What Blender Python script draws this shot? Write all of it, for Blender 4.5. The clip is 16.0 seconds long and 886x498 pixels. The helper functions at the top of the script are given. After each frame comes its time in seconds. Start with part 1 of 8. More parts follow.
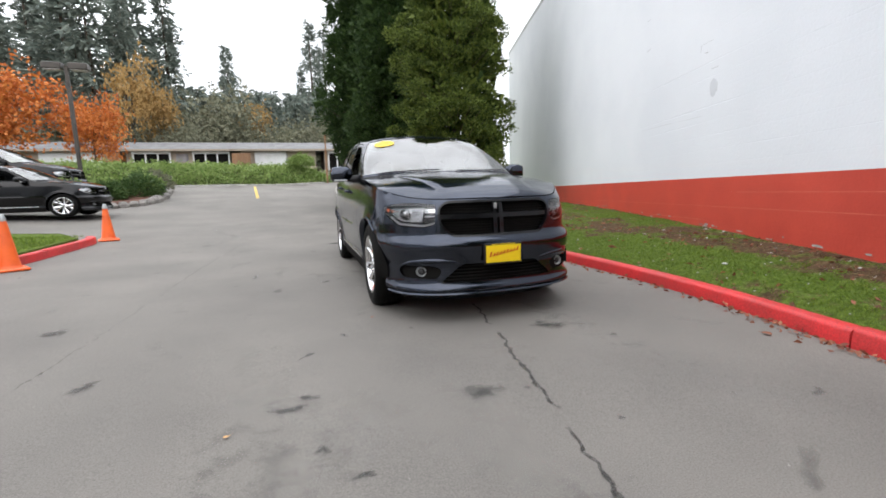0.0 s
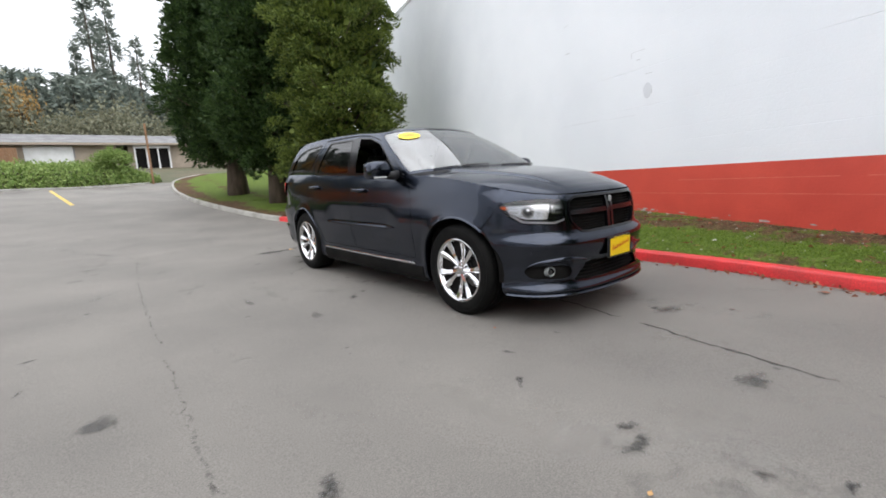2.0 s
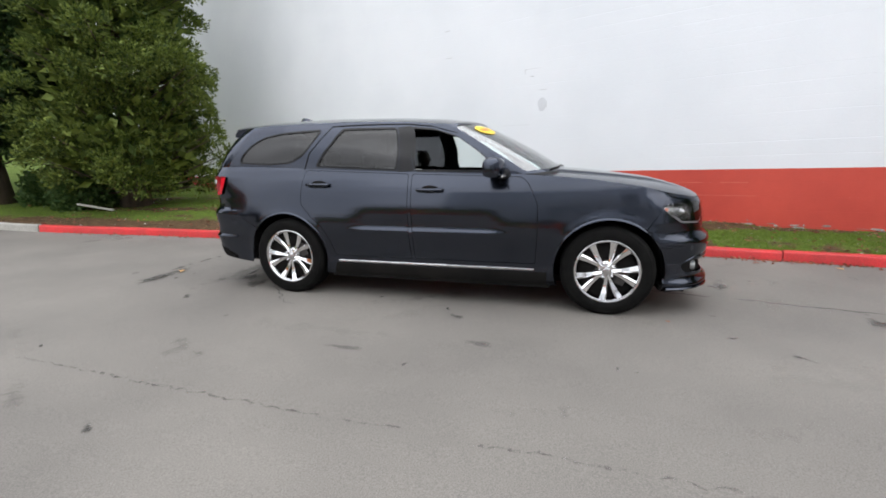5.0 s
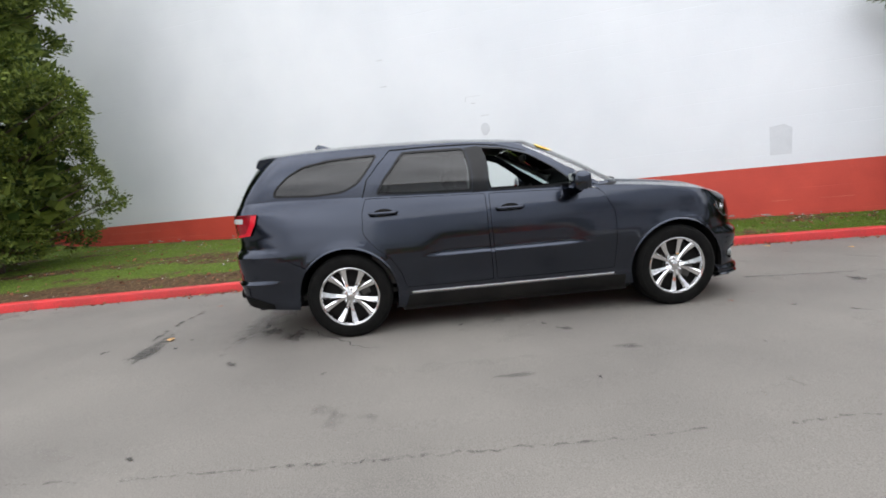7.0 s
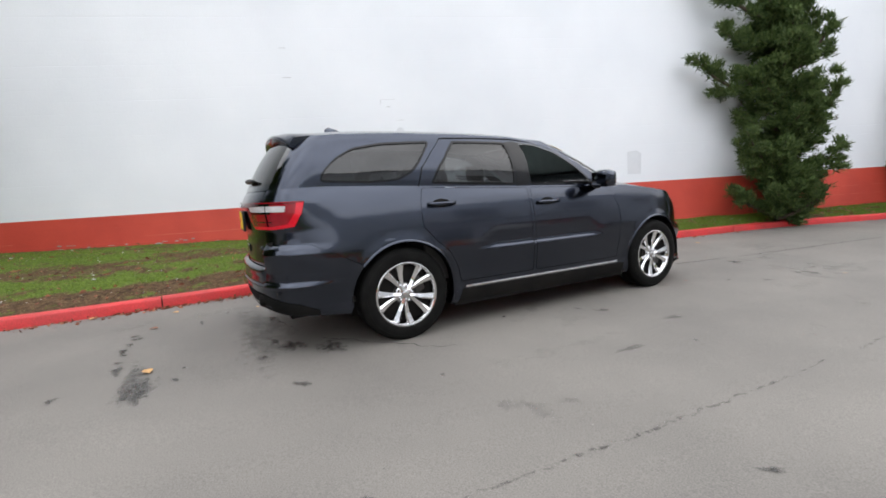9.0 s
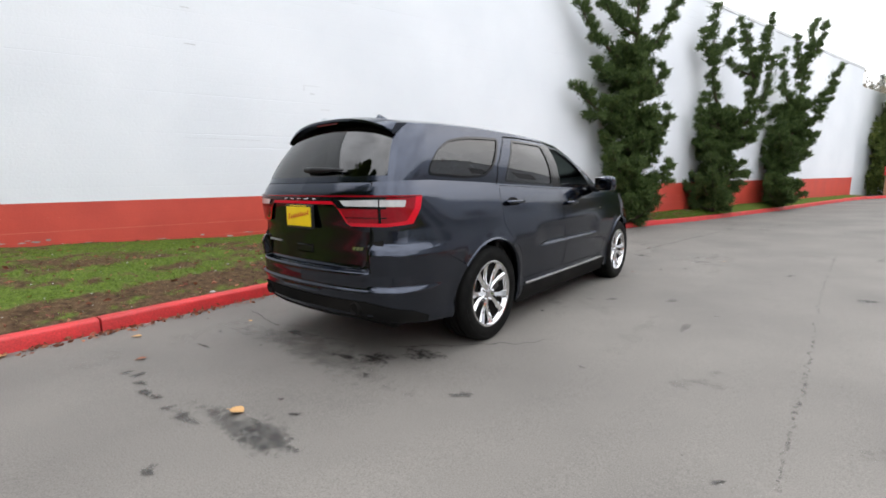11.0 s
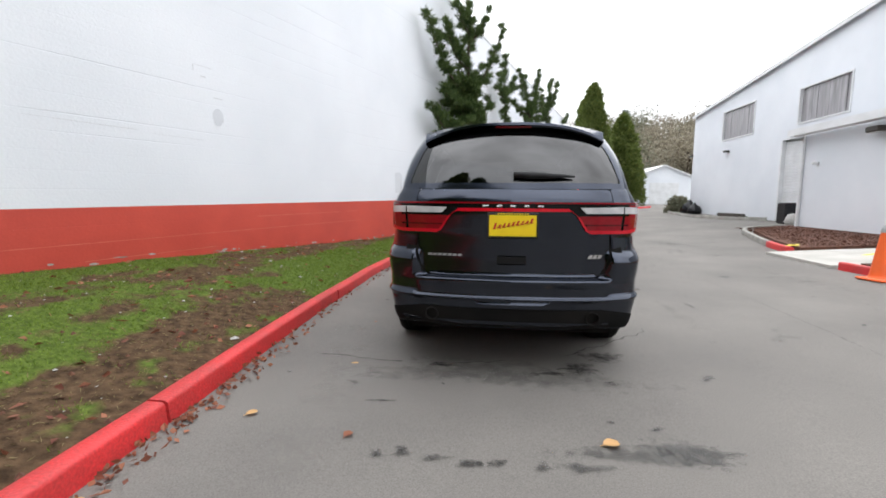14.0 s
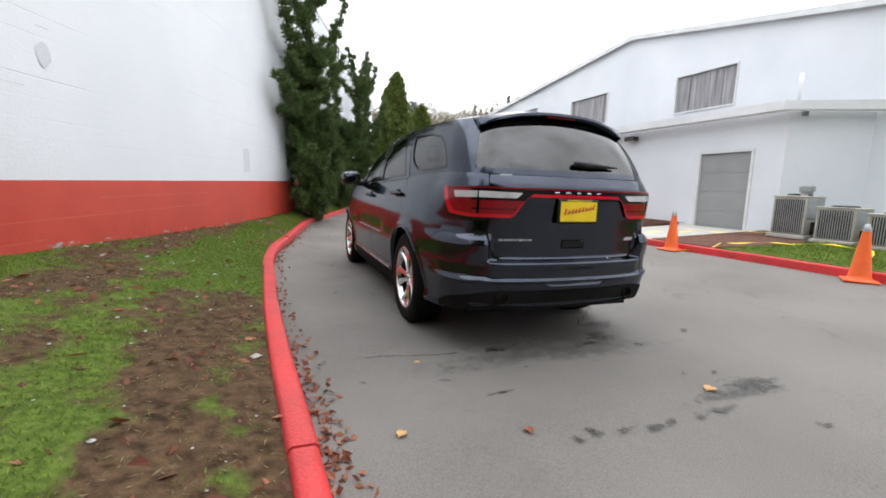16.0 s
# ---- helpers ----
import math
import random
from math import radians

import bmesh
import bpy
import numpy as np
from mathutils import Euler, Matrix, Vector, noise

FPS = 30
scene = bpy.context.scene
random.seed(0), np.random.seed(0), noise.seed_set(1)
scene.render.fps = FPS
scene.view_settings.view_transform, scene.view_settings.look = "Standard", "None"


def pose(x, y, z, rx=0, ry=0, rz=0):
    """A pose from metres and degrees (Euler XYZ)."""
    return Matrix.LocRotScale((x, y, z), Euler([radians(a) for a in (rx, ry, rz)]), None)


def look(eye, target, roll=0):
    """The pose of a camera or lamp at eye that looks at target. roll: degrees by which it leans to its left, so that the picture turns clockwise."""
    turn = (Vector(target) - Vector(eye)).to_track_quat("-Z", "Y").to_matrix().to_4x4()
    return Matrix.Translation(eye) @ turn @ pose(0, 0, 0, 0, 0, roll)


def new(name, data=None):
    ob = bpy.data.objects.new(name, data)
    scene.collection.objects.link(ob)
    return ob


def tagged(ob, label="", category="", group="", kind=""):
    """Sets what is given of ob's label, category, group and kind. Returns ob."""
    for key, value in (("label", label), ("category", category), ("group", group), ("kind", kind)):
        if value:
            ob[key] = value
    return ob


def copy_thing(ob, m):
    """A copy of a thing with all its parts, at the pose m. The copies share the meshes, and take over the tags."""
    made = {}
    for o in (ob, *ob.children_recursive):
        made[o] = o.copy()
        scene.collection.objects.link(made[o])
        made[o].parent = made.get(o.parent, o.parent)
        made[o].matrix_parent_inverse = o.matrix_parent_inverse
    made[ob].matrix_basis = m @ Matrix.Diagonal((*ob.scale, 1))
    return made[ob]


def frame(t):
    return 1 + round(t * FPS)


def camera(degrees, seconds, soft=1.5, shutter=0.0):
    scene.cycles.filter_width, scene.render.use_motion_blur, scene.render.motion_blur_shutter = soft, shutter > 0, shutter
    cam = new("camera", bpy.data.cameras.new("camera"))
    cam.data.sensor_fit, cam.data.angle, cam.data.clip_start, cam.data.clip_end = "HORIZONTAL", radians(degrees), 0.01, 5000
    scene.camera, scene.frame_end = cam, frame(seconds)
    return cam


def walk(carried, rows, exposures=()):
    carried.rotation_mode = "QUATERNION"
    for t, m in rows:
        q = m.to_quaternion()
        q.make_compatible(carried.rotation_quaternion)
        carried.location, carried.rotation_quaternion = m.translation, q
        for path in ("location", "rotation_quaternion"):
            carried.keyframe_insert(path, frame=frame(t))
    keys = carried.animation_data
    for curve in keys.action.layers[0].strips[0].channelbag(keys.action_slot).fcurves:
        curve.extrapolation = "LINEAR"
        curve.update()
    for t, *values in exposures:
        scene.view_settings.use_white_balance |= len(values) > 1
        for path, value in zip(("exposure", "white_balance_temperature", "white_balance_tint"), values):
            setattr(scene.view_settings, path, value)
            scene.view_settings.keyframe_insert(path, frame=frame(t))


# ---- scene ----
cam = camera(90.1, 16.0, soft=1.75)
PATH = [
    (0, (-1.53, -5.617, 1.091), (-0.92, -3.733, 0.81), -1.6),
    (0.5, (-2.047, -5.352, 1.081), (-1.261, -3.544, 0.746), -2.9),
    (1, (-2.522, -5.02, 1.096), (-1.573, -3.286, 0.791), -3.6),
    (1.5, (-2.965, -4.664, 1.12), (-1.837, -3.053, 0.761), -4.5),
    (2, (-3.318, -4.235, 1.179), (-2.06, -2.716, 0.848), -3.0),
    (2.5, (-3.696, -3.808, 1.207), (-2.265, -2.461, 0.837), -2.9),
    (3, (-4.009, -3.272, 1.223), (-2.513, -2.002, 0.838), -4.1),
    (3.5, (-4.305, -2.821, 1.23), (-2.673, -1.712, 0.901), -3.6),
    (4, (-4.499, -2.278, 1.264), (-2.757, -1.359, 0.918), -3.5),
    (4.2, (-4.551, -2.063, 1.278), (-2.778, -1.212, 0.913), -2.6),
    (6.3, (-4.936, 0.157, 1.303), (-2.969, 0.24, 0.952), -4.4),
    (6.5, (-4.903, 0.325, 1.297), (-2.935, 0.398, 0.947), -5.8),
    (7, (-4.855, 0.865, 1.294), (-2.878, 0.758, 1.016), -4.8),
    (7.5, (-4.767, 1.392, 1.268), (-2.821, 1.021, 0.992), -3.8),
    (8, (-4.611, 1.887, 1.221), (-2.701, 1.327, 1.033), -2.3),
    (8.5, (-4.456, 2.436, 1.216), (-2.646, 1.616, 0.991), -2.5),
    (8.7, (-4.357, 2.622, 1.214), (-2.566, 1.767, 0.967), -2.8),
    (10.8, (-2.973, 4.321, 1.261), (-1.69, 2.811, 0.992), -0.2),
    (11, (-2.817, 4.437, 1.246), (-1.561, 2.907, 0.961), -0.5),
    (11.5, (-2.373, 4.692, 1.225), (-1.248, 3.061, 0.949), 0.8),
    (12, (-1.899, 4.976, 1.192), (-1.02, 3.205, 0.894), 1.1),
    (12.5, (-1.383, 5.157, 1.174), (-0.603, 3.344, 0.85), 0.6),
    (13, (-0.882, 5.358, 1.187), (-0.296, 3.464, 0.924), 0.9),
    (13.3, (-0.628, 5.429, 1.223), (-0.15, 3.508, 0.938), 0.2),
    (13.5, (-0.382, 5.465, 1.187), (0.012, 3.525, 0.904), -0.6),
    (14, (0.115, 5.507, 1.199), (0.345, 3.533, 0.977), 0.4),
    (14.5, (0.591, 5.545, 1.201), (0.557, 3.561, 0.947), 0.3),
    (15, (1.045, 5.441, 1.205), (0.873, 3.463, 0.966), 0.3),
    (15.5, (1.508, 5.37, 1.189), (1.001, 3.445, 0.993), 2.1),
    (16, (1.968, 5.177, 1.166), (1.261, 3.327, 0.893), 2.0),
]
walk(cam, [(t, look(eye, target, roll)) for t, eye, target, roll in PATH])

from mathutils import geometry

# ==== world and light ====
world = bpy.data.worlds.new("overcast_sky")
scene.world = world
world.use_nodes = True
wn, wl = world.node_tree.nodes, world.node_tree.links
wn.clear()
sky = wn.new("ShaderNodeTexSky")
sky.sky_type, sky.sun_disc = "NISHITA", False
sky.sun_elevation, sky.sun_rotation = radians(38), radians(200)
sky.air_density, sky.dust_density, sky.ozone_density = 1.0, 4.0, 1.0
cloud = wn.new("ShaderNodeMix")
cloud.data_type = "RGBA"
cloud.inputs[0].default_value = 0.88
cloud.inputs[7].default_value = (22.1, 22.6, 23.7, 1)
bg = wn.new("ShaderNodeBackground")
bg.inputs[1].default_value = 0.1
wo = wn.new("ShaderNodeOutputWorld")
wl.new(sky.outputs[0], cloud.inputs[6])
# an overcast sky is brighter overhead than at the horizon
sky_dir = wn.new("ShaderNodeTexCoord")
sky_xyz = wn.new("ShaderNodeSeparateXYZ")
lift = wn.new("ShaderNodeMapRange")
lift.inputs[1].default_value, lift.inputs[2].default_value = 0.0, 1.0
lift.inputs[3].default_value, lift.inputs[4].default_value = 0.62, 1.5
grade = wn.new("ShaderNodeMix")
grade.data_type, grade.blend_type = "RGBA", "MULTIPLY"
grade.inputs[0].default_value = 1.0
wl.new(sky_dir.outputs["Generated"], sky_xyz.inputs[0])
wl.new(sky_xyz.outputs[2], lift.inputs[0])
wl.new(cloud.outputs[2], grade.inputs[6])
# drifting cloud, paler and darker over the whole sky
puff = wn.new("ShaderNodeTexNoise")
puff.inputs["Scale"].default_value, puff.inputs["Detail"].default_value, puff.inputs["Roughness"].default_value = 2.6, 7, 0.55
billow = wn.new("ShaderNodeMapRange")
billow.inputs[1].default_value, billow.inputs[2].default_value = 0.34, 0.66
billow.inputs[3].default_value, billow.inputs[4].default_value = 0.72, 1.28
both = wn.new("ShaderNodeMath")
both.operation = "MULTIPLY"
wl.new(sky_dir.outputs["Generated"], puff.inputs["Vector"])
wl.new(puff.outputs["Fac"], billow.inputs[0])
wl.new(lift.outputs[0], both.inputs[0])
wl.new(billow.outputs[0], both.inputs[1])
wl.new(both.outputs[0], grade.inputs[7])
wl.new(grade.outputs[2], bg.inputs[0])
wl.new(bg.outputs[0], wo.inputs[0])

sun = new("sun", bpy.data.lights.new("sun", "SUN"))
sun.data.energy, sun.data.angle, sun.data.color = 0.6, radians(110), (1.0, 0.97, 0.92)
sun.matrix_world = look((0, 0, 30), (12, 10, 0))
scene.view_settings.exposure = 0.0


# ==== materials ====
def mat(name, c1, c2=None, scale=6.0, rough=0.6, rough2=None, bump=0.0, bump_scale=80.0, metal=0.0, coat=0.0, spec=0.5,
        fine=0.0, lo=0.35, hi=0.65, stretch=(1, 1, 1), sheen=0.0):
    """A surface whose colour drifts between c1 and c2 in patches, with a finer grain and relief."""
    m = bpy.data.materials.new(name)
    m.use_nodes = True
    n, l = m.node_tree.nodes, m.node_tree.links
    b = n["Principled BSDF"]
    b.inputs["Base Color"].default_value = (*c1, 1)
    b.inputs["Roughness"].default_value = rough
    b.inputs["Metallic"].default_value = metal
    b.inputs["Specular IOR Level"].default_value = spec
    b.inputs["Coat Weight"].default_value = coat
    b.inputs["Coat Roughness"].default_value = 0.03
    tc = n.new("ShaderNodeTexCoord")
    mp = n.new("ShaderNodeMapping")
    mp.inputs["Scale"].default_value = stretch
    l.new(tc.outputs["Object"], mp.inputs["Vector"])
    if c2:
        no = n.new("ShaderNodeTexNoise")
        no.inputs["Scale"].default_value = scale
        no.inputs["Detail"].default_value = 6
        l.new(mp.outputs[0], no.inputs["Vector"])
        rp = n.new("ShaderNodeValToRGB")
        rp.color_ramp.elements[0].position, rp.color_ramp.elements[1].position = lo, hi
        rp.color_ramp.elements[0].color, rp.color_ramp.elements[1].color = (*c1, 1), (*c2, 1)
        l.new(no.outputs["Fac"], rp.inputs["Fac"])
        col = rp.outputs[0]
        if fine:
            nf = n.new("ShaderNodeTexNoise")
            nf.inputs["Scale"].default_value = scale * 23 if scale > 2 else 150
            nf.inputs["Detail"].default_value = 4
            l.new(mp.outputs[0], nf.inputs["Vector"])
            mr = n.new("ShaderNodeMapRange")
            mr.inputs[1].default_value, mr.inputs[2].default_value = 0.3, 0.7
            mr.inputs[3].default_value, mr.inputs[4].default_value = 1 - fine, 1 + fine
            l.new(nf.outputs["Fac"], mr.inputs[0])
            mx = n.new("ShaderNodeMix")
            mx.data_type, mx.blend_type = "RGBA", "MULTIPLY"
            mx.inputs[0].default_value = 1
            l.new(col, mx.inputs[6])
            l.new(mr.outputs[0], mx.inputs[7])
            col = mx.outputs[2]
        l.new(col, b.inputs["Base Color"])
        if rough2 is not None:
            mr2 = n.new("ShaderNodeMapRange")
            mr2.inputs[3].default_value, mr2.inputs[4].default_value = rough, rough2
            l.new(no.outputs["Fac"], mr2.inputs[0])
            l.new(mr2.outputs[0], b.inputs["Roughness"])
    if bump:
        nb = n.new("ShaderNodeTexNoise")
        nb.inputs["Scale"].default_value = bump_scale
        nb.inputs["Detail"].default_value = 5
        l.new(mp.outputs[0], nb.inputs["Vector"])
        bp = n.new("ShaderNodeBump")
        bp.inputs["Strength"].default_value = min(1.0, bump)
        bp.inputs["Distance"].default_value = 0.01
        l.new(nb.outputs["Fac"], bp.inputs["Height"])
        l.new(bp.outputs[0], b.inputs["Normal"])
    return m


def leafy(name, c1, c2, rough=0.6):
    """Foliage: each leaf or clump has a tint of its own, and lets some light through."""
    m = bpy.data.materials.new(name)
    m.use_nodes = True
    n, l = m.node_tree.nodes, m.node_tree.links
    b = n["Principled BSDF"]
    b.inputs["Roughness"].default_value = rough
    b.inputs["Specular IOR Level"].default_value = 0.25
    ge = n.new("ShaderNodeNewGeometry")
    rp = n.new("ShaderNodeValToRGB")
    rp.color_ramp.elements[0].color, rp.color_ramp.elements[1].color = (*c1, 1), (*c2, 1)
    l.new(ge.outputs["Random Per Island"], rp.inputs["Fac"])
    l.new(rp.outputs[0], b.inputs["Base Color"])
    tr = n.new("ShaderNodeBsdfTranslucent")
    l.new(rp.outputs[0], tr.inputs["Color"])
    mx = n.new("ShaderNodeMixShader")
    mx.inputs[0].default_value = 0.17
    l.new(b.outputs[0], mx.inputs[1])
    l.new(tr.outputs[0], mx.inputs[2])
    l.new(mx.outputs[0], n["Material Output"].inputs["Surface"])
    return m


def glassy(name, tint, rough=0.0, mixin=0.5):
    """A thin pane: part lets light straight through with a tint, part mirrors by the angle."""
    m = bpy.data.materials.new(name)
    m.use_nodes = True
    n, l = m.node_tree.nodes, m.node_tree.links
    n.remove(n["Principled BSDF"])
    tr = n.new("ShaderNodeBsdfTransparent")
    tr.inputs[0].default_value = (*tint, 1)
    gl = n.new("ShaderNodeBsdfGlossy")
    gl.inputs["Roughness"].default_value = rough
    fr = n.new("ShaderNodeFresnel")
    fr.inputs[0].default_value = 1.5
    mr = n.new("ShaderNodeMath")
    mr.operation = "MULTIPLY_ADD"
    mr.inputs[1].default_value, mr.inputs[2].default_value = 1.0, mixin
    l.new(fr.outputs[0], mr.inputs[0])
    mx = n.new("ShaderNodeMixShader")
    l.new(mr.outputs[0], mx.inputs[0])
    l.new(tr.outputs[0], mx.inputs[1])
    l.new(gl.outputs[0], mx.inputs[2])
    l.new(mx.outputs[0], n["Material Output"].inputs["Surface"])
    return m


M_asphalt = mat("asphalt", (0.129, 0.120, 0.109), (0.178, 0.165, 0.148), scale=0.7, rough=0.85, rough2=0.75, bump=0.18, bump_scale=190, fine=0.25, lo=0.3, hi=0.7)
M_earth = mat("earth", (0.05, 0.06, 0.025), (0.09, 0.07, 0.04), scale=0.3, rough=0.95, bump=0.5, fine=0.4)
M_white = mat("white_masonry_paint", (0.80, 0.82, 0.85), (0.73, 0.755, 0.79), scale=0.45, rough=0.62, rough2=0.5, bump=0.22, bump_scale=34, fine=0.03)
M_red = mat("red_masonry_paint", (0.60, 0.075, 0.047), (0.50, 0.058, 0.038), scale=1.4, rough=0.55, rough2=0.4, bump=0.22, bump_scale=34, fine=0.1)
M_kerbred = mat("red_kerb_paint", (0.60, 0.028, 0.03), (0.44, 0.03, 0.03), scale=3.2, rough=0.5, bump=0.35, bump_scale=60, fine=0.22)
M_concrete = mat("concrete", (0.34, 0.33, 0.30), (0.22, 0.21, 0.19), scale=2.5, rough=0.85, bump=0.4, bump_scale=70, fine=0.2)
M_pale = mat("pale_concrete", (0.50, 0.48, 0.44), (0.40, 0.385, 0.35), scale=1.8, rough=0.85, bump=0.3, bump_scale=70, fine=0.12)
M_metalwall = mat("white_metal_siding", (0.74, 0.765, 0.80), (0.66, 0.69, 0.73), scale=0.5, rough=0.5, fine=0.03)
M_trim = mat("white_trim", (0.72, 0.73, 0.74), (0.62, 0.63, 0.63), scale=2, rough=0.5)
M_roof = mat("grey_roof", (0.12, 0.12, 0.125), (0.18, 0.18, 0.18), scale=1.2, rough=0.8, bump=0.3, bump_scale=20, fine=0.25)
M_mulch = mat("bark_mulch", (0.07, 0.028, 0.017), (0.14, 0.06, 0.035), scale=9, rough=0.95, bump=0.6, bump_scale=45, fine=0.4)
M_bark = mat("bark", (0.055, 0.04, 0.03), (0.11, 0.08, 0.06), scale=5, rough=0.95, bump=0.9, bump_scale=22, fine=0.3, stretch=(1, 1, 0.25))
M_yellow = mat("yellow_road_paint", (0.62, 0.42, 0.06), (0.45, 0.33, 0.09), scale=7, rough=0.7, fine=0.2, bump=0.3)
M_whiteline = mat("white_road_paint", (0.62, 0.61, 0.58), (0.4, 0.4, 0.38), scale=7, rough=0.7, fine=0.2, bump=0.3)
M_orange = mat("orange_plastic", (0.85, 0.13, 0.015), (0.72, 0.11, 0.02), scale=5, rough=0.45, fine=0.06)
M_tapey = mat("yellow_tape", (0.85, 0.68, 0.03), (0.75, 0.58, 0.03), scale=9, rough=0.35)
M_greydoor = mat("grey_steel_door", (0.30, 0.31, 0.31), (0.26, 0.27, 0.27), scale=1.5, rough=0.5, fine=0.04)
M_winglass = mat("dusty_window", (0.20, 0.19, 0.20), (0.34, 0.33, 0.34), scale=1.6, rough=0.22, stretch=(1, 5, 0.5), fine=0.1, spec=0.6)
M_galv = mat("galvanised_metal", (0.40, 0.42, 0.42), (0.30, 0.32, 0.32), scale=4, rough=0.45, metal=0.5)
M_dark = mat("black_plastic", (0.012, 0.012, 0.013), (0.022, 0.022, 0.024), scale=12, rough=0.5, fine=0.1, spec=0.25)
M_darkmetal = mat("dark_bronze_metal", (0.05, 0.045, 0.04), (0.07, 0.06, 0.05), scale=4, rough=0.45, metal=0.4)
M_wood = mat("weathered_wood", (0.30, 0.17, 0.09), (0.20, 0.11, 0.06), scale=2, rough=0.8, stretch=(1, 1, 0.2), fine=0.2, bump=0.3)
M_sidings = mat("house_siding", (0.36, 0.30, 0.24), (0.30, 0.25, 0.2), scale=1.2, rough=0.8, fine=0.1)
M_rock = mat("rock", (0.16, 0.15, 0.14), (0.28, 0.26, 0.24), scale=3, rough=0.9, bump=0.8, bump_scale=14, fine=0.3)
M_litter = mat("pale_litter", (0.48, 0.47, 0.45), (0.3, 0.28, 0.26), scale=30, rough=0.7)
L_grass = leafy("grass_blades", (0.078, 0.135, 0.016), (0.20, 0.285, 0.040))
L_dry = leafy("dry_grass", (0.16, 0.13, 0.06), (0.25, 0.2, 0.1))
L_cedar = leafy("cedar_foliage", (0.013, 0.033, 0.009), (0.058, 0.100, 0.025))
L_cypress = leafy("golden_cypress_foliage", (0.022, 0.046, 0.009), (0.175, 0.22, 0.043))
L_juniper = leafy("juniper_foliage", (0.034, 0.066, 0.020), (0.135, 0.190, 0.060))
L_thuja = leafy("arborvitae_foliage", (0.075, 0.115, 0.028), (0.20, 0.235, 0.062))
# distance haze is put into the firs' leaf colour as a pale grey-green
L_fir = leafy("hazed_fir_foliage", (0.125, 0.158, 0.138), (0.24, 0.27, 0.23))
L_orange = leafy("orange_autumn_leaves", (0.45, 0.12, 0.03), (0.62, 0.24, 0.06))
L_gold = leafy("golden_autumn_leaves", (0.32, 0.20, 0.07), (0.46, 0.30, 0.12))
# olive-brown paled for haze over the far woods; near shrubs share it
L_olive = leafy("haze_paled_olive_leaves", (0.135, 0.145, 0.10), (0.245, 0.24, 0.16))
L_ivy = leafy("ivy_leaves", (0.12, 0.20, 0.045), (0.30, 0.38, 0.13))
L_shrub = leafy("shrub_leaves", (0.03, 0.07, 0.02), (0.09, 0.14, 0.04))
L_fallen = leafy("fallen_leaves", (0.14, 0.045, 0.03), (0.36, 0.15, 0.085))
L_tan = leafy("tan_leaf", (0.55, 0.33, 0.14), (0.6, 0.36, 0.16))


def lawn_material():
    """Thin lawn: grass and bare earth in patches."""
    m = bpy.data.materials.new("patchy_lawn")
    m.use_nodes = True
    n, l = m.node_tree.nodes, m.node_tree.links
    b = n["Principled BSDF"]
    b.inputs["Roughness"].default_value = 0.95
    b.inputs["Specular IOR Level"].default_value = 0.08
    tc = n.new("ShaderNodeTexCoord")

    def ns(scale, detail=5):
        no = n.new("ShaderNodeTexNoise")
        no.inputs["Scale"].default_value, no.inputs["Detail"].default_value = scale, detail
        l.new(tc.outputs["Object"], no.inputs["Vector"])
        return no.outputs["Fac"]

    def ramp(fac, p0, c0, p1, c1):
        r = n.new("ShaderNodeValToRGB")
        r.color_ramp.elements[0].position, r.color_ramp.elements[1].position = p0, p1
        r.color_ramp.elements[0].color, r.color_ramp.elements[1].color = (*c0, 1), (*c1, 1)
        l.new(fac, r.inputs[0])
        return r.outputs[0]

    def mix(fac, a, c):
        x = n.new("ShaderNodeMix")
        x.data_type = "RGBA"
        l.new(fac, x.inputs[0])
        l.new(a, x.inputs[6])
        l.new(c, x.inputs[7])
        return x.outputs[2]

    earth = ramp(ns(14), 0.3, (0.036, 0.022, 0.013), 0.7, (0.130, 0.082, 0.047))
    grass = ramp(ns(22), 0.3, (0.050, 0.076, 0.015), 0.7, (0.128, 0.180, 0.034))
    at = n.new("ShaderNodeAttribute")
    at.attribute_name = "green"
    ad = n.new("ShaderNodeMath")
    ad.operation = "MULTIPLY_ADD"
    ad.inputs[1].default_value = 1.3
    l.new(ns(6, 7), ad.inputs[0])
    l.new(at.outputs["Fac"], ad.inputs[2])
    hf = n.new("ShaderNodeMath")
    hf.operation = "MULTIPLY"
    hf.inputs[1].default_value = 0.5
    l.new(ad.outputs[0], hf.inputs[0])
    f = ramp(hf.outputs[0], 0.47, (0, 0, 0), 0.62, (1, 1, 1))
    l.new(mix(f, earth, grass), b.inputs["Base Color"])
    bp = n.new("ShaderNodeBump")
    bp.inputs["Strength"].default_value, bp.inputs["Distance"].default_value = 0.9, 0.03
    l.new(ns(30, 8), bp.inputs["Height"])
    l.new(bp.outputs[0], b.inputs["Normal"])
    return m


M_lawn = lawn_material()

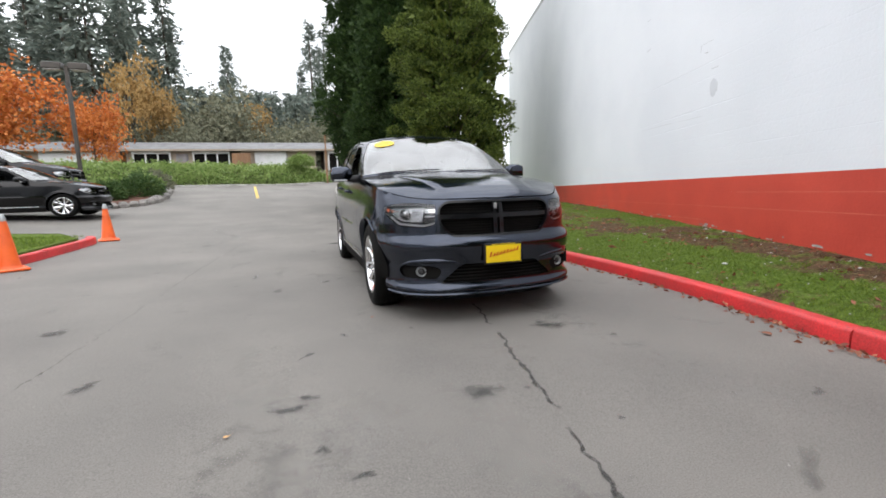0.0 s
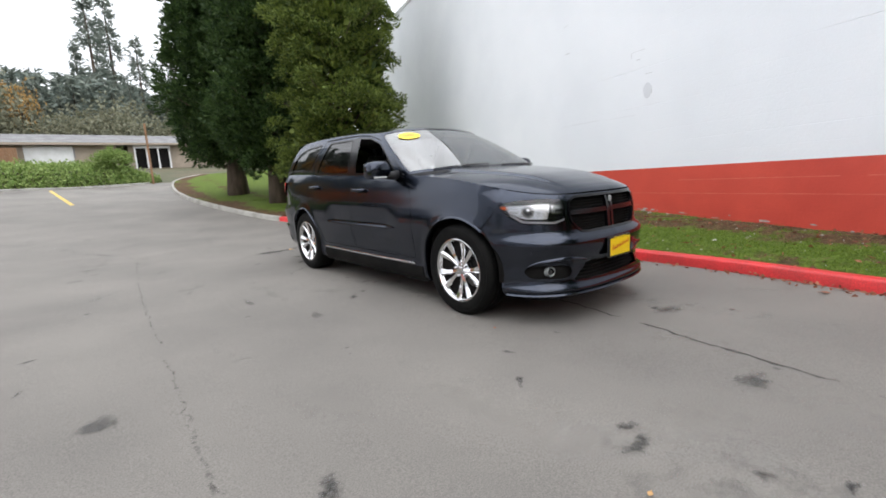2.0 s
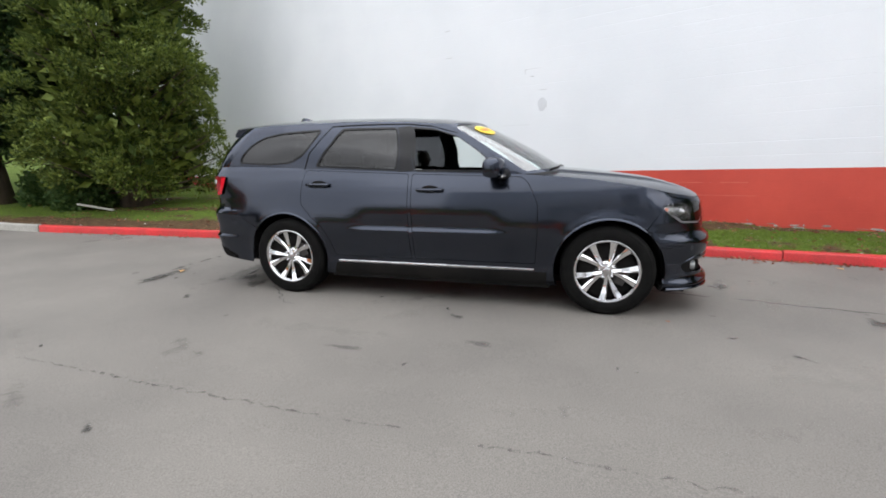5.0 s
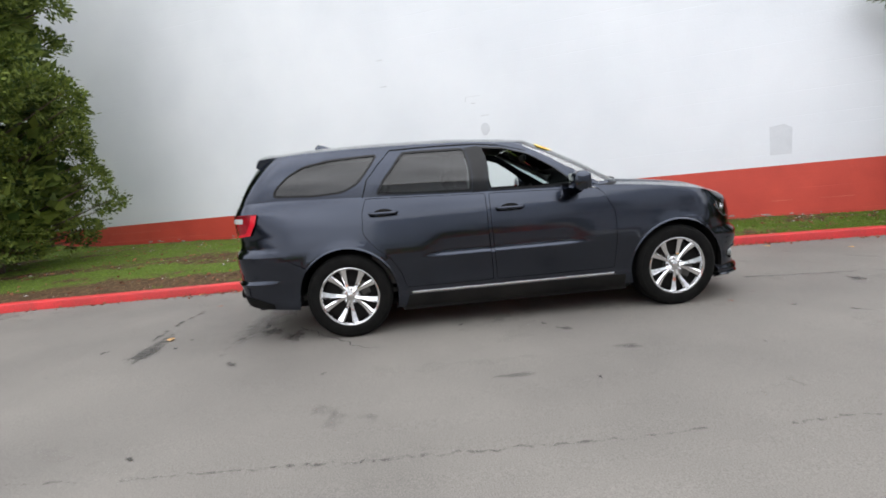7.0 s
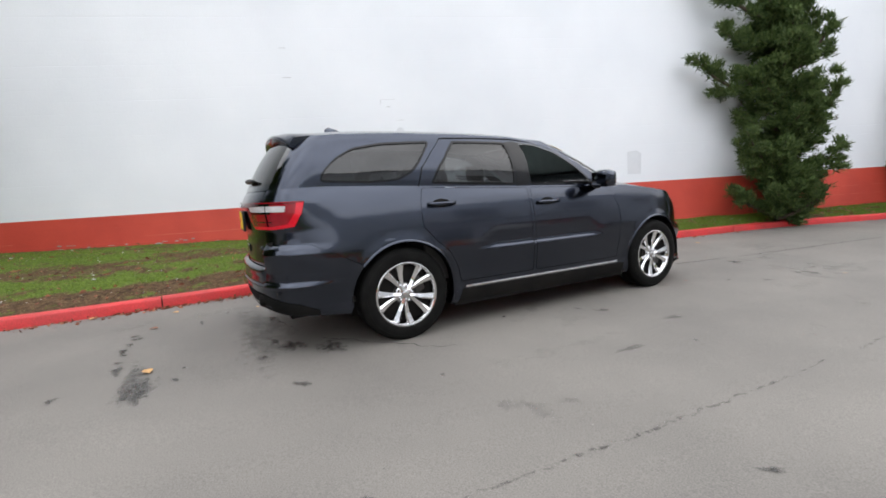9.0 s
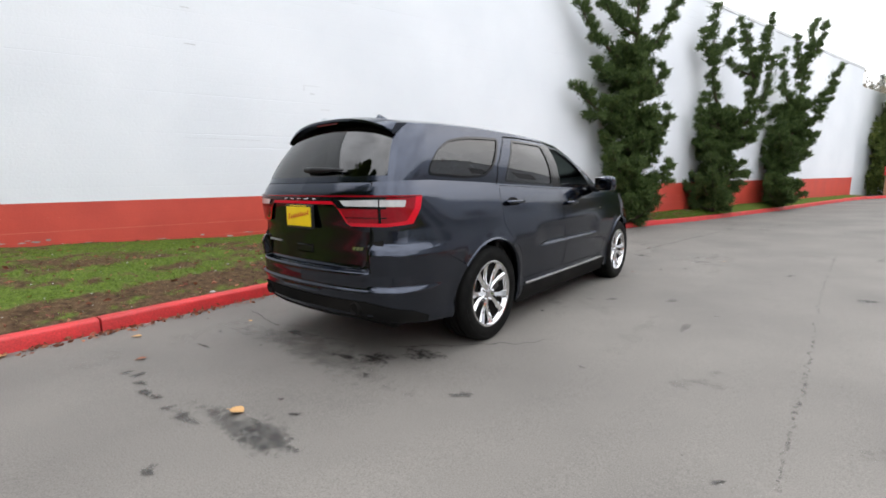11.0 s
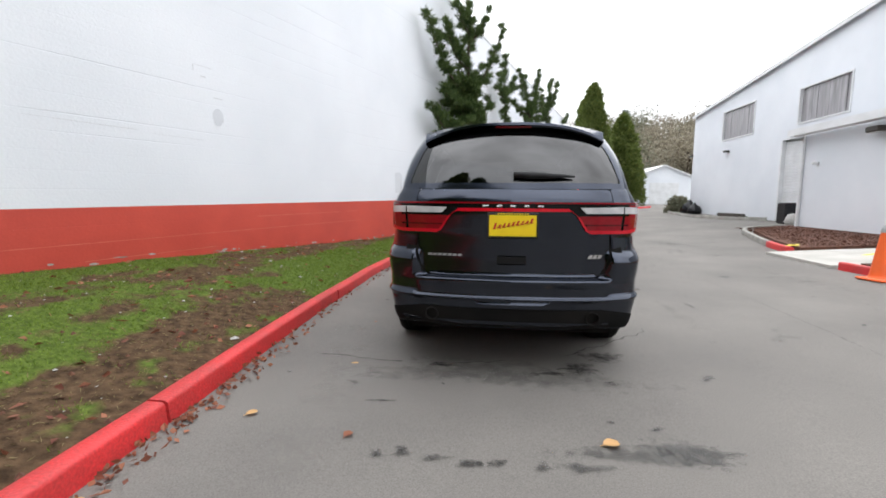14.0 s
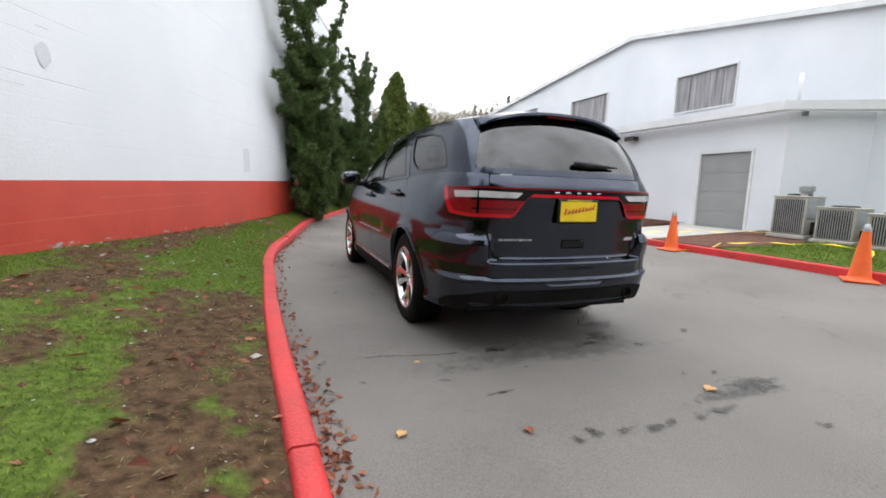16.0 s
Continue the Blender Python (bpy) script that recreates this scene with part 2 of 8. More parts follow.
# ==== helpers of this scene ====
class Mesh:
    """Collects vertices and faces of one mesh."""

    def __init__(self):
        self.v, self.f = [], []

    def add(self, verts, faces):
        o = len(self.v)
        self.v.extend(verts)
        self.f.extend([tuple(i + o for i in f) for f in faces])
        return self

    def box(self, lo, hi, bevel=0.0):
        (x0, y0, z0), (x1, y1, z1) = lo, hi
        if bevel <= 0:
            return self.add([(x0, y0, z0), (x1, y0, z0), (x1, y1, z0), (x0, y1, z0), (x0, y0, z1), (x1, y0, z1), (x1, y1, z1), (x0, y1, z1)],
                            [(0, 3, 2, 1), (4, 5, 6, 7), (0, 1, 5, 4), (1, 2, 6, 5), (2, 3, 7, 6), (3, 0, 4, 7)])
        b = bevel
        rings = [(z0, b), (z0 + b, 0), (z1 - b, 0), (z1, b)]
        vs = []
        for z, i in rings:
            a, c, d, e = x0 + i, x1 - i, y0 + i, y1 - i
            vs += [(a + b, d, z), (c - b, d, z), (c, d + b, z), (c, e - b, z), (c - b, e, z), (a + b, e, z), (a, e - b, z), (a, d + b, z)]
        fs = [tuple(range(7, -1, -1)), tuple(range(24, 32))]
        for r in range(3):
            fs += [(r * 8 + i, r * 8 + (i + 1) % 8, r * 8 + 8 + (i + 1) % 8, r * 8 + 8 + i) for i in range(8)]
        return self.add(vs, fs)

    def tube(self, pts, radii, n=8, caps=True):
        """A round bar along pts."""
        if not hasattr(radii, "__len__"):
            radii = [radii] * len(pts)
        pts = [Vector(p) for p in pts]
        vs, up = [], None
        for i, p in enumerate(pts):
            d = (pts[min(i + 1, len(pts) - 1)] - pts[max(i - 1, 0)]).normalized()
            if up is None:
                up = d.orthogonal().normalized()
            up = (up - d * up.dot(d)).normalized()
            w = d.cross(up)
            vs += [tuple(p + float(radii[i]) * (math.cos(a) * up + math.sin(a) * w)) for a in [2 * math.pi * k / n for k in range(n)]]
        fs = [(r * n + k, r * n + (k + 1) % n, r * n + n + (k + 1) % n, r * n + n + k) for r in range(len(pts) - 1) for k in range(n)]
        if caps:
            fs += [tuple(range(n - 1, -1, -1)), tuple(range((len(pts) - 1) * n, len(pts) * n))]
        return self.add(vs, fs)

    def lathe(self, profile, n=32, axis="z", at=(0, 0, 0)):
        """profile: (radius, height) pairs turned about an axis."""
        vs = []
        for r, h in profile:
            for k in range(n):
                a = 2 * math.pi * k / n
                c, s = r * math.cos(a), r * math.sin(a)
                p = (c, s, h) if axis == "z" else ((h, c, s) if axis == "x" else (c, h, s))
                vs.append((p[0] + at[0], p[1] + at[1], p[2] + at[2]))
        m = len(profile)
        fs = [(r * n + k, r * n + (k + 1) % n, r * n + n + (k + 1) % n, r * n + n + k) for r in range(m - 1) for k in range(n)]
        return self.add(vs, fs)

    def grid(self, rows):
        """rows: equal long lists of points."""
        m, k = len(rows), len(rows[0])
        return self.add([tuple(p) for r in rows for p in r],
                        [(i * k + j, i * k + j + 1, i * k + k + j + 1, i * k + k + j) for i in range(m - 1) for j in range(k - 1)])

    def sweep(self, path, profile, closed=True):
        """Carries a profile of (side, up) along a path of points; side is to the right of the way."""
        rows = []
        for i, p in enumerate(path):
            a, c = path[max(0, i - 1)], path[min(len(path) - 1, i + 1)]
            d = Vector((c[0] - a[0], c[1] - a[1])).normalized()
            rows.append([(p[0] + d.y * s, p[1] - d.x * s, p[2] + u) for s, u in profile])
            if closed:
                rows[-1].append(rows[-1][0])
        self.grid(rows)
        k = len(rows[0])
        o = len(self.v) - k * len(rows)
        self.f += [tuple(o + j for j in range(k - 1)), tuple(o + k * (len(rows) - 1) + j for j in range(k - 2, -1, -1))]
        return self

    def data(self, name, material, smooth=False, sharp=None):
        me = bpy.data.meshes.new(name)
        me.from_pydata(self.v, [], self.f)
        me.materials.append(material)
        if smooth:
            me.shade_smooth()
            if sharp is not None:
                me.set_sharp_from_angle(angle=radians(sharp))
        return me


def part(name, mesh, material, parent=None, label="", smooth=False, sharp=None, at=None):
    """Links a Mesh as one mesh object under a thing or a part."""
    ob = new(name, mesh.data(name, material, smooth, sharp))
    if parent:
        ob.parent = parent
    if at is not None:
        ob.matrix_basis = at
    if label:
        ob["label"] = label
    return ob


def thing(name, m, label, category, group="", kind=""):
    """An Empty at the base of a thing."""
    ob = new(name)
    ob.empty_display_size = 0.1
    ob.matrix_basis = m
    return tagged(ob, label, category, group, kind)


def structure(name, mesh, material, label, category, smooth=False, sharp=None, kind="structure"):
    return tagged(part(name, mesh, material, smooth=smooth, sharp=sharp), label, category, kind=kind)


def soft_plus(d, w):
    return d if d > 30 * w else w * math.log1p(math.exp(d / w))


def gz(x, y):
    """Height of the ground: a shallow hollow that climbs to the north."""
    return 0.045 * soft_plus(min(-2.5 - x, 9), 0.8) + 0.08 * soft_plus(min(y - 7.5, 60), 1.5) + 0.014 * soft_plus(min(-y - 6, 60), 2)


def spline(pts, step):
    """A smooth line through the points, cut in even steps."""
    pts = [Vector(p) for p in pts]
    out = []
    for i in range(len(pts) - 1):
        p0, p1, p2, p3 = pts[max(i - 1, 0)], pts[i], pts[i + 1], pts[min(i + 2, len(pts) - 1)]
        n = max(2, int((p2 - p1).length / step * 3))
        for k in range(n):
            t = k / n
            out.append(0.5 * (2 * p1 + (p2 - p0) * t + (2 * p0 - 5 * p1 + 4 * p2 - p3) * t * t + (3 * p1 - p0 - 3 * p2 + p3) * t ** 3))
    out.append(pts[-1])
    total = [0.0]
    for a, b in zip(out, out[1:]):
        total.append(total[-1] + (b - a).length)
    n = max(1, round(total[-1] / step))
    res, j = [], 0
    for k in range(n + 1):
        d = total[-1] * k / n
        while j < len(out) - 2 and total[j + 1] < d:
            j += 1
        f = (d - total[j]) / max(1e-9, total[j + 1] - total[j])
        res.append(out[j].lerp(out[j + 1], min(1, f)))
    return res


def interp(x, table):
    xs, ys = zip(*table)
    return float(np.interp(x, xs, ys))


# ==== ground ====
def axis_cuts(lo, hi, near_lo, near_hi, fine, growth=1.35):
    mid = list(np.arange(near_lo, near_hi + 1e-6, fine))
    a, s = [], fine
    x = near_lo
    while x > lo:
        s *= growth
        x -= s
        a.append(max(x, lo))
    c, s = [], fine
    x = near_hi
    while x < hi:
        s *= growth
        x += s
        c.append(min(x, hi))
    return a[::-1] + mid + c


xs, ys = axis_cuts(-900, 900, -40, 30, 2.0), axis_cuts(-900, 900, -60, 70, 2.0)
structure("ground", Mesh().grid([[(x, y, gz(x, y) - 0.06) for x in xs] for y in ys]), M_earth, "dark earth and rough grass ground reaching to the woods", "ground", smooth=True)
xs, ys = list(np.arange(-34, 8.1, 0.5)), list(np.arange(-48, 27.3, 0.5))
road = structure("road", Mesh().grid([[(x, y, gz(x, y)) for x in xs] for y in ys]), M_asphalt, "worn grey asphalt drive with dark cracks and oil stains", "road", smooth=True)

# ==== the long painted wall ====
W0, WU, WN = Vector((4.161, -0.617, 0)), Vector((0.3163, 0.9487, 0)), Vector((0.9487, -0.3163, 0))


def on_wall(u, z, out=0.0):
    """A point of the wall: u along it to the north, out towards the drive."""
    p = W0 + WU * u - WN * out
    return (p.x, p.y, z)


U0, U1, COURSE = -27.3, 20.0, 0.203
wall_top = [(-28, 6.8), (-9, 7.1), (11, 7.9), (21, 8.55)]
wall_cuts = [U0] + list(np.arange(-26, 20, 2.0)) + [U1]


def red_top(u):
    return 1.085 - 0.0135 * (u - 1.5)


east = Mesh()
for us in (wall_cuts,):
    front = [[on_wall(u, -0.3, -0.02) for u in us], [on_wall(u, interp(u, wall_top) - 0.02, -0.02) for u in us]]
    back = [[on_wall(u, interp(u, wall_top) - 0.02, -0.3) for u in us], [on_wall(u, -0.3, -0.3) for u in us]]
    east.grid(front + back)
wall_east = structure("wall_east", east, M_white, "long white painted block wall with a brick-red base band", "wall")
coping = Mesh()
coping.grid([[on_wall(u, interp(u, wall_top) + h, o) for u in wall_cuts] for o, h in ((0.0, -0.09), (0.03, -0.09), (0.03, 0.02), (-0.32, 0.02), (-0.32, -0.1))])
structure("trim_coping", coping, M_trim, "thin white metal coping along the wall top", "coping")
far_wall = Mesh()
far_wall.grid([[on_wall(u, z, o) for u in (-27.3, -36, -48)] for o, z in ((-0.4, -0.2), (-0.4, 6.15), (-0.7, 6.15), (-0.7, -0.2))])
far_wall.grid([[on_wall(-27.31, z, o) for o in (0.0, -12)] for z in (-0.2, 6.75)])
structure("wall_east_far", far_wall, M_white, "plain white lower wall past the end of the red band", "wall")
inner = Mesh()
inner.grid([[on_wall(u, z, o) for u in (U0, U1)] for o, z in ((-0.29, 6.6), (-12, 6.6), (-12, -0.3))])
inner.grid([[on_wall(U1, z, o) for o in (0.0, -12)] for z in (-0.3, 8.5)])
structure("roof_east", inner, M_roof, "flat roof and back of the white block building", "roof")

# ==== kerbs ====
KERB = [(4.2, 32.7), (2.6, 29.5), (1.5, 26.3), (0.75, 22), (0.4, 18.5), (0.35, 15.5), (0.55, 12.5), (0.95, 9.3), (1.28, 7.8), (1.58, 6.5), (1.70, 5.3), (1.765, 4.2),
        (1.81, 3.4), (1.89, 2.2), (1.95, 0.9), (1.98, -0.4), (2.0, -1.4), (1.92, -2.7), (1.70, -4.0), (1.38, -6.0), (0.88, -8.4), (-0.25, -11.4),
        (-2.0, -17.0), (-3.85, -22.8), (-5.0, -25.6), (-6.6, -26.6), (-9.0, -27.0), (-11.2, -28.5)]
kerb_line = spline([(x, y, 0) for x, y in KERB], 0.15)
KH = 0.125
KERB_PROFILE = [(0.012, -0.1), (0.008, 0.0), (-0.002, 0.098), (-0.008, 0.114), (-0.024, KH), (-0.108, KH + 0.004), (-0.122, 0.12), (-0.13, 0.10), (-0.13, -0.1)]


def kerb_stones(name, line, breaks, material, label, group, seed, height=1.0):
    """Kerb in lengths with open joints; every length sits a little differently."""
    rnd = random.Random(seed)
    made = []
    for a, b in zip(breaks, breaks[1:]):
        dz, ds = rnd.uniform(-0.006, 0.006), rnd.uniform(-0.008, 0.008)
        pts = [Vector((line[i].x, line[i].y, gz(line[i].x, line[i].y) + dz)) for i in range(a, b + 1)]
        if len(pts) < 2:
            continue
        pts[0] = pts[0].lerp(pts[1], 0.05)
        pts[-1] = pts[-1].lerp(pts[-2], 0.05)
        prof = [(s + ds + 0.003 * math.sin(i * 7 + a), u * height) for i, (s, u) in enumerate(KERB_PROFILE)]
        ob = part(name, Mesh().sweep([tuple(p) for p in pts], prof), material, smooth=True, sharp=50)
        made.append(tagged(ob, label, "kerb", group, "structure"))
    return made


def nearest(line, x, y):
    return min(range(len(line)), key=lambda i: (line[i].x - x) ** 2 + (line[i].y - y) ** 2)


i_red = nearest(kerb_line, 1.2, 8.3)
j1, j3 = nearest(kerb_line, 1.94, 3.52), nearest(kerb_line, 1.71, -3.83)
kerb_stones("kerb", kerb_line, list(range(0, i_red, 20)) + [i_red], M_concrete, "weathered grey concrete kerb round the tree lawn", "kerbs", 3)
red_breaks = sorted({i_red, j1, nearest(kerb_line, 2.02, 0.4), j3, *range(j3 + 21, len(kerb_line) - 1, 22), len(kerb_line) - 1})
kerb_stones("kerb", kerb_line, red_breaks, M_kerbred, "scuffed red painted concrete kerb beside the lawn", "kerbs", 4)

# ==== lawn strip along the wall ====
wall_base = [(-27, 0.60), (-20, 0.52), (-7, 0.30), (-4, 0.29), (0.5, 0.40), (4.5, 0.47), (11, 0.47), (20, 0.9)]


def smooth_n(y):
    """Trodden bare beside the kerb where the verge is widest to the north."""
    t = min(1.0, max(0.0, (y - 1.0) / 1.8))
    return 0.45 + 0.55 * t * t * (3 - 2 * t)


def lawn_green(x, y):
    """How green the lawn is at a place, from bare earth (0) to full grass (1)."""
    p = Vector((x, y, 0))
    q = Vector((p.x * 1.25 - p.y * 0.3, p.y * 0.5, 0))
    dk = x - interp(y, KERB_X) - 0.15
    v = 0.55 + 0.42 * noise.noise(q * 0.9 + Vector((3, 1, 0))) + 0.40 * noise.noise(q * 2.3) + 0.42 * noise.noise(p * 4.6) + 0.45 * noise.noise(Vector((dk * 3.0, y * 0.8, 5)))
    north = 1 / (1 + math.exp(-(y - 1.2) / 0.5))
    bare_n = 0.85 * math.exp(-(max(0, dk - 0.32) / 0.36) ** 2) * smooth_n(y) + 0.46 * math.exp(-((dk - 1.9) / 0.33) ** 2) - 0.18 * math.exp(-((dk - 1.3) / 0.25) ** 2)
    bare_s = 0.85 * math.exp(-((dk - 1.3) / 0.45) ** 2) - 0.10
    return max(0.0, min(1.0, v + 0.24 - 0.11 * north - north * bare_n - (1 - north) * bare_s + (0.25 if y > 9.5 else 0)))


KERB_X = sorted((y, x) for x, y in KERB)
lawn = Mesh()
green, lawn_rows = [], []
NL = 22
for i in range(0, len(kerb_line)):
    p = kerb_line[i]
    if p.y < -26:
        break
    a, c = kerb_line[max(0, i - 1)], kerb_line[min(len(kerb_line) - 1, i + 1)]
    d = (c - a).normalized()
    side = Vector((-d.y, d.x, 0))
    k0 = p + side * 0.125
    if p.y > 13:
        e = Vector((max(8.0, 4.161 + 0.3334 * (p.y + 0.617)), p.y - 1.5, 0))
    else:
        e = Vector((4.161 + 0.3334 * (p.y + 0.617), p.y, 0))
    row = []
    for j in range(NL + 1):
        f = j / NL
        q = k0.lerp(e, f)
        u = (q - W0).dot(WU)
        z0, z1 = gz(k0.x, k0.y) + 0.095, interp(u, wall_base)
        if p.y > 9:
            w = min(1, (p.y - 9) / 6)
            z1 = z1 * (1 - w) + (gz(e.x, e.y) + 0.45) * w
        z = z0 + (z1 - z0) * (f ** 0.8) + 0.03 * math.sin(math.pi * f) + 0.02 * noise.noise(q * 1.3) * min(1, 6 * f) + 0.012 * noise.noise(q * 5) * min(1, 6 * f)
        row.append((q.x, q.y, z))
        green.append(lawn_green(q.x, q.y) if f < 0.985 else 0.2)
    lawn_rows.append(row)
lawn.grid(lawn_rows)
lawn_ob = structure("lawn", lawn, M_lawn, "patchy grass verge with bare earth between kerb and wall", "lawn", smooth=True)
att = lawn_ob.data.attributes.new("green", "FLOAT", "POINT")
att.data.foreach_set("value", green)


def lawn_height(x, y):
    hit, place, _, _ = lawn_ob.closest_point_on_mesh(Vector((x, y, 0.3 + gz(x, y))))
    return place.z


# ==== the white metal building across the drive ====
XB, XA = -10.7, -9.22
main = Mesh()
prof = [(-20.8, 5.78), (-8.66, 7.0), (2.5, 4.95)]
holes = [(-17.7, -15.03, 4.06, 5.45), (-12.28, -9.85, 3.98, 5.26), (-6.58, -4.4, 3.88, 5.12), (-13.0, -11.3, 0.3, 3.5)]


def top_of(y):
    return interp(y, prof)


cuts = sorted({-20.8, -8.66, 2.5, *[h[0] for h in holes], *[h[1] for h in holes]})
for y0, y1 in zip(cuts, cuts[1:]):
    spans, z = [], -0.2
    inside = [h for h in holes if h[0] <= y0 and h[1] >= y1]
    for h in sorted(inside, key=lambda h: h[2]):
        spans.append((z, h[2]))
        z = h[3]
    for a, b in spans:
        main.box((XB - 0.25, y0, a), (XB, y1, b))
    main.add([(XB, y0, z), (XB, y1, z), (XB, y1, top_of(y1)), (XB, y0, top_of(y0)), (XB - 0.25, y0, z), (XB - 0.25, y1, z), (XB - 0.25, y1, top_of(y1)), (XB - 0.25, y0, top_of(y0))],
             [(0, 1, 2, 3), (5, 4, 7, 6), (3, 2, 6, 7), (1, 0, 4, 5)])
for y in (-20.8, 2.5):
    main.box((XB - 22, y - 0.12, -0.2), (XB - 0.25, y + 0.12, top_of(y)))
wall_west = structure("wall_west", main, M_metalwall, "tall white metal-clad building wall with a low gable", "wall")
roof = Mesh()
for (y0, z0), (y1, z1) in zip(prof, prof[1:]):
    roof.add([(XB + 0.16, y0, z0 + 0.02), (XB + 0.16, y1, z1 + 0.02), (XB - 22, y1, z1 + 0.02), (XB - 22, y0, z0 + 0.02),
              (XB + 0.16, y0, z0 - 0.14), (XB + 0.16, y1, z1 - 0.14)], [(0, 1, 2, 3), (0, 4, 5, 1)])
structure("roof_west", roof, M_trim, "white metal roof edge of the gabled building", "roof")
for i, (y0, y1, z0, z1) in enumerate(holes[:3]):
    win = tagged(new(f"window_{i + 1}"), "dusty grey upper window with hanging strips inside", "window", "upper windows", "structure")
    win.matrix_basis = pose(XB, (y0 + y1) / 2, z0)
    w, h = (y1 - y0) / 2, z1 - z0
    fr = Mesh()
    for lo, hi in (((-0.1, -w, 0), (0.03, w, 0.05)), ((-0.1, -w, h - 0.05), (0.03, w, h)), ((-0.1, -w, 0.05), (0.03, -w + 0.05, h - 0.05)), ((-0.1, w - 0.05, 0.05), (0.03, w, h - 0.05))):
        fr.box(lo, hi)
    part("window_frame", fr, M_trim, win)
    n = 9
    rnd = random.Random(i)
    for k in range(n):
        a, b = -w + 0.05 + (2 * w - 0.1) * k / n, -w + 0.05 + (2 * w - 0.1) * (k + 1) / n
        x = -0.07 + rnd.uniform(-0.012, 0.012)
        part("strip", Mesh().box((x - 0.01, a, 0.05), (x, b - 0.012, h - 0.05)), M_winglass, win)
    part("backing", Mesh().box((-0.2, -w, 0.0), (-0.19, w, h)), M_dark, win)

# annex with its door
annex = Mesh()
zt = 3.2
dy0, dy1, dz1 = -4.16, -2.6, 2.42
for y0, y1, z0 in ((-9.45, dy0, -0.2), (dy0, dy1, dz1), (dy1, -1.9, -0.2)):
    annex.box((XA - 0.2, y0, z0), (XA, y1, zt))
annex.box((XB, -9.45, -0.2), (XA - 0.2, -9.25, zt))
annex.add([(XA, -1.9, -0.2), (XA, -1.9, zt), (XB, -1.0, zt), (XB, -1.0, -0.2)], [(0, 1, 2, 3)])
structure("wall_annex", annex, M_metalwall, "low white lean-to annex in front of the metal building", "wall")
structure("roof_annex", Mesh().box((XB + 0.005, -9.25, zt - 0.1), (XA - 0.205, -1.7, zt)), M_roof, "flat grey roof of the lean-to annex", "roof")
fas = Mesh()
fas.sweep([(XB + 0.02, -9.57, zt + 0.03), (XA + 0.1, -9.57, zt + 0.03), (XA + 0.1, -1.84, zt + 0.03), (XB + 0.02, -0.9, zt + 0.03)][::-1],
          [(0, -0.04), (0, 0.11), (-0.05, 0.16), (-0.3, 0.16), (-0.3, -0.04)])
structure("trim_fascia", fas, M_trim, "white gutter and fascia round the annex roof", "gutter")
door = tagged(new("door_1"), "closed grey steel service door in the annex", "door", kind="structure")
door.matrix_basis = pose(XA, (dy0 + dy1) / 2, gz(XA, -3.4))
hw, dh = (dy1 - dy0) / 2, dz1 - gz(XA, -3.4)
fr = Mesh()
fr.box((-0.1, -hw, 0), (0.025, -hw + 0.07, dh)).box((-0.1, hw - 0.07, 0), (0.025, hw, dh)).box((-0.1, -hw + 0.07, dh - 0.07), (0.025, hw - 0.07, dh))
part("door_frame", fr, M_trim, door)
for k in range(4):
    a, b = k * (dh - 0.07) / 4, (k + 1) * (dh - 0.07) / 4
    part("panel", Mesh().box((-0.09, -hw + 0.07, a), (-0.05, hw - 0.07, b - 0.006), 0.004), M_greydoor, door)
roller = tagged(new("door_2"), "white roller door in the gabled building, part open", "door", kind="structure")
y0, y1, z0, z1 = holes[3]
roller.matrix_basis = pose(XB, (y0 + y1) / 2, 0.35)
hw = (y1 - y0) / 2
for k in range(22):
    a = 0.62 + k * 0.118
    part("slat", Mesh().box((-0.14, -hw, a), (-0.11, hw, a + 0.108), 0.006), M_trim, roller)
part("door_frame", Mesh().box((-0.25, -hw - 0.06, -0.35), (0.03, -hw, 3.15)).box((-0.25, hw, -0.35), (0.03, hw + 0.06, 3.15)).box((-0.25, -hw, 3.15), (0.03, hw, 3.21)), M_trim, roller)
# black sheet stands in for the unlit inside below the raised slats
part("opening", Mesh().box((-0.24, -hw, -0.3), (-0.235, hw, 0.62)), M_dark, roller)
part("bottom_panel", Mesh().box((-0.15, -hw, 0.0), (-0.1, -0.15, 0.62)), M_trim, roller)

# ==== beds and walks across the drive ====
R_KERB = [(-5.45, -2.15), (-5.47, -1.0), (-5.5, 0.3), (-5.5, 1.6), (-5.48, 3.2), (-5.5, 4.7), (-5.62, 5.0)]
rk = spline([(x, y, 0) for x, y in R_KERB][::-1], 0.15)
kerb_stones("kerb", rk, [0, 14, 34, len(rk) - 1], M_kerbred, "scuffed red painted concrete kerb with cones beside it", "kerbs", 6)
B_KERB = [(-5.95, -4.2), (-6.2, -5.3), (-6.75, -7.0), (-7.35, -8.6), (-8.0, -9.5), (-9.1, -9.9)]
bk = spline([(x, y, 0) for x, y in B_KERB], 0.15)
kerb_stones("kerb", bk, [0, 8], M_kerbred, "red painted kerb end with yellow tape on it", "kerbs", 7)
kerb_stones("kerb", bk, [8, 24, len(bk) - 1], M_concrete, "grey concrete kerb round the bark bed", "kerbs", 8)
I_KERB = [(-10.6, -13.4), (-9.6, -14.8), (-9.3, -17.0), (-9.6, -20.5), (-10.4, -22.0)]
ik = spline([(x, y, 0) for x, y in I_KERB], 0.15)
kerb_stones("kerb", ik, [0, 25, len(ik) - 1], M_concrete, "grey concrete kerb along the building", "kerbs", 9)


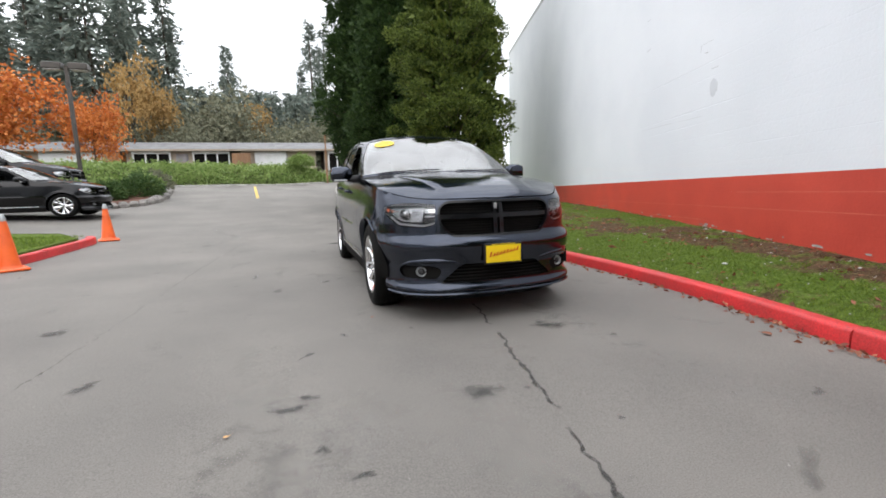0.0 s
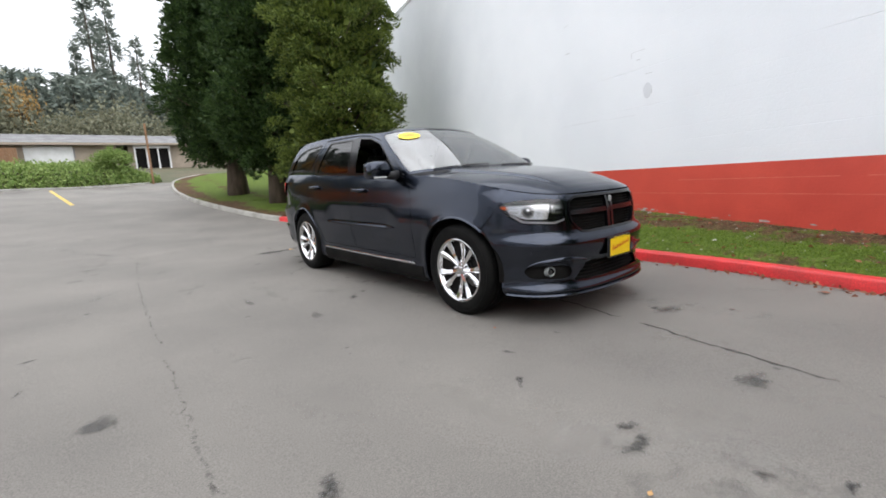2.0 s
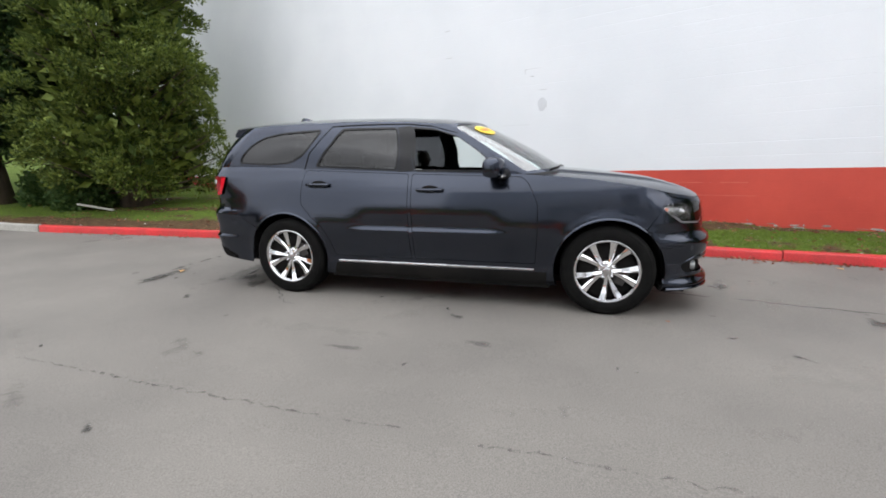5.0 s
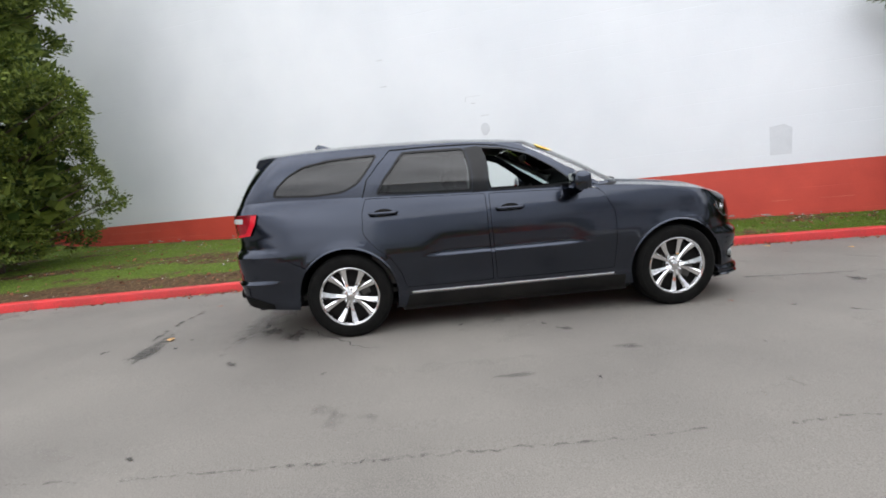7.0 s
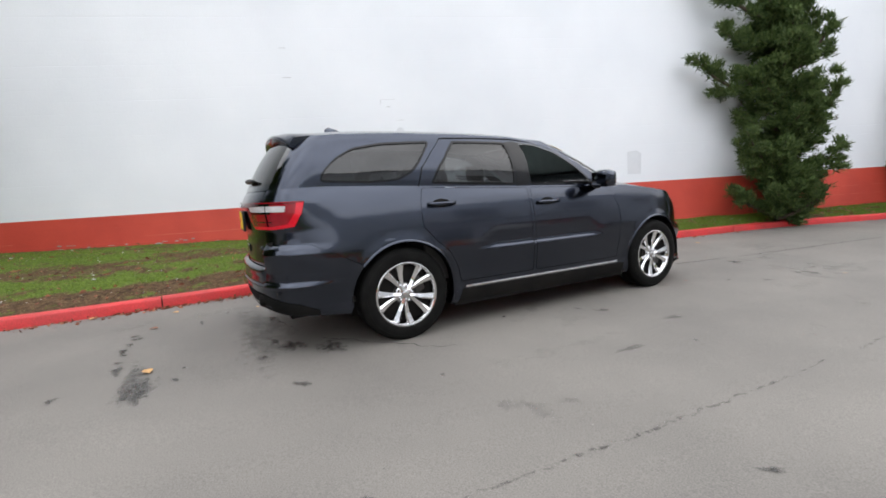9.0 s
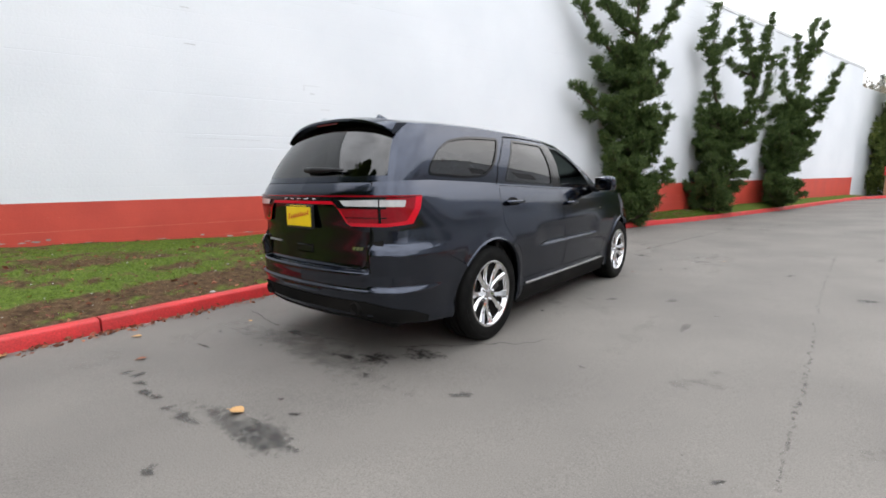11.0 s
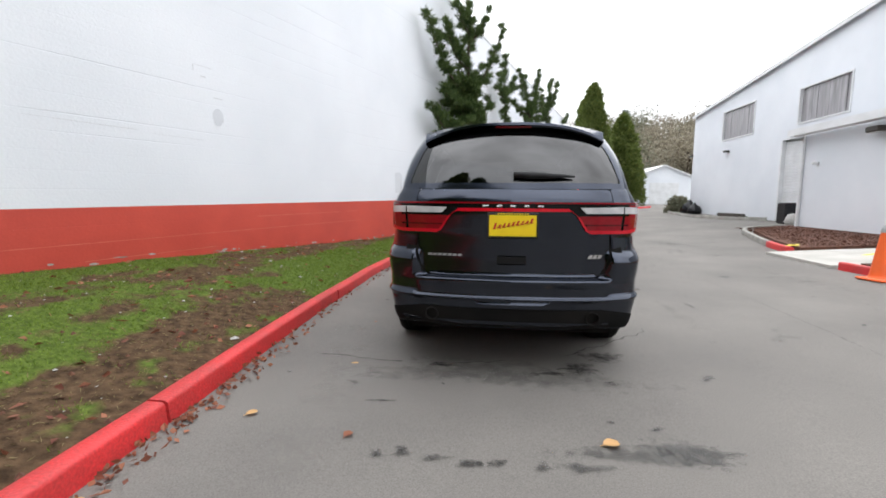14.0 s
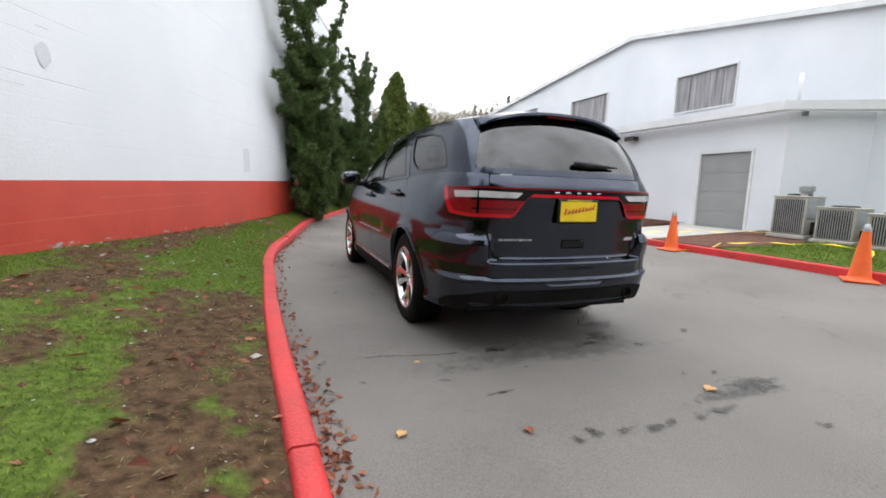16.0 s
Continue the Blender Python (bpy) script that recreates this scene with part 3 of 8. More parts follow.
def bed(name, outline, material, label, category, height=0.1, rough=0.015, step=0.25):
    """A filled bed inside an outline, gently uneven."""
    ol = [Vector((x, y)) for x, y in outline]
    pts, edges = list(ol), [(i, (i + 1) % len(ol)) for i in range(len(ol))]
    x0, x1 = min(p.x for p in ol), max(p.x for p in ol)
    y0, y1 = min(p.y for p in ol), max(p.y for p in ol)
    rnd = random.Random(len(name))
    for x in np.arange(x0, x1, step):
        for y in np.arange(y0, y1, step):
            pts.append(Vector((x + rnd.uniform(-0.05, 0.05), y + rnd.uniform(-0.05, 0.05))))
    vs, _, fs, *_ = geometry.delaunay_2d_cdt(pts, edges, [tuple(range(len(ol)))], 1, 1e-5)
    m = Mesh().add([(v.x, v.y, gz(v.x, v.y) + height + rough * noise.noise(Vector((v.x * 3, v.y * 3, 0)))) for v in vs], [tuple(f) for f in fs])
    rim = [(p.x, p.y, gz(p.x, p.y) + height) for p in ol]
    m.grid([[(x, y, z + 0.004) for x, y, z in rim + rim[:1]], [(x, y, z - 0.3) for x, y, z in rim + rim[:1]]])
    return structure(name, m, material, label, category, smooth=True)


bed("mulch_bed", [(-6.1, -4.25), (-6.35, -5.3), (-6.9, -7.0), (-7.5, -8.55), (-8.1, -9.4), (-9.2, -9.75), (-9.2, -4.6), (-8.9, -4.45)], M_mulch, "reddish-brown bark mulch bed against the annex", "flower bed")
bed("walkway", [(-5.35, -4.1), (-5.3, -2.25), (-9.2, -2.3), (-9.2, -4.45), (-8.9, -4.4), (-6.1, -4.2)], M_pale, "pale concrete walk up to the grey door", "pavement", height=0.05, rough=0.004)
bed("mulch_bed_side", [(-5.62, -2.1), (-5.65, -0.6), (-7.9, -0.4), (-9.2, -1.5), (-9.2, -2.15)], M_mulch, "narrow reddish-brown bark bed beside the walk", "flower bed")
grass2 = bed("lawn_side", [(-5.65, -0.6), (-5.66, 3.0), (-5.7, 4.9), (-6.4, 5.9), (-10.5, 6.2), (-10.5, -0.3), (-7.9, -0.4)], M_lawn, "short green grass behind the red kerb", "lawn", height=0.1)
att = grass2.data.attributes.new("green", "FLOAT", "POINT")
att.data.foreach_set("value", [0.75] * len(grass2.data.vertices))
island = [(-7.9, 12.2), (-7.0, 13.6), (-6.9, 15.5), (-7.3, 18.3), (-8.3, 21.0), (-11.5, 21.5), (-14, 18), (-13.5, 14), (-10.5, 12.3)]
bed("planting_bed", island, M_mulch, "raised rock-edged planting bed with shrubs", "flower bed", height=0.16, rough=0.06)


def spline_xy(pts, step):
    return [(p.x, p.y) for p in spline([(x, y, 0) for x, y in pts], step)]

# ==== the parked car ====
def car_paint(name, c1, c2):
    """Metallic paint under a clear coat, with fine flakes."""
    m = mat(name, c1, c2, scale=900, rough=0.21, metal=1.0, coat=0.85, spec=0.5, lo=0.3, hi=0.7)
    b = m.node_tree.nodes["Principled BSDF"]
    b.inputs["Coat Roughness"].default_value, b.inputs["Coat IOR"].default_value = 0.10, 1.45
    b.inputs["Specular Tint"].default_value = (0.38, 0.40, 0.44, 1)
    return m


M_paint = car_paint("dark_steel_metallic_paint", (0.0205, 0.0260, 0.0405), (0.0335, 0.0405, 0.0590))
M_black = car_paint("black_car_paint", (0.006, 0.006, 0.007), (0.010, 0.010, 0.011))
M_trimblack = mat("gloss_black_trim", (0.004, 0.004, 0.005), (0.007, 0.007, 0.008), scale=20, rough=0.16, spec=0.3)
M_rubber = mat("tyre_rubber", (0.0035, 0.0035, 0.0035), (0.0065, 0.0065, 0.006), scale=14, rough=0.7, spec=0.12, bump=0.2, bump_scale=120)
M_chrome = mat("polished_alloy", (0.72, 0.72, 0.73), (0.62, 0.62, 0.63), scale=8, rough=0.13, metal=1.0)
M_alloy = mat("bright_alloy", (0.90, 0.90, 0.91), (0.82, 0.82, 0.83), scale=8, rough=0.12, metal=1.0)
M_alloydark = mat("dark_alloy", (0.045, 0.045, 0.048), (0.065, 0.065, 0.068), scale=8, rough=0.4, metal=0.6)
M_steel = mat("brake_steel", (0.11, 0.11, 0.11), (0.07, 0.066, 0.064), scale=9, rough=0.4, metal=1.0)
M_bowl = mat("lamp_reflector", (0.80, 0.80, 0.81), (0.62, 0.62, 0.63), scale=40, rough=0.2, metal=0.9)
M_under = mat("dark_underside", (0.008, 0.008, 0.008), (0.014, 0.013, 0.012), scale=3, rough=0.9, spec=0.08)
M_redlens = mat("red_lamp_lens", (0.62, 0.007, 0.022), (0.54, 0.006, 0.018), scale=30, rough=0.2, coat=0.5, spec=0.2, stretch=(1, 1, 4))
M_midred = mat("mid_red_lens", (0.26, 0.004, 0.011), (0.20, 0.003, 0.008), scale=40, rough=0.2, coat=0.5, spec=0.2, stretch=(1, 1, 5))
M_darkred = mat("dark_red_lens", (0.10, 0.004, 0.006), (0.07, 0.003, 0.005), scale=30, rough=0.2, coat=0.5, spec=0.2)
M_clearlens = mat("clear_lamp_lens", (0.60, 0.60, 0.60), (0.46, 0.46, 0.47), scale=14, rough=0.15, coat=0.8)
M_leather = mat("black_leather", (0.020, 0.019, 0.018), (0.030, 0.028, 0.027), scale=9, rough=0.45, bump=0.15, bump_scale=90)
M_plate = mat("yellow_plate", (0.86, 0.62, 0.01), (0.80, 0.56, 0.01), scale=9, rough=0.4)
M_redink = mat("red_ink", (0.55, 0.02, 0.015), (0.45, 0.02, 0.015), scale=9, rough=0.45)
M_sticker = mat("yellow_sticker", (0.85, 0.60, 0.03), (0.80, 0.55, 0.03), scale=9, rough=0.5)
G_clear = glassy("clear_glass", (0.86, 0.92, 0.90), mixin=0.02)
G_wind = glassy("windscreen_glass", (0.70, 0.88, 0.86), mixin=0.22)
G_tint = glassy("tinted_glass", (0.10, 0.104, 0.11), mixin=0.03)
G_rear = glassy("tinted_rear_glass", (0.035, 0.037, 0.04), mixin=0.05)
G_lamp = glassy("lamp_cover", (0.9, 0.9, 0.9), mixin=0.03)

PLAN = [(0, -2.43), (0.28, -2.415), (0.52, -2.36), (0.70, -2.25), (0.82, -2.10), (0.90, -1.90), (0.94, -1.6), (0.955, -1.2), (0.962, -0.6), (0.965, 0), (0.963, 0.7),
        (0.955, 1.3), (0.945, 1.7), (0.925, 2.05), (0.88, 2.33), (0.80, 2.48), (0.62, 2.575), (0.34, 2.63), (0, 2.65)]
_plan = spline([(x, y, 0) for x, y in PLAN], 0.01)
PX, PY = np.array([p.x for p in _plan]), np.array([p.y for p in _plan])
PS = np.concatenate([[0], np.cumsum(np.hypot(np.diff(PX), np.diff(PY)))])
S_END = float(PS[-1])
HUBS, HUB_Z = (-1.5225, 1.5225), 0.386


def s_y(y):
    """Distance along the plan outline at a place y on the flank."""
    return float(np.interp(y, PY, PS))


def s_fx(x):
    k = len(PX) // 2
    return float(np.interp(x, PX[:k // 2], PS[:k // 2]))


def s_rx(x):
    n = len(PX)
    return float(np.interp(-x, -PX[n - 80:], PS[n - 80:]))


def smooth(x, a, b):
    t = min(1.0, max(0.0, (x - a) / (b - a)))
    return t * t * (3 - 2 * t)


FRONT = [(0.15, 0.16), (0.20, 0.10), (0.235, 0.02), (0.27, -0.012), (0.305, -0.005), (0.33, 0.03), (0.45, 0.034), (0.50, 0.018), (0.54, 0.006), (0.59, -0.003), (0.635, -0.004), (0.66, 0.004), (0.678, 0.02), (0.692, 0.042), (0.71, 0.052),
         (0.80, 0.058), (0.88, 0.068), (0.94, 0.084), (0.98, 0.104), (1.0, 0.118), (1.05, 0.17)]
SIDE = [(0.18, 0.13), (0.22, 0.085), (0.27, 0.055), (0.33, 0.044), (0.40, 0.048), (0.46, 0.042), (0.52, 0.032), (0.58, 0.021), (0.64, 0.010), (0.69, 0.003), (0.74, 0.0), (0.79, 0.0015), (0.84, 0.006), (0.89, 0.013), (0.94, 0.0215), (0.99, 0.031),
        (1.04, 0.042), (1.09, 0.055), (1.14, 0.070), (1.18, 0.084), (1.22, 0.100), (1.26, 0.118), (1.30, 0.140)]
REAR = [(0.24, 0.14), (0.30, 0.08), (0.38, 0.035), (0.46, 0.02), (0.535, 0.004), (0.56, -0.012), (0.585, 0.012), (0.66, 0.014), (0.74, 0.0), (0.80, -0.006), (0.84, 0.012), (0.87, 0.045), (0.97, 0.05), (1.0, 0.046),
        (1.10, 0.035), (1.19, 0.035), (1.24, 0.06), (1.30, 0.10)]
# the tail between the bumper's shoulders: an upright tailgate over the bumper's shelf
REAR_MID = [(0.24, 0.14), (0.30, 0.08), (0.38, 0.035), (0.46, 0.02), (0.535, 0.004), (0.555, -0.014), (0.572, 0.012), (0.63, 0.006), (0.668, -0.004), (0.682, 0.004), (0.692, 0.040), (0.70, 0.052), (0.80, 0.055), (0.97, 0.05), (1.0, 0.046),
            (1.10, 0.035), (1.19, 0.035), (1.24, 0.06), (1.30, 0.10)]
BELT = [(-2.45, 0.985), (-2.36, 0.99), (-2.25, 1.0), (-2.1, 1.02), (-1.95, 1.05), (-1.74, 1.095), (-1.4, 1.145), (-1.1, 1.175), (-0.8, 1.195), (-0.3, 1.205), (0.3, 1.22), (1.0, 1.245), (1.6, 1.27),
        (2.1, 1.285), (2.4, 1.28), (2.66, 1.27)]


def belt(y):
    return interp(y, BELT)


_FZ, _FD = zip(*FRONT)
_SZ, _SD = zip(*SIDE)
_RZ, _RD = zip(*REAR)
_MZ, _MD = zip(*REAR_MID)


def body_at(s, z, out=0.0):
    """A point of the body's skin: s round the plan from the nose (negative or past the tail: the other flank), z its height."""
    sign = -1.0
    if s < 0:
        s, sign = -s, 1.0
    elif s > S_END:
        s, sign = 2 * S_END - s, 1.0
    x, y = float(np.interp(s, PS, PX)), float(np.interp(s, PS, PY))
    e = 0.03
    xa, ya = (float(np.interp(s - e, PS, PX)), float(np.interp(s - e, PS, PY))) if s > e else (-float(np.interp(e - s, PS, PX)), float(np.interp(e - s, PS, PY)))
    xb, yb = (float(np.interp(s + e, PS, PX)), float(np.interp(s + e, PS, PY))) if s < S_END - e else (-float(np.interp(2 * S_END - s - e, PS, PX)), float(np.interp(2 * S_END - s - e, PS, PY)))
    dx, dy = xb - xa, yb - ya
    ln = math.hypot(dx, dy)
    nx, ny = dy / ln, -dx / ln
    wf = 1 - smooth(y, -2.25, -1.72)
    wr = smooth(y, 1.95, 2.5)
    mid = wr * (1 - smooth(abs(x), 0.61, 0.67)) if y > 0 else 0.0
    d = wf * float(np.interp(z, _FZ, _FD)) + (wr - mid) * float(np.interp(z, _RZ, _RD)) + mid * float(np.interp(z, _MZ, _MD)) + (1 - wf - wr) * float(np.interp(z, _SZ, _SD))
    crease = smooth(y, -0.75, -0.45) * (1 - smooth(y, 0.6, 0.9))
    d += 0.021 * crease * (smooth(z, 0.680, 0.722) - smooth(z, 0.74, 0.94)) * (1 - wf - wr)
    for h in HUBS:
        r = math.hypot(y - h, z - HUB_Z)
        d -= 0.010 * math.exp(-((r - 0.445) / 0.045) ** 2)
    d -= out
    return Vector((sign * (x - nx * d), y - ny * d, z))


S_A, S_D = s_y(-0.80), s_rx(0.79)
ROOF_X = [(-0.3, 0.655), (0.0, 0.668), (0.3, 0.69), (0.9, 0.70), (1.6, 0.69), (2.0, 0.66), (2.2, 0.62), (2.4, 0.58)]
ROOF_ZE = [(-0.3, 1.64), (0.0, 1.658), (0.3, 1.682), (0.8, 1.698), (1.4, 1.702), (1.9, 1.692), (2.2, 1.672), (2.4, 1.65)]
ROOF_ZC = [(-0.3, 1.695), (0.0, 1.735), (0.5, 1.768), (1.2, 1.778), (1.8, 1.768), (2.2, 1.74), (2.4, 1.715)]


def roof_z(x, y):
    t = min(1.0, abs(x) / interp(y, ROOF_X))
    return interp(y, ROOF_ZE) + (interp(y, ROOF_ZC) - interp(y, ROOF_ZE)) * (1 - t ** 2.6)


def rail_at(s):
    """The roof's edge above the plan place s (0 to S_END), rounded at the rear corner."""
    k = 0.27
    if abs(s - S_D) < k:
        t = (s - S_D + k) / (2 * k)
        p = rail_line(S_D - k) * (1 - t) ** 2 + rail_line(S_D) * 2 * t * (1 - t) + rail_line(S_D + k) * t * t
        return Vector((p.x, p.y, roof_z(p.x, p.y)))
    return rail_line(s)


def rail_line(s):
    if s < S_A:
        w = s / S_A
        x = 0.665 * math.sin(w * math.pi / 2) ** 0.9
        y = -0.27 + 0.25 * w ** 3
    elif s < S_D:
        q = (s - S_A) / (S_D - S_A)
        y = -0.02 + 2.21 * q
        x = interp(y, ROOF_X)
    else:
        q = (s - S_D) / (S_END - S_D)
        x = interp(2.19, ROOF_X) * (1 - q)
        y = 2.19 + 0.09 * math.sin(q * math.pi / 2)
    return Vector((x, y, roof_z(x, y)))


def sill_at(s):
    """The foot of the glasshouse above the plan place s."""
    if s < S_A:
        w = s / S_A
        e = body_at(S_A, belt(-0.8))
        x = -e.x * math.sin(w * math.pi / 2) ** 0.95
        y = -1.14 + (e.y + 1.14) * w ** 2.6
        return Vector((x, y, 1.232 + (e.z - 1.232) * w ** 2))
    p = body_at(s, belt(float(np.interp(s, PS, PY))))
    return Vector((-p.x, p.y, p.z))


GH = 0.45


def glass_at(s, w, out=0.0):
    """A point of the glasshouse's skin: w runs from 0 at its foot to GH at the roof."""
    sign = -1.0
    if s < 0:
        s, sign = -s, 1.0
    elif s > S_END:
        s, sign = 2 * S_END - s, 1.0
    v = w / GH
    a, b = sill_at(s), rail_at(s)
    p = a.lerp(b, v)
    q = sill_at(min(S_END, s + 0.02)) - sill_at(max(0, s - 0.02))
    n = q.cross(b - a).normalized()
    if n.x * p.x + n.y * (p.y - 0.7) < 0:
        n = -n
    p = p + n * (0.03 * 4 * v * (1 - v) * (1 if s > S_A else 0.8) + out)
    return Vector((sign * p.x, p.y, p.z))


def glass_param(y, z):
    """The (s, w) at which the flank of the glasshouse has the place (y, z)."""
    lo, hi = S_A * 0.6, S_D + 0.2
    for _ in range(40):
        s = (lo + hi) / 2
        a, b = sill_at(s), rail_at(s)
        v = (z - a.z) / (b.z - a.z)
        if a.y + (b.y - a.y) * v < y:
            lo = s
        else:
            hi = s
    return (s, v * GH)


def inside(pts, poly):
    pts = np.asarray(pts, float)
    r = np.zeros(len(pts), bool)
    n = len(poly)
    for i in range(n):
        (x0, y0), (x1, y1) = poly[i], poly[(i + 1) % n]
        if y0 == y1:
            continue
        c = (y0 > pts[:, 1]) != (y1 > pts[:, 1])
        r ^= c & (pts[:, 0] < (x1 - x0) * (pts[:, 1] - y0) / (y1 - y0) + x0)
    return r


def resample(poly, step):
    out = []
    for (x0, y0), (x1, y1) in zip(poly, poly[1:] + poly[:1]):
        n = max(1, int(math.hypot(x1 - x0, y1 - y0) / step))
        out += [(x0 + (x1 - x0) * k / n, y0 + (y1 - y0) * k / n) for k in range(n)]
    return out


def rounded(poly, r=0.03, n=4):
    """Rounds the corners of a polygon."""
    out = []
    m = len(poly)
    for i in range(m):
        p, a, b = Vector(poly[i]), Vector(poly[i - 1]), Vector(poly[(i + 1) % m])
        ra, rb = min(r, (a - p).length * 0.45), min(r, (b - p).length * 0.45)
        q0, q1 = p + (a - p).normalized() * ra, p + (b - p).normalized() * rb
        for k in range(n + 1):
            t = k / n
            c = q0 * (1 - t) ** 2 + p * 2 * t * (1 - t) + q1 * t * t
            out.append((c.x, c.y))
    return out


def inset(poly, d):
    """Moves the outline of a polygon inwards by d."""
    m = len(poly)
    area = sum(poly[i][0] * poly[(i + 1) % m][1] - poly[(i + 1) % m][0] * poly[i][1] for i in range(m))
    sg = 1 if area > 0 else -1
    out = []
    for i in range(m):
        a, b = Vector(poly[i - 1]), Vector(poly[(i + 1) % m])
        t = (b - a).normalized()
        out.append((poly[i][0] - sg * t.y * d, poly[i][1] + sg * t.x * d))
    return out


def skin(outline, holes, at, step=0.035, thick=0.0):
    """A curved panel: an outline with holes in the skin's own two measures, laid on the surface at(a, b)."""
    outline = resample(outline, step)
    holes = [resample(h, step) for h in holes]
    pts, edges = [], []
    for loop in [outline] + holes:
        o = len(pts)
        pts += [Vector(p) for p in loop]
        edges += [(o + i, o + (i + 1) % len(loop)) for i in range(len(loop))]
    ol = np.array(outline)
    lo, hi = ol.min(0), ol.max(0)
    g = np.array([(x + (step / 2 if j % 2 else 0), y) for j, y in enumerate(np.arange(lo[1], hi[1], step)) for x in np.arange(lo[0], hi[0], step)])
    if len(g):
        ok = inside(g, outline)
        for h in holes:
            ok &= ~inside(g, h)
        g = g[ok]
        rim = np.array([(p.x, p.y) for p in pts])
        far = [np.min(np.hypot(rim[:, 0] - p[0], rim[:, 1] - p[1])) > step * 0.45 for p in g]
        pts += [Vector(p) for p, f in zip(g, far) if f]
    vs, _, fs, *_ = geometry.delaunay_2d_cdt(pts, edges, [], 0, 1e-6)
    cen = np.array([[(vs[f[0]].x + vs[f[1]].x + vs[f[2]].x) / 3, (vs[f[0]].y + vs[f[1]].y + vs[f[2]].y) / 3] for f in fs])
    ok = inside(cen, outline)
    for h in holes:
        ok &= ~inside(cen, h)
    fs = [tuple(f) for f, k in zip(fs, ok) if k]
    P = [at(v.x, v.y) for v in vs]
    e = 0.004
    N = []
    for v, p in zip(vs, P):
        n = (at(v.x + e, v.y) - at(v.x - e, v.y)).cross(at(v.x, v.y + e) - at(v.x, v.y - e))
        n.normalize()
        c = Vector((0, max(-1.6, min(1.8, p.y)), 0.7))
        N.append(n if n.dot(p - c) > 0 else -n)
    m = Mesh()
    ff = []
    for f in fs:
        fn = (P[f[1]] - P[f[0]]).cross(P[f[2]] - P[f[0]])
        ff.append(f if fn.dot(N[f[0]]) > 0 else f[::-1])
    m.add([tuple(p) for p in P], ff)
    m.normals = [tuple(n) for n in N]
    return m


def merge(*ms):
    r = Mesh()
    r.normals = []
    for m in ms:
        r.add(m.v, m.f)
        r.normals += m.normals
    return r


def skin_part(name, m, material, parent, label=""):
    """Links a panel with its own smooth normals."""
    me = bpy.data.meshes.new(name)
    me.from_pydata(m.v, [], m.f)
    me.materials.append(material)
    me.shade_smooth()
    me.normals_split_custom_set_from_vertices(m.normals)
    ob = new(name, me)
    ob.parent = parent
    if label:
        ob["label"] = label
    return ob


def flip(poly):
    return [(-a, b) for a, b in poly]


def side_poly(pts):
    """From (y, z) on the flank to the skin's measures."""
    return [(s_y(y), z) for y, z in pts]


def arc(h, r, a0, a1, n=18):
    return [(h + r * math.cos(radians(a0 + (a1 - a0) * k / n)), HUB_Z + r * math.sin(radians(a0 + (a1 - a0) * k / n))) for k in range(n + 1)]


ARCH = 0.445
DOOR_F = [(-0.93, 0.42), (-0.945, 0.7), (-0.94, 0.95), (-0.86, 1.12), (-0.80, 1.175), (0.20, 1.205), (0.20, 0.9), (0.175, 0.42)]
DOOR_R = [(0.205, 0.42), (0.23, 0.9), (0.23, 1.205), (1.31, 1.245), (1.345, 1.12), (1.35, 0.93), (1.24, 0.80), (1.12, 0.70), (1.04, 0.56), (1.0, 0.42)]
HEAD = [("f", 0.535, 0.948), ("f", 0.540, 0.795), ("f", 0.62, 0.768), ("y", -2.13, 0.778), ("y", -2.02, 0.835), ("y", -1.935, 0.925), ("y", -1.99, 0.945), ("y", -2.12, 0.962), ("f", 0.66, 0.962)]
WIN_R = [(1.205, 1.275), (1.125, 1.40), (1.0, 1.555), (0.94, 1.625), (0.39, 1.622), (0.355, 1.235)]
WIN_F = [(0.235, 1.622), (0.02, 1.60), (-0.2, 1.525), (-0.42, 1.38), (-0.62, 1.215), (0.175, 1.228), (0.2, 1.33)]
WIN_Q = [(2.12, 1.315), (2.10, 1.38), (1.99, 1.485), (1.84, 1.565), (1.62, 1.605), (1.17, 1.625), (1.235, 1.53), (1.36, 1.375), (1.50, 1.31), (1.75, 1.298)]


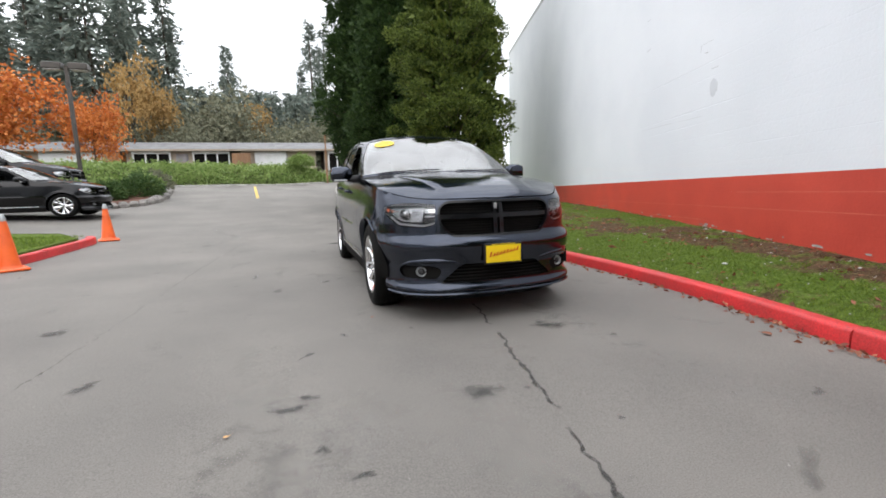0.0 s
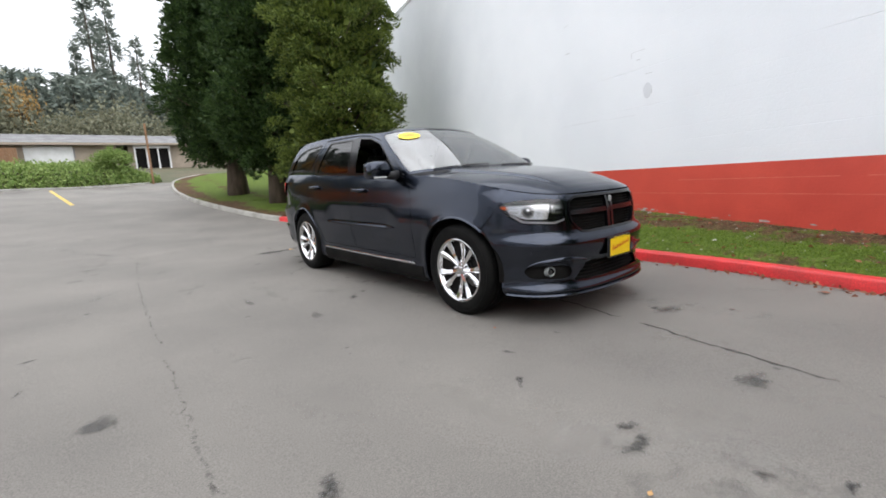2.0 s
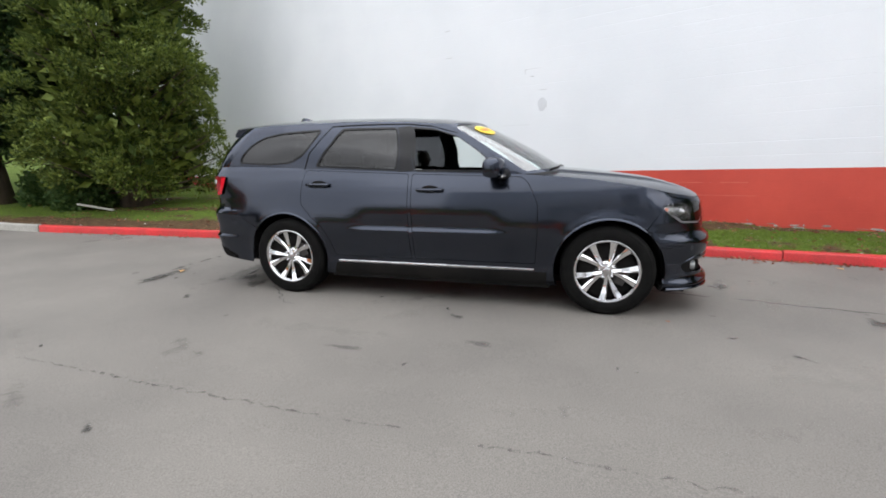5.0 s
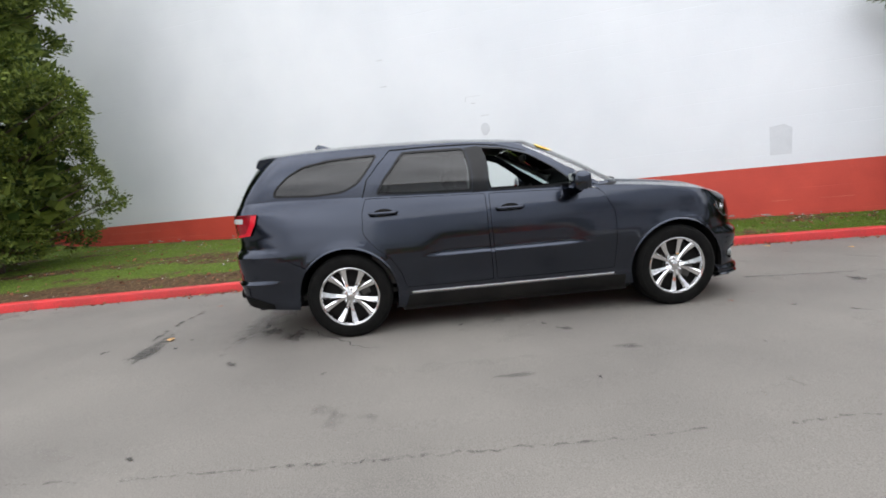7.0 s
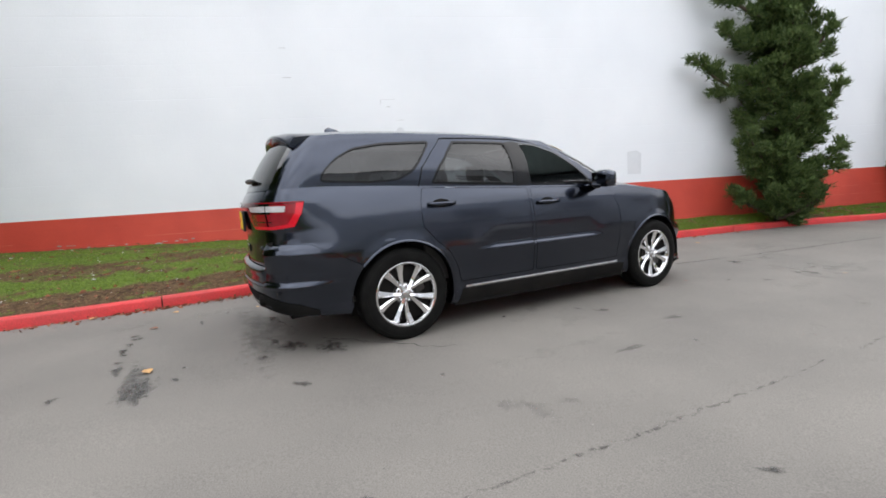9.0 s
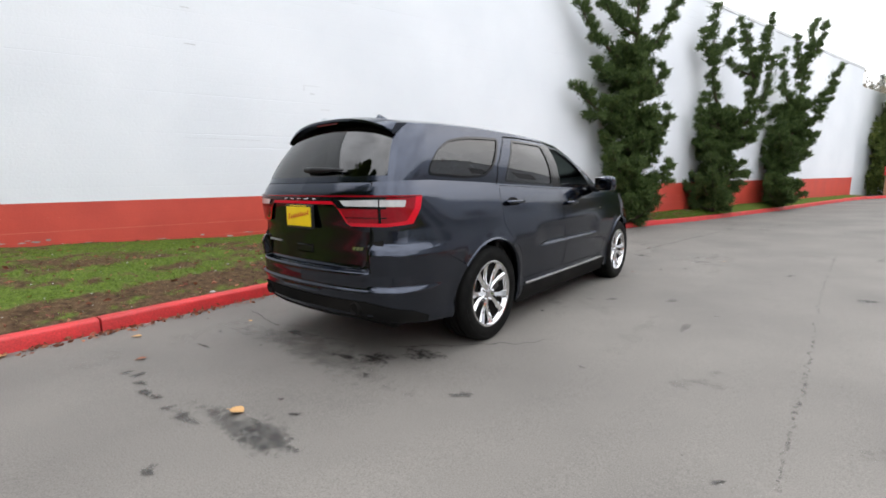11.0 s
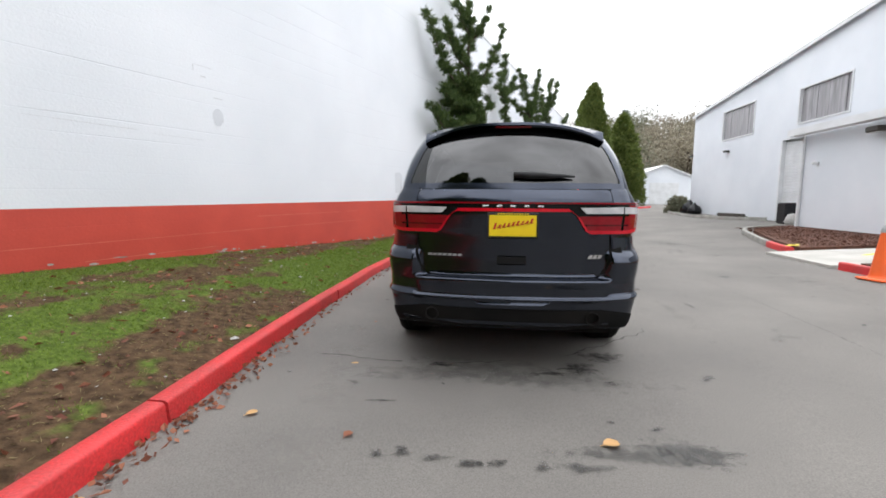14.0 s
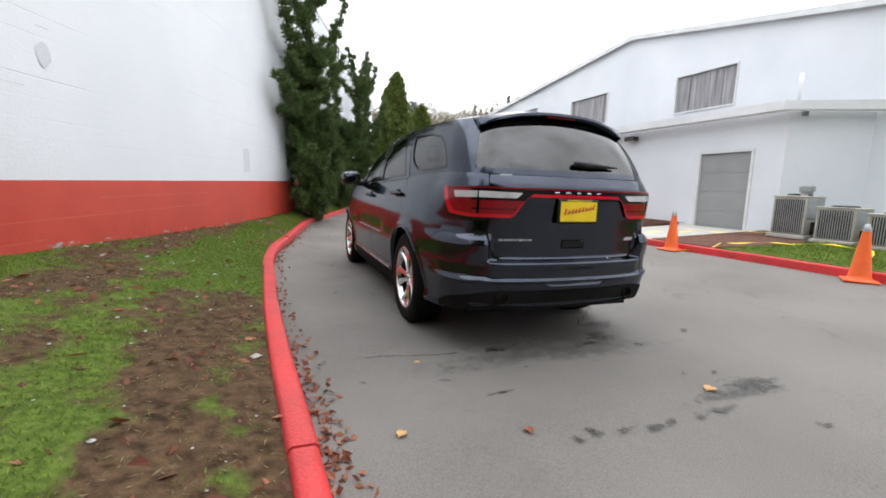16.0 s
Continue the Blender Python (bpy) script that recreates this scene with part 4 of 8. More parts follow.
def build_suv(m, paint, label, group="", details=True):
    """A large three-row sport utility car; nose towards -y, resting on the ground."""
    car = thing("suv_car", m, label, "car", group)
    hs = lambda pts: [(s_fx(a), b) if k == "f" else (s_y(a), b) for k, a, b in pts]
    step = 0.035 if details else 0.07
    # front panel with grille, lamp and intake openings
    top = [(s, belt(float(np.interp(s, PS, PY))) - 0.004) for s in np.linspace(0, s_y(-2.0), 14)]
    half = top + [(s_y(-1.93), 0.90), *side_poly(arc(HUBS[0], ARCH, 129, 186, 10)), (s_y(-1.975), 0.22), (s_y(-2.05), 0.19), (s_fx(0.5), 0.17), (0, 0.165)]
    outline = half[:-1] + [(0, 0.165)] + flip(half[1:-1])[::-1]
    head_r = rounded(hs(HEAD), 0.03)
    grille = rounded([(-s_fx(0.44), 0.972), (s_fx(0.44), 0.972), (s_fx(0.512), 0.925), (s_fx(0.505), 0.80), (s_fx(0.40), 0.697), (-s_fx(0.40), 0.697), (-s_fx(0.505), 0.80), (-s_fx(0.512), 0.925)], 0.05)
    intake = rounded([(-s_fx(0.33), 0.475), (s_fx(0.33), 0.475), (s_fx(0.50), 0.335), (-s_fx(0.50), 0.335)], 0.04)
    fog_r = rounded([(s_fx(0.49), 0.43), (s_fx(0.55), 0.465), (s_y(-2.16), 0.47), (s_y(-2.12), 0.42), (s_y(-2.17), 0.37), (s_fx(0.53), 0.36)], 0.04)
    bumper = skin_part("front_bumper", skin(outline, [grille, head_r, flip(head_r), intake, fog_r, flip(fog_r)], body_at, step * 0.8), paint, car)
    lip = Mesh()
    lip.grid([[tuple(body_at(s, z, o)) for z, o in ((0.205, 0.0), (0.225, 0.026), (0.24, 0.03), (0.252, 0.012), (0.25, -0.02))] for s in np.linspace(-s_y(-2.0), s_y(-2.0), 49)])
    part("chin_lip", lip, paint, car, smooth=True, sharp=40)
    # fenders, sills and quarters of both flanks
    rear_edge = [(s_y(2.10), 0.795), (s_y(2.26), 0.870), (s_rx(0.76), 0.8745), (s_rx(0.665), 0.8745), (s_rx(0.655), 1.0), (s_rx(0.66), 1.272)]
    flank = [(s_y(y), belt(y)) for y in np.linspace(2.40, -2.0, 60)]
    flank = [(s_rx(0.66), 1.27)] + [(s_rx(x), belt(2.5)) for x in (0.72, 0.78)] + flank + [(s_y(-1.927), 0.90)]
    fa = [p for p in arc(HUBS[0], ARCH, 128, -18) if True]
    ra = arc(HUBS[1], ARCH, 198, 40)
    flank += side_poly(fa) + side_poly([(-1.06, 0.215), (1.06, 0.225)]) + side_poly(ra) + rear_edge[:-1]
    door_f, door_r = rounded(side_poly(DOOR_F), 0.03), rounded(side_poly(DOOR_R), 0.03)
    half_body = skin(flank, [door_f, door_r], body_at, step)
    half_body2 = skin(flip(flank), [flip(door_f), flip(door_r)], body_at, step)
    skin_part("body", merge(half_body, half_body2), paint, car)
    back = lambda s, z: body_at(s, z, -0.014)
    for sg in (1, -1):
        w = (lambda q: q) if sg == 1 else flip
        skin_part("seam_backing", skin(w(side_poly([(-0.97, 0.36), (-0.97, 1.1), (-0.85, 1.185), (1.40, 1.23), (1.40, 0.95), (0.98, 0.36)])), [], back, 0.12), M_under, car)
        for nm, poly in (("front_door", door_f), ("rear_door", door_r)):
            d = skin_part(nm, skin(w(inset(poly, 0.0045)), [], body_at, step * 0.6), paint, car)
            y = 0.02 if nm == "front_door" else 1.155
            z = 1.062 if nm == "front_door" else 1.105
            h = Mesh()
            sc = s_y(y) * sg
            hp = [tuple(body_at(sc + k * sg, z - 0.02 * abs(k) * 0, o)) for k, o in ((-0.125, -0.004), (-0.11, 0.032), (-0.06, 0.04), (0.06, 0.04), (0.11, 0.032), (0.125, -0.004))]
            h.tube(hp, [0.012, 0.016, 0.016, 0.016, 0.016, 0.012], 8)
            part("handle", h, paint, d, "body-coloured pull handle", smooth=True)
            # flat dark oval on the skin, painted for the shade behind the handle
            shade_oval = Mesh().grid([[tuple(body_at(sc + (r * math.cos(a)) * 0.085, z + 0.004 + r * math.sin(a) * 0.035, 0.002)) for a in np.linspace(0, 2 * math.pi, 17)] for r in (0.02, 0.6, 1.0)])
            part("handle_shade_patch", shade_oval, M_under, d, "flat dark patch for the shade behind the handle")
        # bright strip on the sill
        st = Mesh().grid([[tuple(body_at(sg * s_y(y), z, o)) for z, o in ((0.362, 0.0), (0.363, 0.010), (0.372, 0.013), (0.381, 0.010), (0.382, 0.0))] for y in np.linspace(-0.92, 0.96, 40)])
        part("sill_strip", st, M_chrome, car, "bright metal strip along the sill", smooth=True, sharp=40)
        # near-black band below the sill strip
        rk_band = [(s_y(-1.03), 0.352), (s_y(-1.03), 0.222), (s_y(1.03), 0.230), (s_y(0.99), 0.352)]
        skin_part("rocker_band", skin(w(rk_band), [], lambda s, z: body_at(s, z, 0.004), 0.05), M_under, car, "near-black band along the foot of the sill")
        # wheel arch lips
        for h in HUBS:
            a0, a1 = (-20, 130) if h < 0 else (38, 200)
            rows = []
            for k in range(41):
                a = radians(a0 + (a1 - a0) * k / 40)
                rows.append([tuple(body_at(sg * s_y(h + r * math.cos(a)), HUB_Z + r * math.sin(a), o)) for r, o in ((0.430, -0.06), (0.433, 0.004), (0.439, 0.009), (0.447, 0.007), (0.454, 0.0))])
            part("arch_lip", Mesh().grid(rows), paint, car, smooth=True, sharp=50)
            # wheel well
            well = Mesh()
            rows = []
            for k in range(25):
                a = radians(-6 + 192 * k / 24)
                y, z = h + 0.45 * math.cos(a), HUB_Z + 0.45 * math.sin(a)
                rows.append([(-sg * 0.90, y, z), (-sg * 0.5, y, z)])
            well.grid(rows)
            well.add([(-sg * 0.5, h, HUB_Z)] + [r[1] for r in rows], [(0, i + 1, i + 2) for i in range(24)])
            part("wheel_well", well, M_under, car)
    # bonnet
    rim = [body_at(s, belt(float(np.interp(s, PS, PY)))) for s in np.linspace(0, S_A - 0.02, 60)]
    right = [(p.x, p.y) for p in rim]
    cowl = [(-sill_at(s).x, sill_at(s).y + 0.01) for s in np.linspace(S_A - 0.02, 0.0, 24)]
    outl = right + cowl[1:]
    outl = outl + [(-x, y) for x, y in outl[::-1] if abs(x) > 1e-4]
    ZC = [(-2.45, 0.97), (-2.322, 0.986), (-2.305, 1.003), (-2.27, 1.028), (-2.22, 1.051), (-2.13, 1.081), (-2.01, 1.110), (-1.9, 1.133), (-1.6, 1.175), (-1.3, 1.208), (-1.1, 1.228), (-0.7, 1.24)]
    rx = np.array([-p.x for p in rim])
    ry = np.array([p.y for p in rim])
    rz = np.array([p.z for p in rim])

    def hood(x, y, out=0.0):
        xe = max(0.05, float(np.interp(y, ry, rx)))
        t = min(1.0, abs(x) / xe)
        zc, ze = interp(y, ZC), float(np.interp(y, ry, rz))
        z = ze + (zc - ze) * (1 - t ** 3.0)
        dome = 0.36 + 0.20 * smooth(y, -2.3, -1.1)
        z += 0.019 * (1 - smooth(abs(x), dome, dome + 0.07)) * smooth(y, -2.32, -1.8)
        return Vector((x, y, z + out))

    skin_part("bonnet", skin(inset(outl, 0.005), [], hood, step * 0.75), paint, car)
    part("cowl", Mesh().grid([[tuple(Vector((sg * sill_at(s).x, sill_at(s).y + dy, sill_at(s).z + dz))) for dy, dz in ((-0.02, -0.03), (-0.005, -0.004), (0.07, 0.008), (0.1, -0.03))] for sg, s in
                              [(-1, s) for s in np.linspace(S_A, 0.001, 20)] + [(1, s) for s in np.linspace(0.001, S_A, 20)]]), M_dark, car, "black plastic cowl below the windscreen", smooth=True)
    # glasshouse
    gp = lambda pts: [glass_param(y, z) for y, z in pts]
    wf, wr, wq = rounded(gp(WIN_F), 0.03), rounded(gp(WIN_R), 0.025), rounded(gp(WIN_Q), 0.05)
    ws_half = [(0.0, GH * 0.955), (S_A * 0.55, GH * 0.955), (S_A * 0.80, GH * 0.95), (S_A * 0.885, GH * 0.90), (S_A * 0.93, GH * 0.45), (S_A * 0.93, 0.02), (0.0, 0.015)]
    ws = rounded(ws_half[1:-1] + flip(ws_half[1:-1])[::-1], 0.05)
    D0 = S_D - 0.02
    rg = [(D0 + 0.03, 0.035), (D0 + 0.05, GH * 0.6), (D0 + 0.10, GH * 0.93)]
    rear_glass = rounded(rg + [(2 * S_END - a, b) for a, b in rg[::-1]], 0.04)
    up = [(-S_END, GH), (S_END, GH)]
    cage = []
    for sg in (1, -1):
        w = (lambda q: q) if sg == 1 else flip
        o = w([(0.0, 0.0), (S_END, 0.0), (S_END, GH), (0.0, GH)])
        hw = [(0.0, GH * 0.955), (S_A * 0.55, GH * 0.955), (S_A * 0.80, GH * 0.95), (S_A * 0.885, GH * 0.90), (S_A * 0.93, GH * 0.45), (S_A * 0.93, 0.02), (0.0, 0.015)]
        full = w([(0.0, 0.0)] + [(S_END, 0.0), (S_END, 0.035), (D0 + 0.03, 0.035), (D0 + 0.05, GH * 0.6), (D0 + 0.10, GH * 0.93), (S_END, GH * 0.93), (S_END, GH), (0.0, GH),
                                 (0.0, GH * 0.955), (S_A * 0.55, GH * 0.955), (S_A * 0.80, GH * 0.95), (S_A * 0.885, GH * 0.90), (S_A * 0.93, GH * 0.45), (S_A * 0.93, 0.02), (0.0, 0.015)])
        cage.append(skin(full, [w(wf), w(wr), w(wq)], glass_at, step))
    skin_part("pillar_frame", merge(*cage), paint, car)
    for sg in (1, -1):
        w = (lambda q: q) if sg == 1 else flip
        fr = lambda a, b: glass_at(a, b, -0.006)
        if sg == -1:
            skin_part("front_side_glass", skin(w(wf), [], fr, 0.08), G_clear, car, "clear side glass")
        skin_part("rear_side_glass", skin(w(wr), [], fr, 0.08), G_tint, car, "dark tinted side glass")
        skin_part("quarter_glass", skin(w(wq), [], fr, 0.08), G_tint, car, "dark tinted quarter glass")
        tr = lambda a, b: glass_at(a, b, 0.002)
        for nm, q in (("window_seal", wf), ("window_seal", wr), ("window_seal", wq)):
            skin_part(nm, skin(w(inset(q, -0.006)), [w(inset(q, 0.012))], tr, 0.05), M_trimblack, car, "gloss black window seal")
        # black post between the doors
        post = gp([(0.235, 1.632), (0.39, 1.632), (0.355, 1.225), (0.175, 1.218), (0.2, 1.33)])
        skin_part("door_post", skin(w(inset(post, 0.008)), [], lambda a, b: glass_at(a, b, 0.003), 0.08), M_trimblack, car, "gloss black post cover")
        # shut lines of the upper doors
        for line in ([(1.335, 1.24), (1.28, 1.40), (1.17, 1.53), (1.06, 1.655)], [(1.06, 1.655), (0.6, 1.662), (0.3, 1.657), (0.05, 1.63), (-0.2, 1.555), (-0.45, 1.405), (-0.68, 1.245)]):
            pr = gp(line)
            up = line[0][1] > 1.5
            pr = [(a0 + (a1 - a0) * f, b0 + (b1 - b0) * f) for (a0, b0), (a1, b1) in zip(pr, pr[1:]) for f in (0, 0.25, 0.5, 0.75, 1)]
            strip = Mesh().grid([[tuple(glass_at(sg * (a + (0 if up else k)), b + (k if up else 0), 0.004)) for k in (-0.0045, 0.0045)] for a, b in pr])
            part("shut_line", strip, M_under, car)
    skin_part("windscreen", skin(ws, [], lambda a, b: glass_at(a, b, -0.004), 0.06), G_wind, car, "clear windscreen with a yellow oval sticker")
    rb = skin_part("rear_window", skin(rear_glass, [], lambda a, b: glass_at(a, b, -0.004), 0.06), G_rear, car, "dark tinted rear window")
    # roof
    ro = [rail_at(s) for s in np.linspace(0, S_END, 90)]
    rp = [(-p.x, p.y) for p in ro] + [(p.x, p.y) for p in ro[::-1][1:-1]]
    skin_part("roof", skin(rp, [], lambda x, y: Vector((x, y, roof_z(x, y))), step * 1.4), paint, car)
    fin = Mesh()
    fin.grid([[(x * w, y, 1.762 + h) for x, w, h in ((-1, 0.028, 0.0), (-1, 0.018, hh * 0.6), (0, 0, hh), (1, 0.018, hh * 0.6), (1, 0.028, 0.0))] for y, hh in ((1.58, 0.004), (1.68, 0.025), (1.77, 0.06), (1.83, 0.075), (1.86, 0.05), (1.87, 0.0))])
    part("antenna_fin", fin, paint, car, smooth=True)
    # rear spoiler
    sp = []
    for x in np.linspace(-0.62, 0.62, 31):
        t = abs(x) / 0.62
        drop = 0.05 * t ** 3
        y1 = 2.355 - 0.07 * t ** 2.5
        zc = roof_z(x * 0.97, 2.16)
        sp.append([(x * 0.985, 2.10, zc + 0.004), (x, 2.25, zc + 0.004 - drop * 0.3), (x, y1, zc - 0.012 - drop), (x, y1 + 0.004, zc - 0.03 - drop), (x, y1 - 0.03, zc - 0.045 - drop), (x * 0.98, 2.22, zc - 0.06 - drop)])
    spm = Mesh().grid(sp)
    spm.f += [tuple(range(6)), tuple(range(len(spm.v) - 1, len(spm.v) - 7, -1))]
    spo = part("spoiler", spm, paint, car, "body-coloured roof spoiler", smooth=True, sharp=35)
    part("brake_light", Mesh().box((-0.12, 2.348, 1.692), (0.12, 2.358, 1.704)), M_darkred, spo, "dark red high brake light")
    # tailgate and rear bumper
    full_round = 2 * S_END
    tg_half = [(s_rx(0.655), 1.268), (s_rx(0.648), 1.0), (s_rx(0.648), 0.87), (s_rx(0.622), 0.745), (s_rx(0.57), 0.700)]
    tg = rounded(tg_half + [(2 * S_END - a, b) for a, b in tg_half[::-1]], 0.025)
    skin_part("tailgate", skin(tg, [], body_at, step * 0.7), paint, car)
    skin_part("seam_backing", skin([(s_rx(0.74), 1.26), (s_rx(0.74), 0.72), (2 * S_END - s_rx(0.74), 0.72), (2 * S_END - s_rx(0.74), 1.26)], [], back, 0.1), M_under, car)
    rb_half = [(s_rx(0.665), 0.872), (s_rx(0.76), 0.872), (s_y(2.26), 0.868), (s_y(2.10), 0.793), *side_poly(arc(HUBS[1], ARCH, 39, -4, 8)), (s_y(1.985), 0.30), (s_y(2.2), 0.31), (s_rx(0.6), 0.355), (s_rx(0.3), 0.345)]
    tail = [(s_rx(0.575), 0.694), (s_rx(0.628), 0.741), (s_rx(0.656), 0.84)]
    rbp = rb_half + [(2 * S_END - a, b) for a, b in rb_half[::-1]] + [(2 * S_END - a, b) for a, b in tail[::-1]] + tail
    skin_part("rear_bumper", skin(rbp, [], body_at, step * 0.5), paint, car)
    # small upward ledge added across the middle of the bumper
    ledge_outline = [(s_rx(0.27), 0.548), (s_rx(0.20), 0.522), (full_round - s_rx(0.20), 0.522), (full_round - s_rx(0.27), 0.548)]
    skin_part("bumper_ledge", skin(rounded(ledge_outline, 0.012), [], lambda s, z: body_at(s, z, 0.002 + 0.9 * (0.55 - z)), 0.02), paint, car, "body-coloured small ledge in the middle of the bumper")
    # near-black skin across the lower rear bumper
    low = [(s_rx(0.60), 0.485), (s_rx(0.72), 0.465), (s_y(2.36), 0.42), (s_y(2.22), 0.36), (s_y(2.22), 0.318), (s_rx(0.6), 0.360), (s_rx(0.3), 0.350)]
    skin_part("lower_valance", skin(low + [(2 * S_END - a, b) for a, b in low[::-1]], [], lambda s, z: body_at(s, z, 0.004), 0.05), M_under, car, "near-black lower valance of the rear bumper")
    for x in (-0.53, 0.53):
        part("exhaust_tip", Mesh().lathe([(0.038, -0.12), (0.038, -0.01), (0.042, 0.0), (0.046, -0.004), (0.047, -0.12)], 20, "y", (x, 2.60, 0.43)), M_under, car, "round dark exhaust outlet", smooth=True, sharp=40)
    # full-width tail lamp
    lo_half = [(s_y(2.265), 1.185), (s_y(2.285), 1.10), (s_y(2.345), 1.0), (s_rx(0.80), 0.982), (s_rx(0.505), 0.982), (s_rx(0.43), 1.085), (s_rx(0.375), 1.125)]
    lamp_o = rounded(lo_half + [(2 * S_END - a, b) for a, b in lo_half[::-1]], 0.02)
    lamp = skin_part("tail_lamp", skin(lamp_o, [], lambda s, z: body_at(s, z, 0.010), step), M_trimblack, car, "full-width racetrack tail lamp")

    def strip_on(name, a, mtl, out=0.016, lab="", par=lamp):
        return skin_part(name, skin(a, [], lambda s, z: body_at(s, z, out), 0.03), mtl, par, lab)

    full = 2 * S_END
    strip_on("top_line", [(s_y(2.27), 1.186), (s_y(2.272), 1.176), (full - s_y(2.272), 1.176), (full - s_y(2.27), 1.186)], M_midred, lab="thin red line of light guide")
    for sg in (0, 1):
        w = (lambda q: q) if sg == 0 else (lambda q: [(full - a, b) for a, b in q])
        strip_on("lower_line", w([(s_rx(0.505), 0.985), (s_rx(0.43), 1.088), (s_rx(0.375), 1.126), (S_END, 1.126), (S_END, 1.146), (s_rx(0.355), 1.146), (s_rx(0.40), 1.112), (s_rx(0.475), 1.0)]), M_redlens, lab="red racetrack line")
        strip_on("outer_ring", w([(s_y(2.272), 1.172), (s_y(2.292), 1.10), (s_y(2.35), 1.006), (s_rx(0.795), 0.99), (s_rx(0.79), 1.17)]), M_midred, lab="red outer lens")
        strip_on("ring_line", w([(s_y(2.272), 1.176), (s_y(2.292), 1.10), (s_y(2.35), 1.002), (s_rx(0.80), 0.984), (s_rx(0.80), 1.006), (s_y(2.395), 1.022), (s_y(2.34), 1.105), (s_y(2.325), 1.176)]), M_redlens, 0.0185, lab="bright red ring of light guide")
        strip_on("ring_line", w([(s_rx(0.805), 1.006), (s_rx(0.805), 0.984), (s_rx(0.505), 0.984), (s_rx(0.485), 1.006)]), M_redlens, 0.0185, lab="bright red lower light guide")
        strip_on("outer_clear", w([(s_y(2.40), 1.154), (s_y(2.41), 1.112), (s_rx(0.729), 1.115), (s_rx(0.729), 1.158)]), M_clearlens, 0.019, "clear reversing lens")
        strip_on("inner_clear", w([(s_rx(0.721), 1.158), (s_rx(0.721), 1.115), (s_rx(0.47), 1.115), (s_rx(0.43), 1.152)]), M_clearlens, 0.019, "clear reversing lens")
        for z0, z1 in ((1.045, 1.098), (0.992, 1.035)):
            strip_on("red_lens", w([(s_rx(0.785), z1), (s_rx(0.785), z0), (s_rx(0.735), z0), (s_rx(0.735), z1)]), M_midred, 0.017)
            strip_on("red_lens", w([(s_rx(0.715), z1), (s_rx(0.715), z0), (s_rx(0.50 - (z0 - 0.99) * 0.7), z0), (s_rx(0.50 - (z1 - 0.99) * 0.7), z1)]), M_midred, 0.017)
        strip_on("dark_edge", w([(s_rx(0.715), 1.045), (s_rx(0.715), 1.035), (s_rx(0.48), 1.035), (s_rx(0.475), 1.045)]), M_darkred, 0.0175)
    for k in range(5):
        x = (k - 2) * 0.088
        p = body_at(s_rx(abs(x)) if x <= 0 else full - s_rx(abs(x)), 1.159, 0.014)
        part("badge_letter", Mesh().box((p.x - 0.02, p.y - 0.006, 1.152), (p.x + 0.02, p.y + 0.004, 1.166), 0.004), M_chrome, lamp, "small bright badge bar")
    for x0, x1, z0, z1 in ((0.33, 0.57, 0.826, 0.839), (-0.58, -0.49, 0.822, 0.846)):
        n = 7 if x1 - x0 > 0.2 else 3
        for k in range(n):
            a, b = x0 + (x1 - x0) * k / n, x0 + (x1 - x0) * (k + 0.78) / n
            xm = (a + b) / 2
            p = body_at(s_rx(abs(xm)) if xm <= 0 else full - s_rx(abs(xm)), 0.845, 0.004)
            lean = 0.008 if n == 3 else 0.003
            part("badge_letter", Mesh().add([(a + lean, p.y - 0.008, z0), (b + lean, p.y - 0.008, z0), (b + lean, p.y + 0.0025, z0), (a + lean, p.y + 0.0025, z0), (a - lean, p.y - 0.008, z1), (b - lean, p.y - 0.008, z1), (b - lean, p.y + 0.0025, z1), (a - lean, p.y + 0.0025, z1)],
                                            [(0, 3, 2, 1), (4, 5, 6, 7), (0, 1, 5, 4), (1, 2, 6, 5), (2, 3, 7, 6), (3, 0, 4, 7)]), M_galv if n == 7 else M_chrome, car, "small bright badge bar")
    part("tailgate_handle", Mesh().box((-0.095, 2.585, 0.775), (0.095, 2.603, 0.835), 0.008), M_trimblack, car, "dark recessed tailgate pull")
    # number plates
    for nm, y, z, sgn, tilt in (("rear", 2.615, 1.035, 1, 0), ("front", -2.432, 0.55, -1, 0)):
        pl = part("plate", Mesh().box((-0.165, min(y, y + 0.022 * sgn), z - 0.085), (0.165, max(y, y + 0.022 * sgn), z + 0.085), 0.006), M_dark, car, "yellow dealer plate in a black frame")
        yy = y + 0.0245 * sgn
        part("plate_face", Mesh().box((-0.15, min(yy - 0.002 * sgn, yy), z - 0.068), (0.15, max(yy - 0.002 * sgn, yy), z + 0.068)), M_plate, pl, "yellow face with red script bars")
        ink = Mesh()
        rnd = random.Random(3)
        for k in range(9):
            x = (-0.118 + 0.029 * k) * (-1 if sgn > 0 else 1)
            h = 0.03 if k == 0 else rnd.uniform(0.012, 0.022)
            zz = z - 0.012 + 0.005 * k
            sl = 0.012 * (-1 if sgn > 0 else 1)
            ink.add([(x - 0.006, yy + 0.0015 * sgn, zz - 0.012), (x + 0.007, yy + 0.0015 * sgn, zz - 0.012), (x + 0.007 + sl, yy + 0.0015 * sgn, zz + h), (x - 0.006 + sl, yy + 0.0015 * sgn, zz + h)], [(0, 1, 2, 3)])
            if k:
                ink.add([(x - 0.015, yy + 0.0015 * sgn, zz - 0.012), (x + 0.012, yy + 0.0015 * sgn, zz - 0.008), (x + 0.012, yy + 0.0015 * sgn, zz - 0.002), (x - 0.015, yy + 0.0015 * sgn, zz - 0.006)], [(0, 1, 2, 3)])
        part("script", ink, M_redink, pl, "red slanted script bars")
        dots = Mesh()
